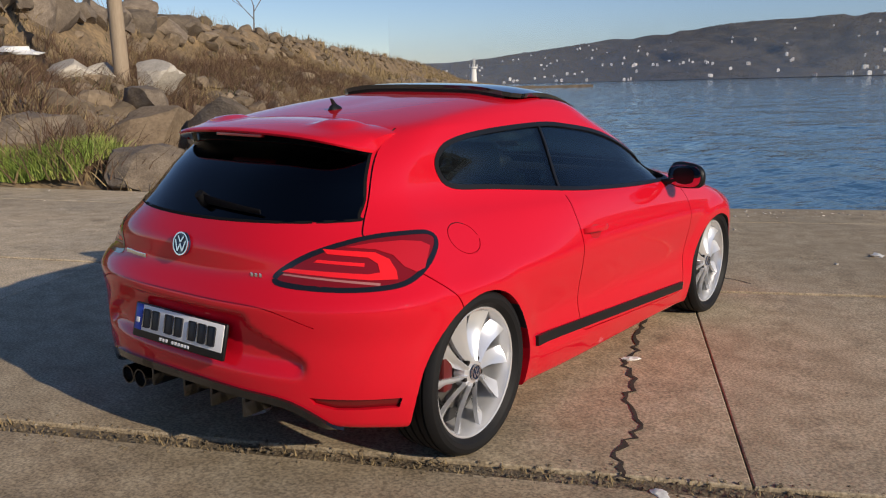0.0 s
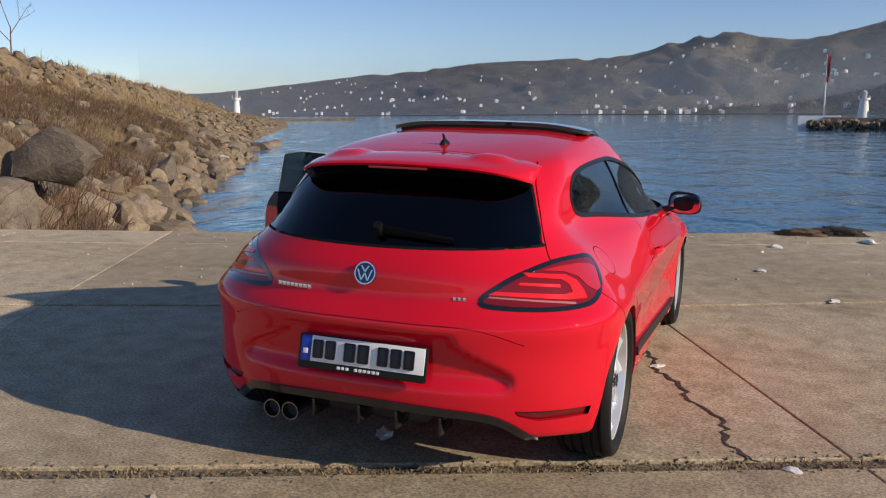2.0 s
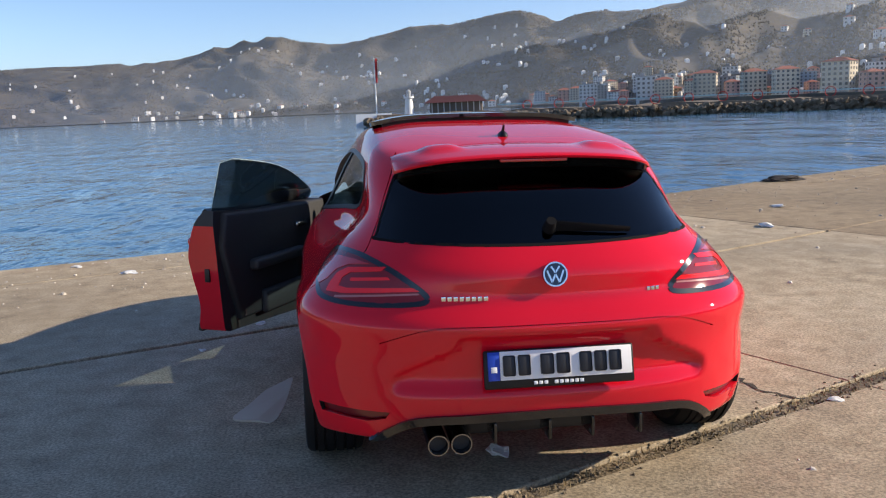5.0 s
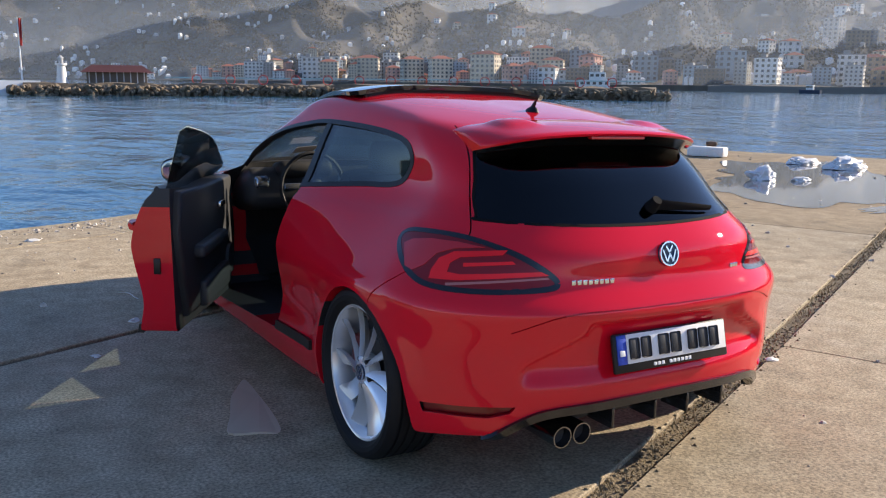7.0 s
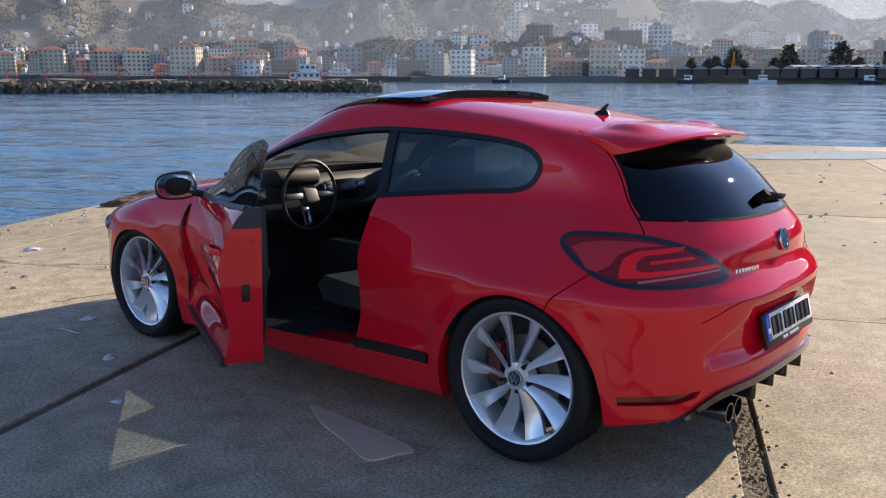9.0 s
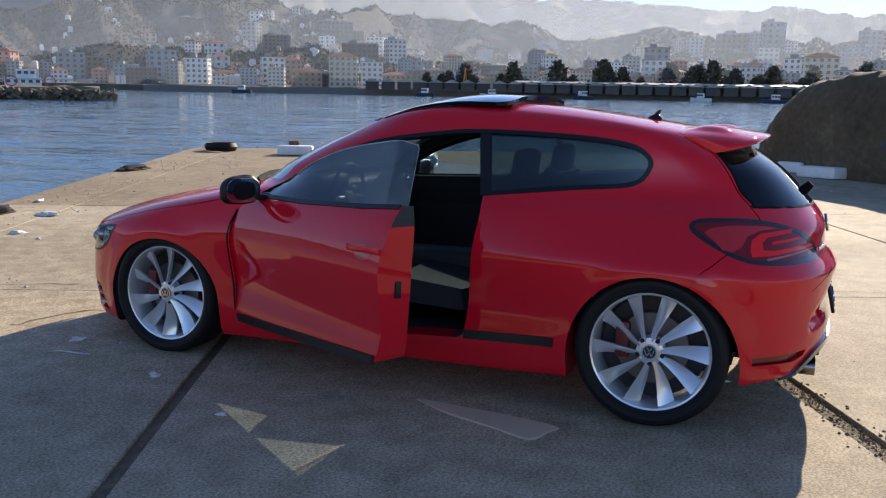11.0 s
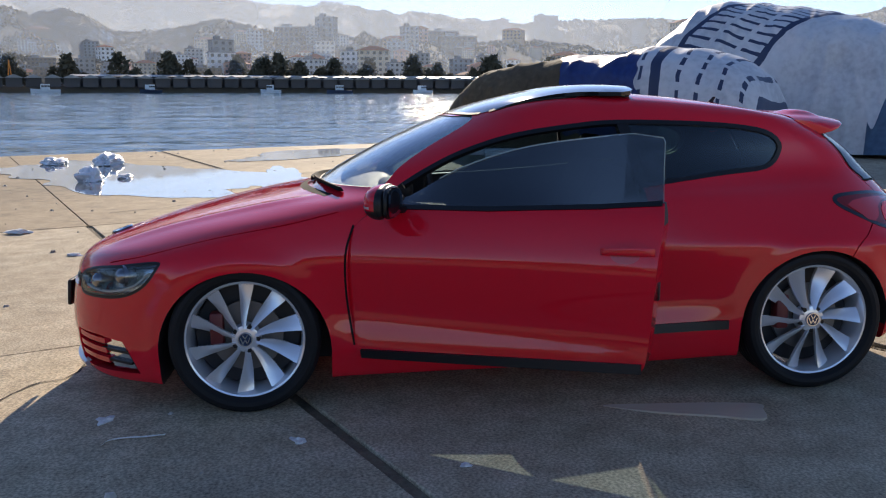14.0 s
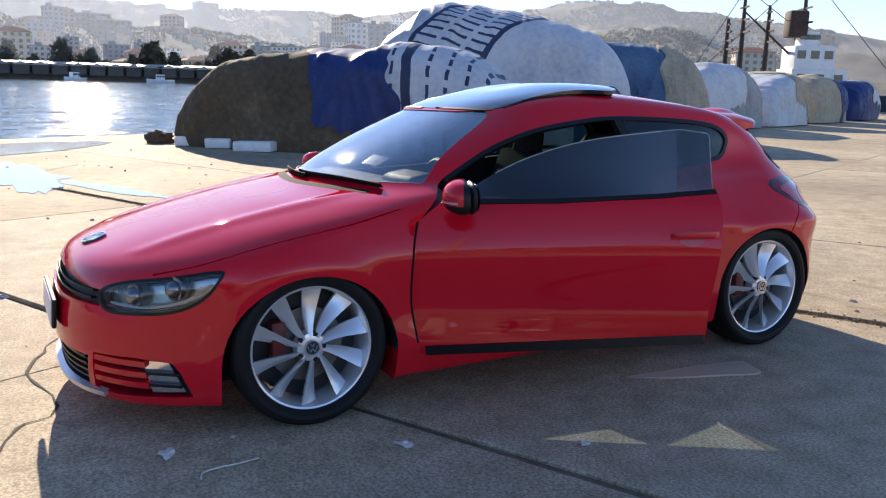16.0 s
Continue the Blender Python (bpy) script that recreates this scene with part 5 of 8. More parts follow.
def wheel(at, m, turn):
    barrel = revolve([(0.090, 0.2585), (0.094, 0.254), (0.091, 0.247), (0.070, 0.240), (0.02, 0.234), (-0.10, 0.232), (-0.105, 0.255)])
    wh = part("wheel", barrel, M_RIM, car, "silver alloy wheel with broad turbine spokes", smooth=40)
    grooves = []
    for gx in (0.075, 0.04, 0.0, -0.04, -0.075):
        grooves += [(gx + 0.006, 0.3245), (gx + 0.004, 0.317), (gx - 0.004, 0.317), (gx - 0.006, 0.3245)]
    tyre = [(0.088, 0.252), (0.098, 0.262), (0.112, 0.275), (0.1165, 0.292), (0.112, 0.308), (0.100, 0.319)] + grooves + [(-0.100, 0.319), (-0.112, 0.308), (-0.1165, 0.29), (-0.10, 0.26), (-0.09, 0.25)]
    part("tyre", revolve(tyre, 72), M_TYRE, wh, "black low-profile tyre", smooth=30)
    for k in range(10):
        part("spoke", blade(turn + k * math.pi / 5, 1), M_RIM, wh, smooth=35)
    part("hub", revolve([(0.078, 0.002), (0.080, 0.035), (0.074, 0.058), (0.05, 0.064), (0.03, 0.066)], 36), M_RIM, wh, smooth=40)
    badge((0.083, 0, 0), (1, 0, 0), 0.031, wh, "hub_cap")
    for k in range(5):
        a = turn + 0.3 + k * 2 * math.pi / 5
        bm = bmesh.new()
        bmesh.ops.create_cone(bm, cap_ends=True, segments=12, radius1=0.012, radius2=0.011, depth=0.03, matrix=Matrix.Translation((0.062, 0.052 * math.sin(a), 0.052 * math.cos(a))) @ pose(0, 0, 0, 0, 90, 0))
        part("bolt", bm, M_BLACK, wh, smooth=30)
    part("brake_disc", revolve([(0.012, 0.06), (0.012, 0.155), (-0.012, 0.155), (-0.012, 0.06)], 48), M_GREYMETAL, wh, "grey brake disc", smooth=30)
    bm = bmesh.new()
    bmesh.ops.create_cube(bm, size=1, matrix=Matrix.Translation((0.015, -0.125, 0.03)) @ Matrix.Diagonal((0.07, 0.06, 0.16, 1)))
    bmesh.ops.bevel(bm, geom=bm.edges[:], offset=0.012, segments=2, affect="EDGES", profile=0.5)
    part("brake_caliper", bm, M_CALIPER, wh, "dark red caliper", smooth=40)
    part("backing", revolve([(-0.03, 0.01), (-0.03, 0.225)], 36), M_TRIM, wh, smooth=30)
    wh.matrix_basis = Matrix.Translation(at) @ (Matrix.Rotation(math.pi, 4, "Z") if m < 0 else Matrix.Identity(4))


for m in (1, -1):
    for y, tn in ((-1.285, 0.1), (1.278, 0.02)):
        wheel((m * 0.782, y, 0.325), m, tn * 3)

# ---- cabin ----
def seat_shell(profile, w, parent, name, material, label, m):
    """A cushion: a side outline swept across, narrower and rounded at its flanks."""
    bm = bmesh.new()
    rows = []
    for i in range(9):
        t = -1 + 2 * i / 8
        k = 1 - 0.10 * abs(t) ** 4
        cy, cz = sum(p[0] for p in profile) / len(profile), sum(p[1] for p in profile) / len(profile)
        rows.append([bm.verts.new((t * w / 2, cy + (y - cy) * k, cz + (z - cz) * k + 0.02 * abs(t) ** 2)) for y, z in profile])
    n = len(profile)
    for a, b in zip(rows, rows[1:]):
        for j in range(n):
            bm.faces.new((a[j], a[(j + 1) % n], b[(j + 1) % n], b[j]))
    bm.faces.new(rows[0][::-1])
    bm.faces.new(rows[-1])
    bmesh.ops.recalc_face_normals(bm, faces=bm.faces)
    bmesh.ops.transform(bm, matrix=m, verts=bm.verts)
    return part(name, bm, material, parent, label, smooth=50)


CUSHION = [(-0.22, 0.0), (0.24, 0.02), (0.28, 0.10), (0.22, 0.16), (-0.20, 0.12)]
BACKREST = [(-0.02, 0.0), (0.10, 0.02), (0.10, 0.30), (0.04, 0.60), (-0.06, 0.60), (-0.06, 0.30)]
for x in (-0.36, 0.36):
    seat = seat_shell(CUSHION, 0.50, car, "front_seat", M_SEAT, "dark sports seat", pose(x, -0.15, 0.32))
    seat_shell(BACKREST, 0.48, seat, "backrest", M_SEAT, "", pose(x, -0.43, 0.42, 12, 0, 0))
    box_part("headrest", (0.25, 0.09, 0.17), pose(x, -0.56, 1.06, 8, 0, 0), M_SEAT, seat, "", 0.04, 3)
bench = seat_shell(CUSHION, 1.10, car, "rear_seat", M_SEAT, "dark rear bench", pose(0, -0.92, 0.40))
seat_shell(BACKREST, 1.10, bench, "backrest", M_SEAT, "", pose(0, -1.16, 0.48, 20, 0, 0))
dash = box_part("dashboard", (1.42, 0.34, 0.24), pose(0, 0.72, 0.80, -8, 0, 0), M_TRIM2, car, "dark moulded dashboard", 0.07, 4)
box_part("binnacle", (0.34, 0.16, 0.10), pose(-0.36, 0.60, 0.92, -10, 0, 0), M_TRIM, dash, "", 0.04, 3)
box_part("screen", (0.20, 0.02, 0.12), pose(0.0, 0.545, 0.84, -10, 0, 0), M_GLOSSBLACK, dash, "", 0.006)
for x in (-0.62, -0.12, 0.12, 0.62):
    box_part("air_vent", (0.09, 0.03, 0.07), pose(x, 0.548, 0.86, -10, 0, 0), M_CHROMEDARK, dash, "", 0.02, 3)
box_part("centre_console", (0.22, 0.95, 0.26), pose(0, 0.20, 0.42), M_TRIM2, car, "dark centre console", 0.04, 3)
bm = revolve([(0.012, 0.185), (0, 0.197), (-0.012, 0.185), (0, 0.173), (0.012, 0.185)], 40)
bmesh.ops.remove_doubles(bm, verts=bm.verts, dist=1e-5)
bmesh.ops.transform(bm, matrix=pose(-0.36, 0.44, 0.84, -22, 0, 90), verts=bm.verts)
steer = part("steering_wheel", bm, M_TRIM, car, "dark three-spoke steering wheel", smooth=60)
box_part("hub", (0.13, 0.05, 0.12), pose(-0.36, 0.45, 0.835, -22, 0, 0), M_TRIM2, steer, "", 0.03, 3)
for dx, dz, sz in ((-0.11, 0.0, (0.12, 0.02, 0.035)), (0.11, 0.0, (0.12, 0.02, 0.035)), (0.0, -0.11, (0.05, 0.02, 0.12))):
    box_part("spoke", sz, pose(-0.36 + dx, 0.44 - dz * 0.3, 0.84 + dz, -22, 0, 0), M_CHROMEDARK, steer, "", 0.008)
box_part("rear_mirror", (0.22, 0.03, 0.06), pose(0, 0.30, 1.20), M_TRIM, car, "dark inside mirror", 0.02, 3)
part("paper", patch([(-0.36, 0.72, 0), (-0.21, 0.735, 0), (-0.22, 0.805, 0), (-0.36, 0.79, 0)], (0, 0, 1), -0.035, 0.002), M_CLEARPLASTIC, car, "white paper behind the windshield")
SKIN.free()

# ---- quay: base, slabs with open joints, cracks ----
QA = radians(25)
E1, E2 = Vector((math.cos(QA), math.sin(QA), 0)), Vector((-math.sin(QA), math.cos(QA), 0))
EDGE, TIP = 5.20, 15.7                      # the quay's edges, along E2 and E1


def ground_z(x, y):
    """The concrete is flat round the car and rises gently towards the harbour side."""
    v = 0.026 * x + 0.010 * y - 0.045
    return 0.5 * (v + math.sqrt(v * v + 0.0009)) if x > -3 else 0.0


def quay(a, b, z=0.0):
    p = E1 * a + E2 * b
    return Vector((p.x, p.y, z + ground_z(p.x, p.y)))


def slab_mesh(a0, a1, b0, b1, z0, z1, bevel=0.005):
    bm = bmesh.new()
    lo = [bm.verts.new(quay(a, b, z0)) for a, b in ((a0, b0), (a1, b0), (a1, b1), (a0, b1))]
    r = bevel
    mid_ = [bm.verts.new(quay(a, b, z1 - r)) for a, b in ((a0, b0), (a1, b0), (a1, b1), (a0, b1))]
    hi = [bm.verts.new(quay(a, b, z1)) for a, b in ((a0 + r, b0 + r), (a1 - r, b0 + r), (a1 - r, b1 - r), (a0 + r, b1 - r))]
    for s, t in ((lo, mid_), (mid_, hi)):
        for j in range(4):
            bm.faces.new((s[j], s[(j + 1) % 4], t[(j + 1) % 4], t[j]))
    bm.faces.new(hi)
    bm.faces.new(lo[::-1])
    return bm


bed = slab_mesh(-90, TIP - 0.02, -120, EDGE - 0.02, -3.0, -0.016)
for v in bed.verts:
    v.co.z -= ground_z(v.co.x, v.co.y)
base = tagged(part("pavement", bed, M_DIRT), "worn grey-brown concrete quay with open joints", "quay", kind="structure")
COLS = [TIP, 10.1, 5.7, 1.27, -3.2, -7.7, -12.2, -16.7, -21.2, -25.7, -30.2, -60, -90]
ROWS = [EDGE, 4.26, 1.28, -1.69, -4.70, -7.7, -10.7, -13.7, -16.7, -19.7, -24, -30, -40, -60, -120]
rng = random.Random(4)
for i in range(len(COLS) - 1):
    for j in range(len(ROWS) - 1):
        w_top = 0.055 if abs(ROWS[j] + 1.69) < 0.01 else 0.006
        w_bot = 0.055 if abs(ROWS[j + 1] + 1.69) < 0.01 else 0.006
        x_hi = 0.004 if abs(COLS[i] - 1.27) < 0.01 else 0.0025
        w_top, w_bot = (0.030 if abs(r_ - 1.28) < 0.01 and COLS[i] < 6 else w for r_, w in ((ROWS[j], w_top), (ROWS[j + 1], w_bot)))
        x_lo = 0.004 if abs(COLS[i + 1] - 1.27) < 0.01 else 0.0025
        z = rng.uniform(-0.004, 0.0)
        part("slab", slab_mesh(COLS[i + 1] + x_lo, COLS[i] - x_hi * (i > 0), ROWS[j + 1] + w_bot, ROWS[j] - w_top * (j > 0), -0.90, z), M_CONC2 if COLS[i] < -3 else M_CONC3 if COLS[i] > 6 and ROWS[j] > -1.7 else M_CONC, base)

for r_, w_ in ((4.26, 0.02), (1.28, 0.05), (-1.69, 0.08), (-4.70, 0.02)):
    bm = bmesh.new()
    rows = [[bm.verts.new(quay(-20 + (TIP + 20) * k / 40 - 0.02 * (k == 40), r_ + o, -0.018)) for o in (-w_, w_)] for k in range(41)]
    for a, b in zip(rows, rows[1:]):
        bm.faces.new((a[0], b[0], b[1], a[1]))
    part("joint_earth", bm, M_DIRT, base)


def ribbon(points, w, z, seed, jitter=0.02, sub=6):
    """An uneven thin band along the ground."""
    r = random.Random(seed)
    bm = bmesh.new()
    pts = [Vector(p) for p in rounded([(*p, 0) for p in points], sub, False)]
    rows = []
    for i, p in enumerate(pts):
        t = (pts[min(i + 1, len(pts) - 1)] - pts[max(i - 1, 0)]).normalized()
        s = Vector((-t.y, t.x, 0))
        c = p + s * r.uniform(-jitter, jitter)
        k = w * r.uniform(0.4, 1.4)
        rows.append([bm.verts.new((q_.x, q_.y, z + ground_z(q_.x, q_.y))) for q_ in (c - s * k, c + s * k)])
    for a, b in zip(rows, rows[1:]):
        bm.faces.new((a[0], a[1], b[1], b[0]))
    bmesh.ops.recalc_face_normals(bm, faces=bm.faces)
    return bm


part("crack", ribbon([(1.46, -1.17), (1.33, -0.98), (1.30, -0.72), (1.13, -0.45), (1.06, -0.2), (0.90, 0.02), (0.86, 0.25), (0.74, 0.55), (0.66, 0.9), (0.5, 1.3)], 0.012, 0.003, 1, 0.02), M_DIRTDARK, base)
part("crack", ribbon([(-0.85, 2.45), (-0.45, 2.38), (-0.2, 2.2), (0.35, 2.28), (0.9, 2.12)], 0.006, 0.003, 2, 0.02), M_DIRTDARK, base)
part("crack", ribbon([(0.2, 3.0), (0.0, 3.4), (-0.4, 3.9), (-0.5, 4.6)], 0.006, 0.003, 3, 0.02), M_DIRTDARK, base)
part("crack", ribbon([(2.2, -1.6), (2.7, -2.4), (2.9, -3.6)], 0.005, 0.003, 4, 0.03), M_DIRTDARK, base)
part("crack", ribbon([(5.5, 3.6), (6.5, 2.6), (8.4, 2.4), (10.5, 1.2)], 0.007, 0.003, 5, 0.03), M_DIRTDARK, base)
# gravel and moss lying in the wide joint
def chips(name, places, material):
    """Small four-sided stones, many in one mesh."""
    rr = random.Random(9)
    verts, faces = [], []
    for c, s_ in places:
        i, an = len(verts), rr.random() * 6.3
        for k in range(4):
            verts.append((c.x + s_ * math.cos(an + k * 1.57) * rr.uniform(0.7, 1.2), c.y + s_ * math.sin(an + k * 1.57) * rr.uniform(0.7, 1.2), c.z - s_ * 0.3))
        for k in range(3):
            verts.append((c.x + 0.5 * s_ * math.cos(an + k * 2.1), c.y + 0.5 * s_ * math.sin(an + k * 2.1), c.z + s_ * rr.uniform(0.25, 0.5)))
        faces += [(i, i + 1, i + 4), (i + 1, i + 5, i + 4), (i + 1, i + 2, i + 5), (i + 2, i + 6, i + 5), (i + 2, i + 3, i + 6), (i + 3, i, i + 4), (i + 3, i + 4, i + 6), (i + 4, i + 5, i + 6)]
    me_ = bpy.data.meshes.new(name)
    me_.from_pydata(verts, [], faces)
    me_.materials.append(material)
    return new(name, me_)


places = []
for k in range(1500):
    a, b = rng.uniform(-6, 9), -1.69 + rng.gauss(0, 0.05)
    s = rng.uniform(0.003, 0.012)
    c = quay(a, b, -0.014 + rng.uniform(0, 0.012) if abs(b + 1.69) < 0.05 else s * 0.3)
    places.append((c, s))
tagged(chips("gravel", places, M_DIRT), "brown gravel and earth in the slab joint", "gravel", kind="stuff")
bm = bmesh.new()
for k in range(1400):
    a, b = rng.uniform(-5, 8), -1.69 + rng.gauss(0, 0.04)
    c, h, an = quay(a, b, -0.014), rng.uniform(0.012, 0.035), rng.random() * 6.3
    d = Vector((math.cos(an), math.sin(an), 0)) * 0.004
    top = c + Vector((rng.gauss(0, 0.012), rng.gauss(0, 0.012), h))
    bm.faces.new([bm.verts.new(c - d), bm.verts.new(c + d), bm.verts.new(top)])
tagged(part("moss_tufts", bm, M_DRYGRASS), "short dry grass in the slab joint", "grass", kind="stuff")


def blob(cx, cy, rx, ry, seed, z=0.0045, turn=25, n=64, rough=0.35):
    bm = bmesh.new()
    vs = []
    for k in range(n):
        a = 2 * math.pi * k / n
        q = 1 + rough * noise.noise(Vector((math.cos(a) * 1.5, math.sin(a) * 1.5, seed * 3.7))) + 0.4 * rough * noise.noise(Vector((math.cos(a) * 5, math.sin(a) * 5, seed * 9.1)))
        p = Matrix.Rotation(radians(turn), 3, "Z") @ Vector((rx * q * math.cos(a), ry * q * math.sin(a), 0))
        vs.append(bm.verts.new((cx + p.x, cy + p.y, z + ground_z(cx + p.x, cy + p.y))))
    bm.faces.new(vs)
    return bm


for k, (x, y, rx, ry, turn) in enumerate(((9.6, 4.5, 3.1, 1.75, 48), (9.0, 1.95, 1.9, 0.34, 4), (7.35, 1.05, 1.1, 0.15, 26), (14.0, 1.7, 1.9, 0.75, -42), (12.7, 2.4, 1.3, 0.3, -60))):
    tagged(part("puddle", blob(x, y, rx, ry, k + 2, 0.0045 + 0.0004 * k, turn, 120, 0.45), M_PUDDLE), "shallow puddle on the concrete quay", "puddle", "puddles on the quay")

# litter: scraps, shells and pebbles
def scrap(seed, size, material, name, label, at):
    r = random.Random(seed)
    bm = bmesh.new()
    bmesh.ops.create_icosphere(bm, subdivisions=2, radius=size)
    for v in bm.verts:
        k = 1 + 0.9 * noise.noise(v.co / size * 1.3 + Vector((seed, 0, 0)))
        v.co = Vector((v.co.x * k * 1.2, v.co.y * k * 0.8, max(-0.001, v.co.z * k * 0.35 + size * 0.12)))
    ob = part(name, bm, material, smooth=25)
    ob.matrix_basis = Matrix.Translation((at[0], at[1], 0.001 + ground_z(*at))) @ Matrix.Rotation(r.random() * 6.3, 4, "Z")
    return tagged(ob, label, "litter", "litter on the quay")


# a torn piece of clear film lying flat beside the car
film_edge = rounded([(-0.99, -0.27, 0), (-1.0, -0.50, 0), (-1.02, -0.75, 0), (-1.06, -0.95, 0), (-1.14, -0.93, 0), (-1.25, -0.88, 0), (-1.19, -0.70, 0), (-1.12, -0.48, 0), (-1.05, -0.35, 0)], 4)
bm = bmesh.new()
lo = [bm.verts.new((p.x, p.y, 0.001)) for p in film_edge]
hi = [bm.verts.new((p.x, p.y, 0.0045 + 0.006 * (p.x < -1.1))) for p in film_edge]
bm.faces.new(hi)
bm.faces.new(lo[::-1])
for i in range(len(lo)):
    bm.faces.new((lo[i], lo[(i + 1) % len(lo)], hi[(i + 1) % len(lo)], hi[i]))
bmesh.ops.recalc_face_normals(bm, faces=bm.faces)
tagged(part("plastic_film", bm, M_FILM), "thin pale plastic film lying on the concrete", "litter", "litter on the quay")

wire = [Vector((x, y, 0.006 + ground_z(x, y))) for x, y in ((-1.20, 1.805), (-1.15, 1.79), (-1.13, 1.73), (-1.128, 1.66), (-1.115, 1.58))]
bm = bmesh.new()
rows = []
for i, p in enumerate(rounded(wire, 5, False)):
    rows.append([bm.verts.new(p + Vector((0.0035 * math.cos(a * 1.57), 0.0035 * math.cos(a * 1.57 + 1.2), 0.0035 * math.sin(a * 1.57)))) for a in range(4)])
for a, b in zip(rows, rows[1:]):
    for j in range(4):
        bm.faces.new((a[j], a[(j + 1) % 4], b[(j + 1) % 4], b[j]))
tagged(part("wire", bm, M_SCRAP, smooth=60), "thin pale bent wire on the concrete", "wire")

r = random.Random(11)
for k, (x, y, s) in enumerate(((-1.55, 0.41, 0.02), (-1.24, 1.04, 0.03), (-0.92, 1.87, 0.035), (1.45, 3.6, 0.06), (4.2, 4.1, 0.09), (2.0, 2.4, 0.05), (1.6, 5.2, 0.07), (-0.12, -1.5, 0.05), (3.0, 3.2, 0.05), (5.2, 5.6, 0.08), (0.9, 0.1, 0.03),
                              (-0.1, 4.4, 0.06), (1.6, -1.2, 0.03), (2.6, 5.9, 0.10), (3.4, 6.9, 0.07), (-2.6, 3.4, 0.06), (-3.2, 3.9, 0.05), (-1.5, 4.2, 0.05))):
    scrap(k, s, M_SCRAP, "paper_scrap", "crumpled white paper scrap on the concrete", (x, y))
places = []
for k in range(1500):
    a = rng.uniform(-3, 20) if k % 4 else rng.uniform(-9, 20)
    b = EDGE - abs(rng.gauss(0, 1.2)) - 0.1 if k % 3 else rng.uniform(-8, 5)
    if abs(a - 0.4) < 2.6 and abs(b) < 1.6:
        continue
    s = rng.uniform(0.004, 0.016) if k % 9 else rng.uniform(0.018, 0.035)
    places.append((quay(a, b, s * 0.2), s))
for k in range(170):
    s = rng.uniform(0.008, 0.028)
    places.append((quay(1.6 + rng.gauss(0, 1.3), EDGE - 0.12 - abs(rng.gauss(0, 0.30)), s * 0.2), s))
tagged(chips("shells", places, M_SHELL), "pale broken shells and chips along the quay edge", "shells", kind="stuff")

# foam boxes, white heaps, ropes, bollards
def heap(at, size, seed, material, name, label, cat, flat=0.55):
    bm = bmesh.new()
    bmesh.ops.create_icosphere(bm, subdivisions=4, radius=1)
    for v in bm.verts:
        d = v.co.copy()
        k = 0.9 + 0.45 * noise.noise(d * 1.6 + Vector((seed, 0, 0))) + 0.30 * abs(noise.noise(d * 3.6 + Vector((0, seed, 0)))) + 0.30 * (0.3 - abs(noise.noise(d * 7.5 + Vector((0, seed, 5)))))
        v.co = Vector((d.x * size[0] * k, d.y * size[1] * k, max(0, d.z * k + flat * 0.4) * size[2]))
    ob = part(name, bm, material, smooth=50)
    ob.location = (*at, ground_z(*at))
    return tagged(ob, label, cat)


heap((8.9, 4.8), (0.24, 0.18, 0.17), 3, M_WHITESHEET, "plastic_sheet", "heap of crumpled white plastic sheeting", "plastic heap")
heap((9.3, 4.4), (0.16, 0.11, 0.06), 14, M_WHITESHEET, "plastic_sheet", "small crumpled white plastic sheet in the puddle", "plastic heap")
heap((11.7, 5.3), (0.42, 0.22, 0.17), 8, M_WHITESHEET, "plastic_sheet", "heap of crumpled white plastic sheeting", "plastic heap")
heap((11.9, 6.3), (0.40, 0.20, 0.10), 9, M_WHITESHEET, "plastic_sheet", "low heap of white plastic sheeting", "plastic heap")
heap((15.0, -0.85), (0.22, 0.30, 0.20), 5, M_RUST, "fishing_net", "brown fishing net heap beside the covered bale", "fishing net")
heap((2.3, 6.45), (0.34, 0.11, 0.09), 6, M_NET, "rope_coil", "dark frayed rope on the quay edge", "rope")
heap((1.9, 6.3), (0.25, 0.10, 0.07), 7, M_RUST, "rope_coil", "brown frayed rope on the quay edge", "rope")
heap((7.1, 8.75), (0.38, 0.13, 0.07), 12, M_NET, "rope_coil", "dark rope at the quay edge", "rope")
for x, y, s, rz in ((14.15, -1.35, (0.42, 0.62, 0.20), -20), (13.45, -1.80, (0.40, 0.55, 0.20), -38), (12.55, -2.25, (0.40, 0.78, 0.20), -36), (11.45, 8.25, (0.75, 0.34, 0.20), -65)):
    tagged(box_part("foam_box", s, pose(x, y, ground_z(x, y) + s[2] / 2, 0, 0, rz), M_FOAM, None, "", 0.03, 2), "white foam fish box on the concrete", "fish box", "foam boxes")


def bollard(at):
    prof = [(0.0, 0.13), (0.02, 0.12), (0.04, 0.08), (0.17, 0.07), (0.20, 0.11), (0.24, 0.12), (0.28, 0.11), (0.30, 0.0)]
    bm = bmesh.new()
    rows = [[bm.verts.new((rr * math.cos(a * math.pi / 10), rr * math.sin(a * math.pi / 10), z)) for z, rr in prof] for a in range(20)]
    for a, b in zip(rows, rows[1:] + rows[:1]):
        for j in range(len(prof) - 1):
            bm.faces.new((a[j], a[j + 1], b[j + 1], b[j]))
    ob = part("bollard", bm, M_IRON, smooth=50)
    ob.location = at
    return tagged(ob, "rusty iron mooring bollard", "bollard", "mooring bollards")


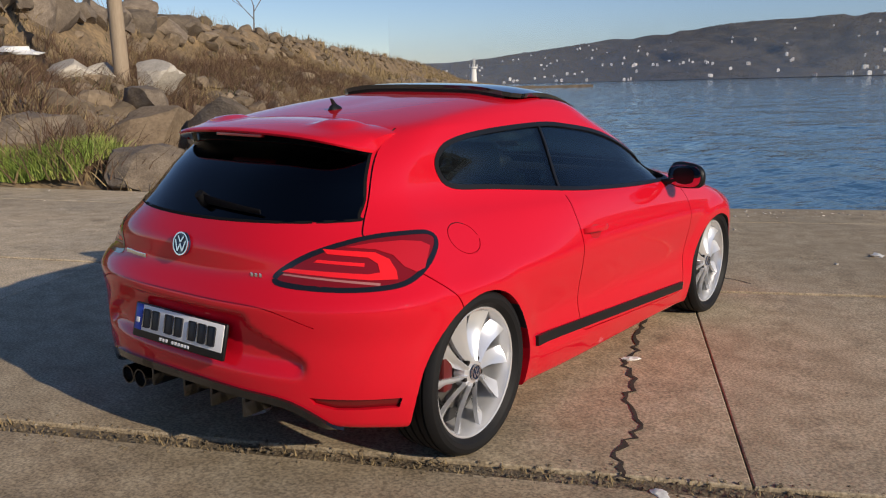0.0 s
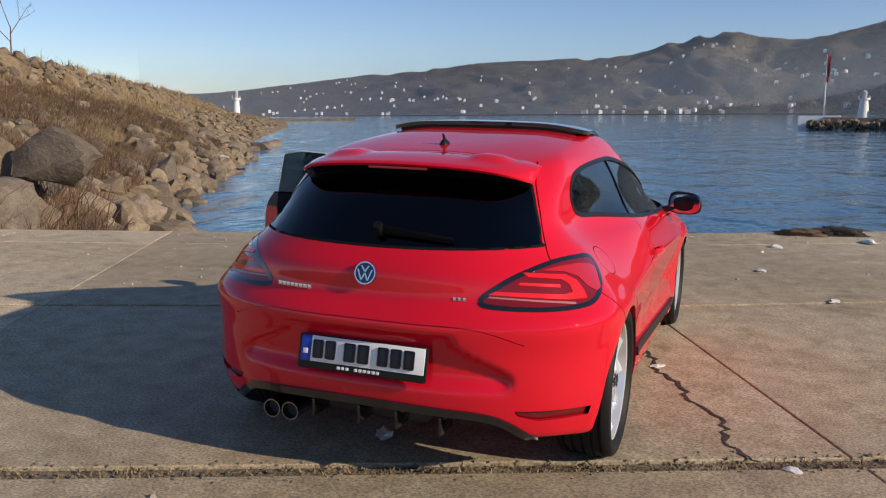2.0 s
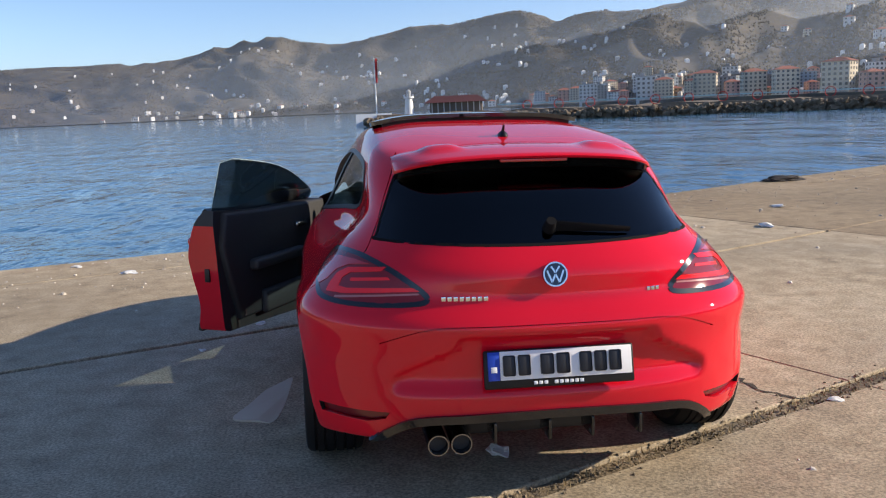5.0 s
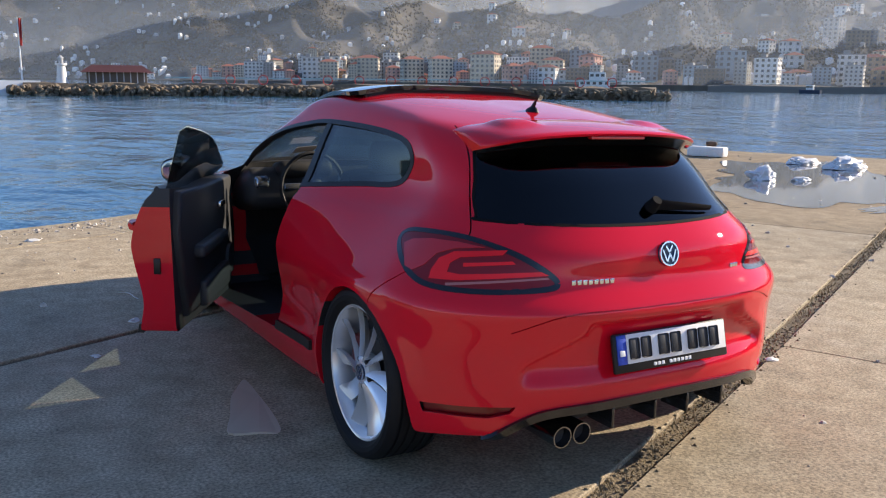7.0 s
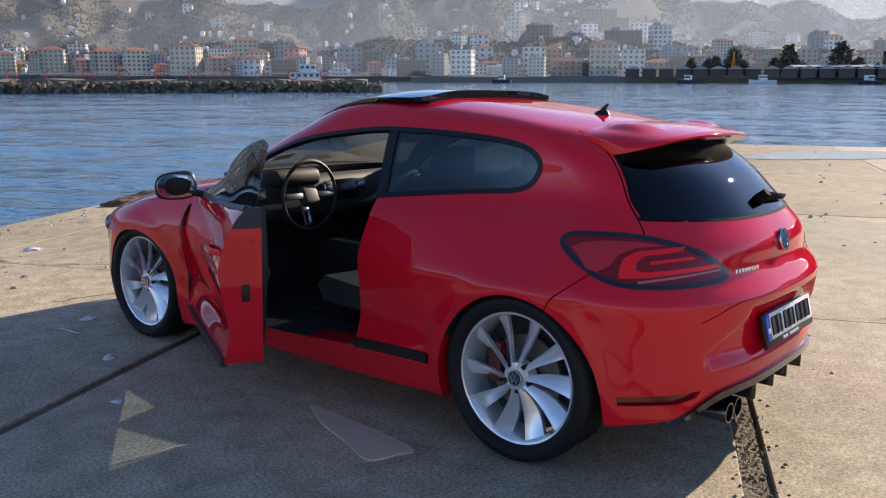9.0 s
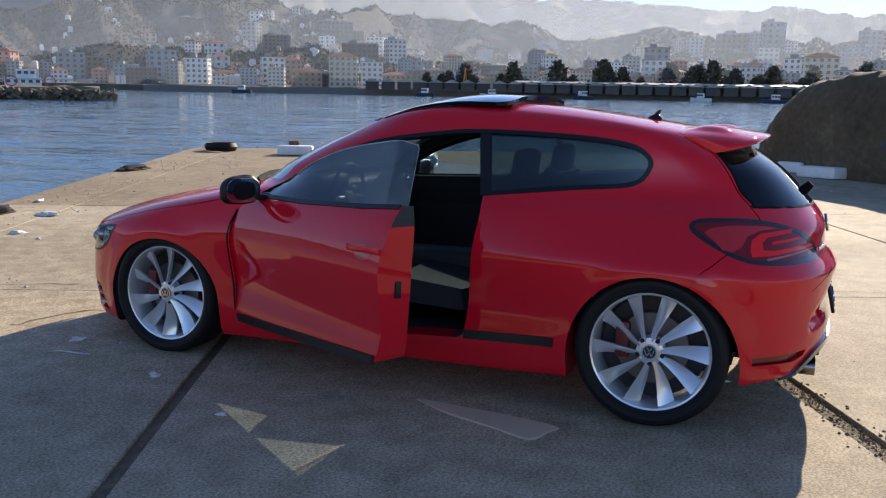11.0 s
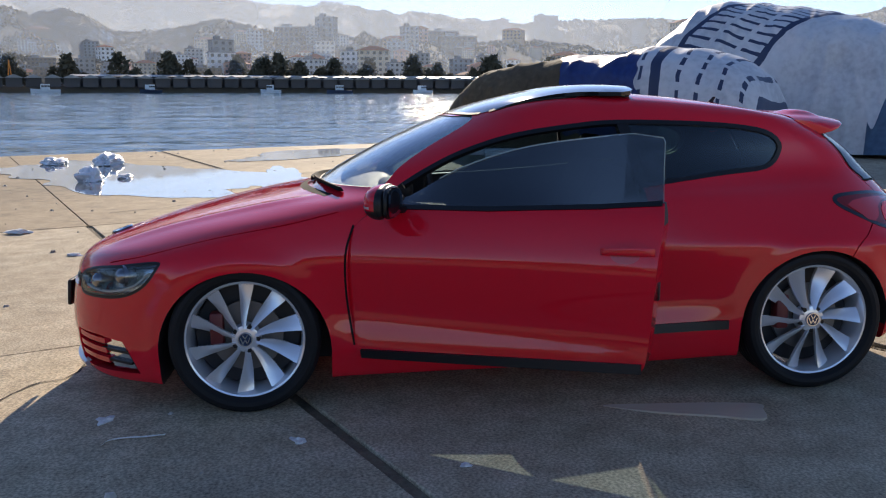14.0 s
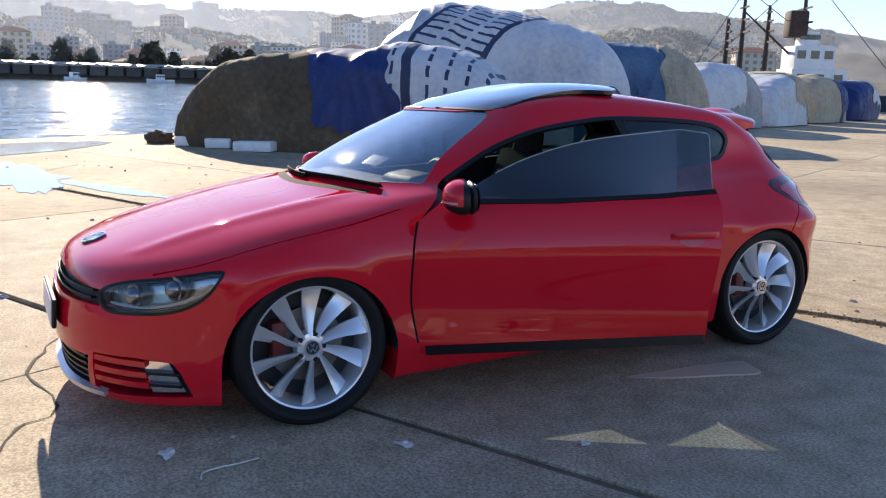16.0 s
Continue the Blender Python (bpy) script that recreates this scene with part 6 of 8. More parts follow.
for at in ((11.95, 8.6, ground_z(11.95, 8.6) - 0.02),):
    bollard(at)
bm = revolve([(0.03, 0.26), (0.09, 0.32), (0.0, 0.37), (-0.09, 0.32), (-0.03, 0.26), (0.03, 0.26)], 32)
bmesh.ops.remove_doubles(bm, verts=bm.verts, dist=1e-5)
for x, y in ((11.5, 10.25),):
    b2 = bm.copy()
    bmesh.ops.transform(b2, matrix=pose(x, y, ground_z(x, y) + 0.09, 0, 90, 0), verts=b2.verts)
    tagged(part("old_tyre", b2, M_TYRE, smooth=40), "old black tyre lying on the quay edge", "tyre", "old tyres")
bm.free()


# ---- covered bales ----
def crease(x, y, seed):
    """Sharp-edged cloth folds: 1 on a ridge, near 0 between."""
    return (1 - abs(noise.noise(Vector((x, y, seed)))) * 1.9) ** 3


def bale(x, y, heading, la, lb, h, seed, covers, label, crown=((0, 1), (1, 1))):
    """A long bundle under sheets. covers: from, to along its length, slant of both edges, how high the front hem hangs at both ends, material, label, lift."""
    thing = root("covered_bale", label, "covered bale", "covered bales on the quay")
    c = Vector((x, y, ground_z(x, y)))
    n, m_ = 170, 64

    def at(u, v):
        # u along, v over the top from the front foot to the back foot
        ang = (v * 2 - 1) * math.pi / 2
        endk = max(0.0, 1 - abs(u * 2 - 1) ** 4.5) ** 0.42
        hh = h * smooth_lerp(crown, u)
        py = math.copysign(abs(math.sin(ang)) ** 0.52, ang) * lb / 2 * (0.66 + 0.34 * endk)
        pz = abs(math.cos(ang)) ** 0.44 * hh * (0.16 + 0.84 * endk)
        px = (u - 0.5) * la
        low = 1 - min(1, pz / hh)
        f = 0.13 * noise.noise(Vector((px * 0.75, py * 0.8, pz * 0.8 + seed))) + 0.06 * noise.noise(Vector((px * 1.9, py * 1.6, pz * 1.2 + seed * 2)))
        f += (0.035 + 0.085 * low) * crease(px * 1.05 + 0.35 * pz, pz * 0.22 + py * 0.3, seed * 3.1)
        f += (0.02 + 0.035 * low) * crease(px * 2.6 - 0.5 * pz, pz * 0.5 + py * 0.4, seed * 5.7)
        f += 0.030 * crease(px * 0.9 - pz * 1.3, pz * 1.1 + py, seed * 7.3)
        out = Vector((0, py / (lb / 2), pz / hh * 0.8)).normalized()
        p = Vector((px, py, pz)) + out * (f - 0.03) * min(1, pz / 0.3)
        return Vector((p.x, p.y, max(0.0, p.z)))
    ax = Vector((math.cos(radians(heading)), math.sin(radians(heading)), 0))
    ay = Vector((ax.y, -ax.x, 0))
    for k, (u0, u1, slant, hems, material, lab, up) in enumerate(covers):
        bm = bmesh.new()
        cloth = bm.loops.layers.uv.new("cloth")
        nn = max(8, int(n * (u1 - u0)))
        rows = []
        for i in range(nn + 1):
            row = []
            hem = hems[0] + (hems[1] - hems[0]) * i / nn
            hem = max(0.0, hem + 0.03 * noise.noise(Vector((i * 0.12, seed * 3 + k, 4)))) if hem > 0.01 else 0.0
            for j in range(m_ + 1):
                v = hem + (1 - hem) * j / m_
                ends = [ue + (slant * (0.5 - v) + 0.05 * noise.noise(Vector((j * 0.14, seed * 7 + k, e))) if 0.0 < ue < 1.0 else 0.0) for e, ue in enumerate((u0, u1))]
                u = min(max(ends[0] + (ends[1] - ends[0]) * i / nn, 0.0), 1.0)
                p = at(u, v)
                w = c + ax * p.x + ay * p.y
                out = (ay * p.y / (lb / 2) + Vector((0, 0, p.z / h))).normalized() * up
                row.append((bm.verts.new((w.x + out.x, w.y + out.y, c.z + p.z + out.z * (p.z > 0.02))), u * la, v * (lb + 2 * h) * 0.9))
            rows.append(row)
        for r0, r1 in zip(rows, rows[1:]):
            for j in range(m_):
                quad = (r0[j], r1[j], r1[j + 1], r0[j + 1])
                f = bm.faces.new([q[0] for q in quad])
                for lp, q in zip(f.loops, quad):
                    lp[cloth].uv = q[1:]
        for end in ((rows[0],) if u0 <= 0 else ()) + ((rows[-1],) if u1 >= 1 else ()):
            bm.faces.new([q[0] for q in end])
        bmesh.ops.recalc_face_normals(bm, faces=bm.faces)
        part("cover", bm, material, thing, lab, smooth=60)
    return thing


bale(12.7, -4.3, 46, 7.0, 2.6, 1.98, 1, ((0.0, 1.0, 0, (0, 0), M_BURLAP, "brown burlap cover", 0.0), (0.27, 0.58, -0.10, (0.0, 0.016), M_BLUETARP, "bright blue tarpaulin", 0.03),
                                           (0.0, 0.33, -0.06, (0, 0), M_STRIPETARP2, "white tarpaulin with dark blue bands", 0.055)),
     "long bale under brown burlap, blue and banded white tarpaulin", ((0, 1.06), (0.3, 1.03), (0.7, 1.0), (0.9, 0.97), (1, 0.9)))
bale(14.9, -9.4, 50, 6.6, 4.0, 3.25, 2, ((0.0, 0.4, 0, (0, 0), M_DENIMTARP, "faded blue sheet", 0.0), (0.0, 1.0, 0, (0.15, -0.55), M_STRIPETARP, "white tarpaulin with dark blue bands", 0.04)),
     "tall bale under a white tarpaulin with dark bands", ((0, 0.84), (0.2, 0.88), (0.45, 0.98), (0.72, 1.02), (0.9, 0.98), (1, 0.9)))
bale(15.6, -14.2, 56, 4.2, 3.6, 2.65, 3, ((0.0, 1.0, 0, (0, 0), M_DENIMTARP, "faded blue sheet", 0.0), (0.0, 0.36, -0.08, (0, 0), M_CREAMTARP, "cream sheet", 0.03)), "bale under faded blue and cream sheets", ((0, 0.9), (0.5, 1.0), (1, 1.02)))
bale(20.4, -22.0, 112, 5.6, 3.0, 2.35, 4, ((0.0, 1.0, 0, (0, 0), M_GREYTARP, "grey sheet", 0.0), (0.42, 1.0, 0.08, (0.04, 0.0), M_WHITETARP, "white sheet", 0.03)), "bale under white and grey sheets", ((0, 0.85), (0.5, 1.0), (1, 1.0)))
bale(22.6, -27.6, 114, 5.2, 2.9, 2.2, 5, ((0.0, 1.0, 0, (0, 0), M_WHITETARP, "white sheet", 0.0), (0.0, 0.5, 0.1, (0, 0.05), M_CREAMTARP, "tan sheet", 0.03)), "bale under white and tan sheets", ((0, 1.05), (0.5, 1.0), (1, 0.75)))
bale(25.4, -33.8, 114, 5.6, 3.0, 2.3, 6, ((0.0, 1.0, 0, (0, 0), M_CREAMTARP, "tan sheet", 0.0), (0.0, 0.45, -0.1, (0.05, 0), M_BLUETARP, "blue sheet", 0.03)), "bale under tan and blue sheets", ((0, 0.8), (0.5, 0.95), (1, 1.0)))
bale(28.8, -41.0, 116, 6.4, 3.2, 2.1, 7, ((0.0, 1.0, 0, (0, 0), M_BLUETARP, "blue sheet", 0.0), (0.0, 0.45, 0.06, (0, 0.06), M_WHITETARP, "white sheet", 0.03)), "bale under blue and white sheets")

# ---- the far shore stands level; the quay itself falls slightly towards the sea ----
SHORE = Matrix(((1, 0, -0.026, 0), (0, 1, -0.010, 0), (0.026, 0.010, 1, 0), (0, 0, 0, 1)))


def shore(ob):
    ob.matrix_basis = SHORE @ ob.matrix_basis
    return ob


SEA = -1.3
# small waves near by, flat water beyond; one sheet of rings round the walk
radii = [6.0]
while radii[-1] < 330:
    radii.append(radii[-1] * 1.0135)
AZ0, AZ1, AZN = -72.0, 152.0, 620
verts, faces = [], []
for r_ in radii + [900, 4500]:
    calm = 1.0 if r_ < 200 else max(0.0, (330 - r_) / 130)
    for k in range(AZN + 1):
        a = radians(AZ0 + (AZ1 - AZ0) * k / AZN)
        x, y = -2.5 + r_ * math.cos(a), -2.0 + r_ * math.sin(a)
        z = 0.0
        if calm > 0:
            u, v = x * 0.866 + y * 0.5, y * 0.866 - x * 0.5
            z = 0.060 * noise.noise(Vector((u * 0.55, v * 0.26, 0))) + 0.028 * noise.noise(Vector((u * 1.5, v * 0.8, 5))) + 0.10 * noise.noise(Vector((u * 0.13, v * 0.07, 9)))
        verts.append((x, y, z * calm))
W_ = AZN + 1
for i in range(len(radii) + 1):
    for k in range(AZN):
        faces.append((i * W_ + k, (i + 1) * W_ + k, (i + 1) * W_ + k + 1, i * W_ + k + 1))
me = bpy.data.meshes.new("water")
me.from_pydata(verts, [], faces)
me.materials.append(M_WATER)
me.shade_smooth()
ob = tagged(new("water", me), "blue rippled harbour water", "water", kind="structure")
ob.location = (0, 0, SEA)
shore(ob)
# the sea behind the walk
bm = bmesh.new()
back_sea = [bm.verts.new((-2.5 + r_ * math.cos(radians(a)), -2.0 + r_ * math.sin(radians(a)), 0)) for r_, a in ((0, 0), (4500, 152), (4500, 200), (4500, 245), (4500, 288))]
bm.faces.new(back_sea)
ob = tagged(part("water", bm, M_WATER), "blue open water behind the quay", "water", kind="structure")
ob.location = (0, 0, SEA)
shore(ob)

# ---- rock breakwater ----
BW = [(-4.5, 3.6), (-13.0, 12.5), (-19.6, 23.0), (-28.7, 39.7), (-46, 65), (-96, 151), (-150, 238), (-190, 300)]
bw_pts = [Vector((*p, 0)) for p in BW]
bw_len = [0]
for p, q in zip(bw_pts, bw_pts[1:]):
    bw_len.append(bw_len[-1] + (q - p).length)


def bw_at(a):
    """A point on the waterline and the way inland there."""
    if a <= 0:
        d = (bw_pts[1] - bw_pts[0]).normalized()
        return bw_pts[0] + d * a, Vector((-d.y, d.x, 0))
    for i in range(len(bw_pts) - 1):
        if a <= bw_len[i + 1] or i == len(bw_pts) - 2:
            d = (bw_pts[i + 1] - bw_pts[i]).normalized()
            d0 = (bw_pts[i] - bw_pts[i - 1]).normalized() if i else d
            k = min(1, (a - bw_len[i]) / 12)
            dd = d0.lerp(d, k).normalized()
            return bw_pts[i] + d * (a - bw_len[i]), Vector((-dd.y, dd.x, 0))


def rise(b):
    return smooth_lerp([(-4, -3.2), (0, -1.45), (3.0, -0.1), (6.0, 1.0), (8.5, 1.5), (10.2, 2.1), (11.4, 3.5), (12.6, 4.1), (15, 4.0), (22, 2.0), (40, -2)], b)


def bank_z(p, a, b):
    z = rise(b)
    taper = 1 - 0.72 * ease(90, 260, a)
    z = -1.45 + (z + 1.45) * taper
    q = p.dot(E2) - EDGE
    lim = 0.05 + 0.42 * max(q, 0) if q > -0.1 else -0.6
    z = min(z, lim) if a < 30 else z
    z += 0.35 * noise.noise(p * 0.35) + 0.18 * noise.noise(p * 1.1)
    return min(z, -0.06) if q < 0.05 and a < 30 else z


bm = bmesh.new()
rows = []
a_list = [-34 + 0.7 * k for k in range(140)] + [64 + 4 * k for k in range(60)]
for a in a_list:
    o, inn = bw_at(a)
    row = []
    for k in range(46):
        b = -4 + 0.55 * k if k < 36 else 15.8 + (k - 36) * 2.4
        p = o + inn * b
        row.append(bm.verts.new((p.x, p.y, bank_z(p, a, b))))
    rows.append(row)
for r0, r1 in zip(rows, rows[1:]):
    for j in range(45):
        bm.faces.new((r0[j], r1[j], r1[j + 1], r0[j + 1]))
bmesh.ops.recalc_face_normals(bm, faces=bm.faces)
tagged(part("ground", bm, M_BANK, smooth=60), "brown earth bank of the breakwater", "ground", kind="structure")

rng = random.Random(21)


def boulder_mesh(seed, sub=3):
    bm = bmesh.new()
    bmesh.ops.create_icosphere(bm, subdivisions=sub, radius=1)
    rr = random.Random(seed)
    planes = [(Vector((rr.gauss(0, 1), rr.gauss(0, 1), rr.gauss(0, 1))).normalized(), rr.uniform(0.42, 0.80)) for _ in range(13)]
    for v in bm.verts:
        for n, d in planes:
            k = v.co.dot(n)
            if k > d:
                v.co -= n * (k - d)
        v.co *= 1.25 + 0.12 * noise.noise(v.co * 2.5 + Vector((seed, 0, 0))) + 0.07 * noise.noise(v.co * 7 + Vector((seed, 3, 0)))
    return bm


boulders = []
for k in range(7):
    b = boulder_mesh(k + 1)
    me = bpy.data.meshes.new("boulder")
    b.to_mesh(me)
    b.free()
    me.materials.append((M_ROCK, M_ROCK, M_ROCK2, M_ROCK, M_ROCK3, M_ROCK2, M_ROCK)[k])
    me.shade_smooth()
    me.set_sharp_from_angle(angle=radians(18))
    boulders.append(me)


def put_boulder(a, b, s, k=None):
    o, inn = bw_at(a)
    p = o + inn * b
    if p.dot(E2) - EDGE < s * 0.9 and a < 40:
        return None
    z = bank_z(p, a, b)
    ob = new("boulder", boulders[rng.randrange(7) if k is None else k])
    ob.matrix_basis = Matrix.LocRotScale((p.x, p.y, z + s * 0.12), Euler((rng.uniform(-0.5, 0.5), rng.uniform(-0.5, 0.5), rng.random() * 6.3)), (s * rng.uniform(0.8, 1.4), s * rng.uniform(0.75, 1.1), s * rng.uniform(0.55, 0.9)))
    return tagged(ob, "weathered brown-grey armour stone on the breakwater", "boulder", "breakwater stones")


for k in range(150):
    a = -6 + 60 * rng.random() ** 1.2
    b = rng.uniform(-0.6, 3.2) if rng.random() < 0.75 else rng.uniform(3.2, 11.0)
    put_boulder(a, b, rng.uniform(0.25, 0.68) * (1.0 if b < 3.5 else 0.55))
for k in range(74):
    put_boulder(-32 + k * 0.86 + rng.uniform(-0.25, 0.25), 11.6 + rng.uniform(-0.35, 0.35), rng.uniform(0.6, 0.95), (0, 1, 3, 6)[k % 4])
for x, y, z, s_, k_ in ((-18.3, 8.3, 1.50, 0.62, 4), (-17.9, 10.7, 1.50, 0.66, 4), (-18.9, 9.4, 1.45, 0.6, 4), (-10.5, 5.25, 0.40, 0.72, 2), (-7.55, 3.1, 0.12, 0.55, 0), (-10.6, 3.2, 0.35, 0.75, 0), (-12.3, 3.6, 0.5, 0.7, 1), (-9.4, 5.9, 0.5, 0.6, 1), (-12.6, 6.6, 0.9, 0.5, 0)):
    ob = new("boulder", boulders[k_])
    ob.matrix_basis = Matrix.LocRotScale((x, y, z), Euler((0.2, -0.15, x)), (s_ * 1.15, s_, s_ * 0.75))
    tagged(ob, "large pale boulder beside the pole" if k_ == 4 else "large rounded brown boulder at the foot of the bank", "boulder", "breakwater stones")
# a few stones standing in the water off the bank
for x, y, s_ in ((-36.2, 52.2, 0.7), (-37.6, 55.6, 0.9), (-38.6, 58.0, 0.6), (-39.4, 60.5, 0.8), (-42.0, 65.4, 0.7)):
    ob = new("boulder", boulders[0])
    ob.matrix_basis = Matrix.LocRotScale((x, y, -1.75), Euler((0.2, -0.15, x)), (s_ * 1.4, s_, s_ * 0.7))
    tagged(ob, "dark wet stone standing in the water", "boulder", "breakwater stones")
src = [boulder_mesh(k + 40, 2) for k in range(4)]
verts, faces = [], []
for k in range(2600):
    a = 6 + 298 * rng.random() ** 1.4
    b = rng.uniform(-0.8, 7.0) if rng.random() < 0.7 else rng.uniform(10.4, 13)
    o, inn = bw_at(a)
    p = o + inn * b
    s = rng.uniform(0.13, 0.46)
    m = Matrix.LocRotScale((p.x, p.y, bank_z(p, a, b) + 0.1 * s), Euler((rng.uniform(-0.6, 0.6), rng.uniform(-0.6, 0.6), rng.random() * 6.3)), (s * rng.uniform(0.8, 1.4), s, s * rng.uniform(0.6, 0.9)))
    b_ = src[k % 4]
    base_i = len(verts)
    b_.verts.index_update()
    verts += [tuple(m @ v.co) for v in b_.verts]
    faces += [tuple(base_i + v.index for v in f.verts) for f in b_.faces]
me = bpy.data.meshes.new("armour_stones")
me.from_pydata(verts, [], faces)
me.materials.append(M_ROCKISLE)
tagged(new("armour_stones", me), "countless brown stones of the far breakwater", "stones", kind="stuff")
for b_ in src:
    b_.free()


def tufts(name, count, where, h, w, material, label, lean=0.4, seed=3):
    rr = random.Random(seed)
    verts, faces = [], []
    for _ in range(count):
        c = where(rr)
        if c is None:
            continue
        an = rr.random() * 6.3
        d = Vector((math.cos(an), math.sin(an), 0)) * w * rr.uniform(0.6, 1.3)
        hh = h * rr.uniform(0.5, 1.3)
        l = Vector((rr.gauss(0, lean), rr.gauss(0, lean), 0)) * hh
        i = len(verts)
        verts += [tuple(c - d), tuple(c + d), tuple(c + l * 0.4 + d * 0.7 + Vector((0, 0, hh * 0.6))), tuple(c + l * 0.4 - d * 0.7 + Vector((0, 0, hh * 0.6))), tuple(c + l + Vector((0, 0, hh)))]
        faces += [(i, i + 1, i + 2, i + 3), (i + 3, i + 2, i + 4)]
    me = bpy.data.meshes.new(name)
    me.from_pydata(verts, [], faces)
    me.materials.append(material)
    return tagged(new(name, me), label, "grass" if "grass" in name else "shrubs", kind="stuff")


def on_bank(rr, a0, a1, b0, b1, thresh=-1.0, freq=0.35):
    a, b = rr.uniform(a0, a1), rr.uniform(b0, b1)
    o, inn = bw_at(a)
    p = o + inn * b
    if p.dot(E2) - EDGE < 0.05 or noise.noise(p * freq + Vector((7, 1, 0))) < thresh:
        return None
    return Vector((p.x, p.y, bank_z(p, a, b) - 0.02))


tufts("green_grass", 17000, lambda rr: (lambda p: Vector((p.x, p.y, bank_z(p, -2, 4) - 0.03)))(quay(min(-8.4 + rr.gauss(0, 1.5), -6.2 - rr.random()), EDGE + 0.12 + abs(rr.gauss(0, 0.75)))), 0.24, 0.010, M_GRASS, "fresh green grass at the foot of the bank", 0.45, 5)
tufts("dry_grass", 42000, lambda rr: on_bank(rr, -22, 60, 1.6, 11.2, -0.12), 0.42, 0.014, M_DRYGRASS, "straw-coloured dry grass on the bank", 0.5, 6)
tufts("brown_scrub", 70000, lambda rr: on_bank(rr, -20, 46, 1.0, 10.6, -0.10, 0.45), 0.62, 0.009, M_SCRUB, "dry brown bramble scrub on the bank", 0.7, 7)
tufts("crest_grass", 5000, lambda rr: on_bank(rr, -30, 120, 12.2, 15, 0.1), 0.75, 0.012, M_DRYGRASS, "tall dry stalks along the crest", 0.25, 8)
tufts("green_scrub", 12000, lambda rr: on_bank(rr, -20, 40, 2.0, 10.8, 0.22, 0.8), 0.40, 0.014, M_LEAFSCRUB, "dull green bramble leaves on the bank", 0.6, 12)
tufts("far_grass", 9000, lambda rr: on_bank(rr, 60, 260, 4, 13, 0.0, 0.1), 0.7, 0.05, M_DRYGRASS, "dry grass on the far breakwater", 0.4, 9)
for k in range(9):
    c = on_bank(random.Random(k + 60), -14, 20, 3.5, 9)
    if c:
        scrap(k + 30, 0.14, M_SCRAP, "plastic_scrap", "white plastic scrap among the stones", (c.x, c.y)).location.z = c.z + 0.12

foam_lump = scrap(55, 0.42, M_FOAM, "foam_lump", "broken white foam block among the stones", (-17.8, 6.7))
foam_lump.location.z = 1.95
# pole on the bank
def pole(at, h, r0, r1, material, name, label, cat):
    bm = bmesh.new()
    rows = []
    for k in range(13):
        t = k / 12
        rr = r0 + (r1 - r0) * t
        rows.append([bm.verts.new((rr * math.cos(a * math.pi / 10) + 0.02 * math.sin(t * 5), rr * math.sin(a * math.pi / 10), h * t)) for a in range(20)])
    for a, b in zip(rows, rows[1:]):
        for j in range(20):
            bm.faces.new((a[j], a[(j + 1) % 20], b[(j + 1) % 20], b[j]))
    bm.faces.new(rows[-1])
    ob = part(name, bm, material, smooth=60)
    ob.matrix_basis = Matrix.Translation(at) @ Euler((radians(1.5), radians(-1.5), 0)).to_matrix().to_4x4()
    return tagged(ob, label, cat)


pole((-18.3, 9.8, 0.6), 8.5, 0.21, 0.16, M_POLE, "utility_pole", "pale weathered round utility pole on the bank", "pole")


def bare_tree(at, h, seed):
    thing = root("bare_tree", "thin leafless young tree on the bank crest", "tree", at=at)
    rr = random.Random(seed)
    bm = bmesh.new()

    def limb(p, d, l, r, depth):
        q = p + d * l
        s = d.cross(Vector((0.3, 0.2, 1))).normalized()
        t = d.cross(s)
        lo = [bm.verts.new(p + (s * math.cos(k * 2.09) + t * math.sin(k * 2.09)) * r) for k in range(3)]
        hi = [bm.verts.new(q + (s * math.cos(k * 2.09) + t * math.sin(k * 2.09)) * r * 0.6) for k in range(3)]
        for k in range(3):
            bm.faces.new((lo[k], lo[(k + 1) % 3], hi[(k + 1) % 3], hi[k]))
        if depth:
            for _ in range(3):
                nd = (d + Vector((rr.gauss(0, 0.5), rr.gauss(0, 0.5), rr.gauss(0.15, 0.3)))).normalized()
                limb(p + d * l * rr.uniform(0.6, 1.0), nd, l * rr.uniform(0.5, 0.75), r * 0.5, depth - 1)
    limb(Vector((0, 0, 0)), Vector((0.04, 0, 1)).normalized(), h * 0.55, 0.06, 4)
    part("trunk", bm, M_SCRUB, thing)
    return thing


o, inn = bw_at(44)
c = o + inn * 13
bare_tree((c.x, c.y, 3.2), 5.0, 3)


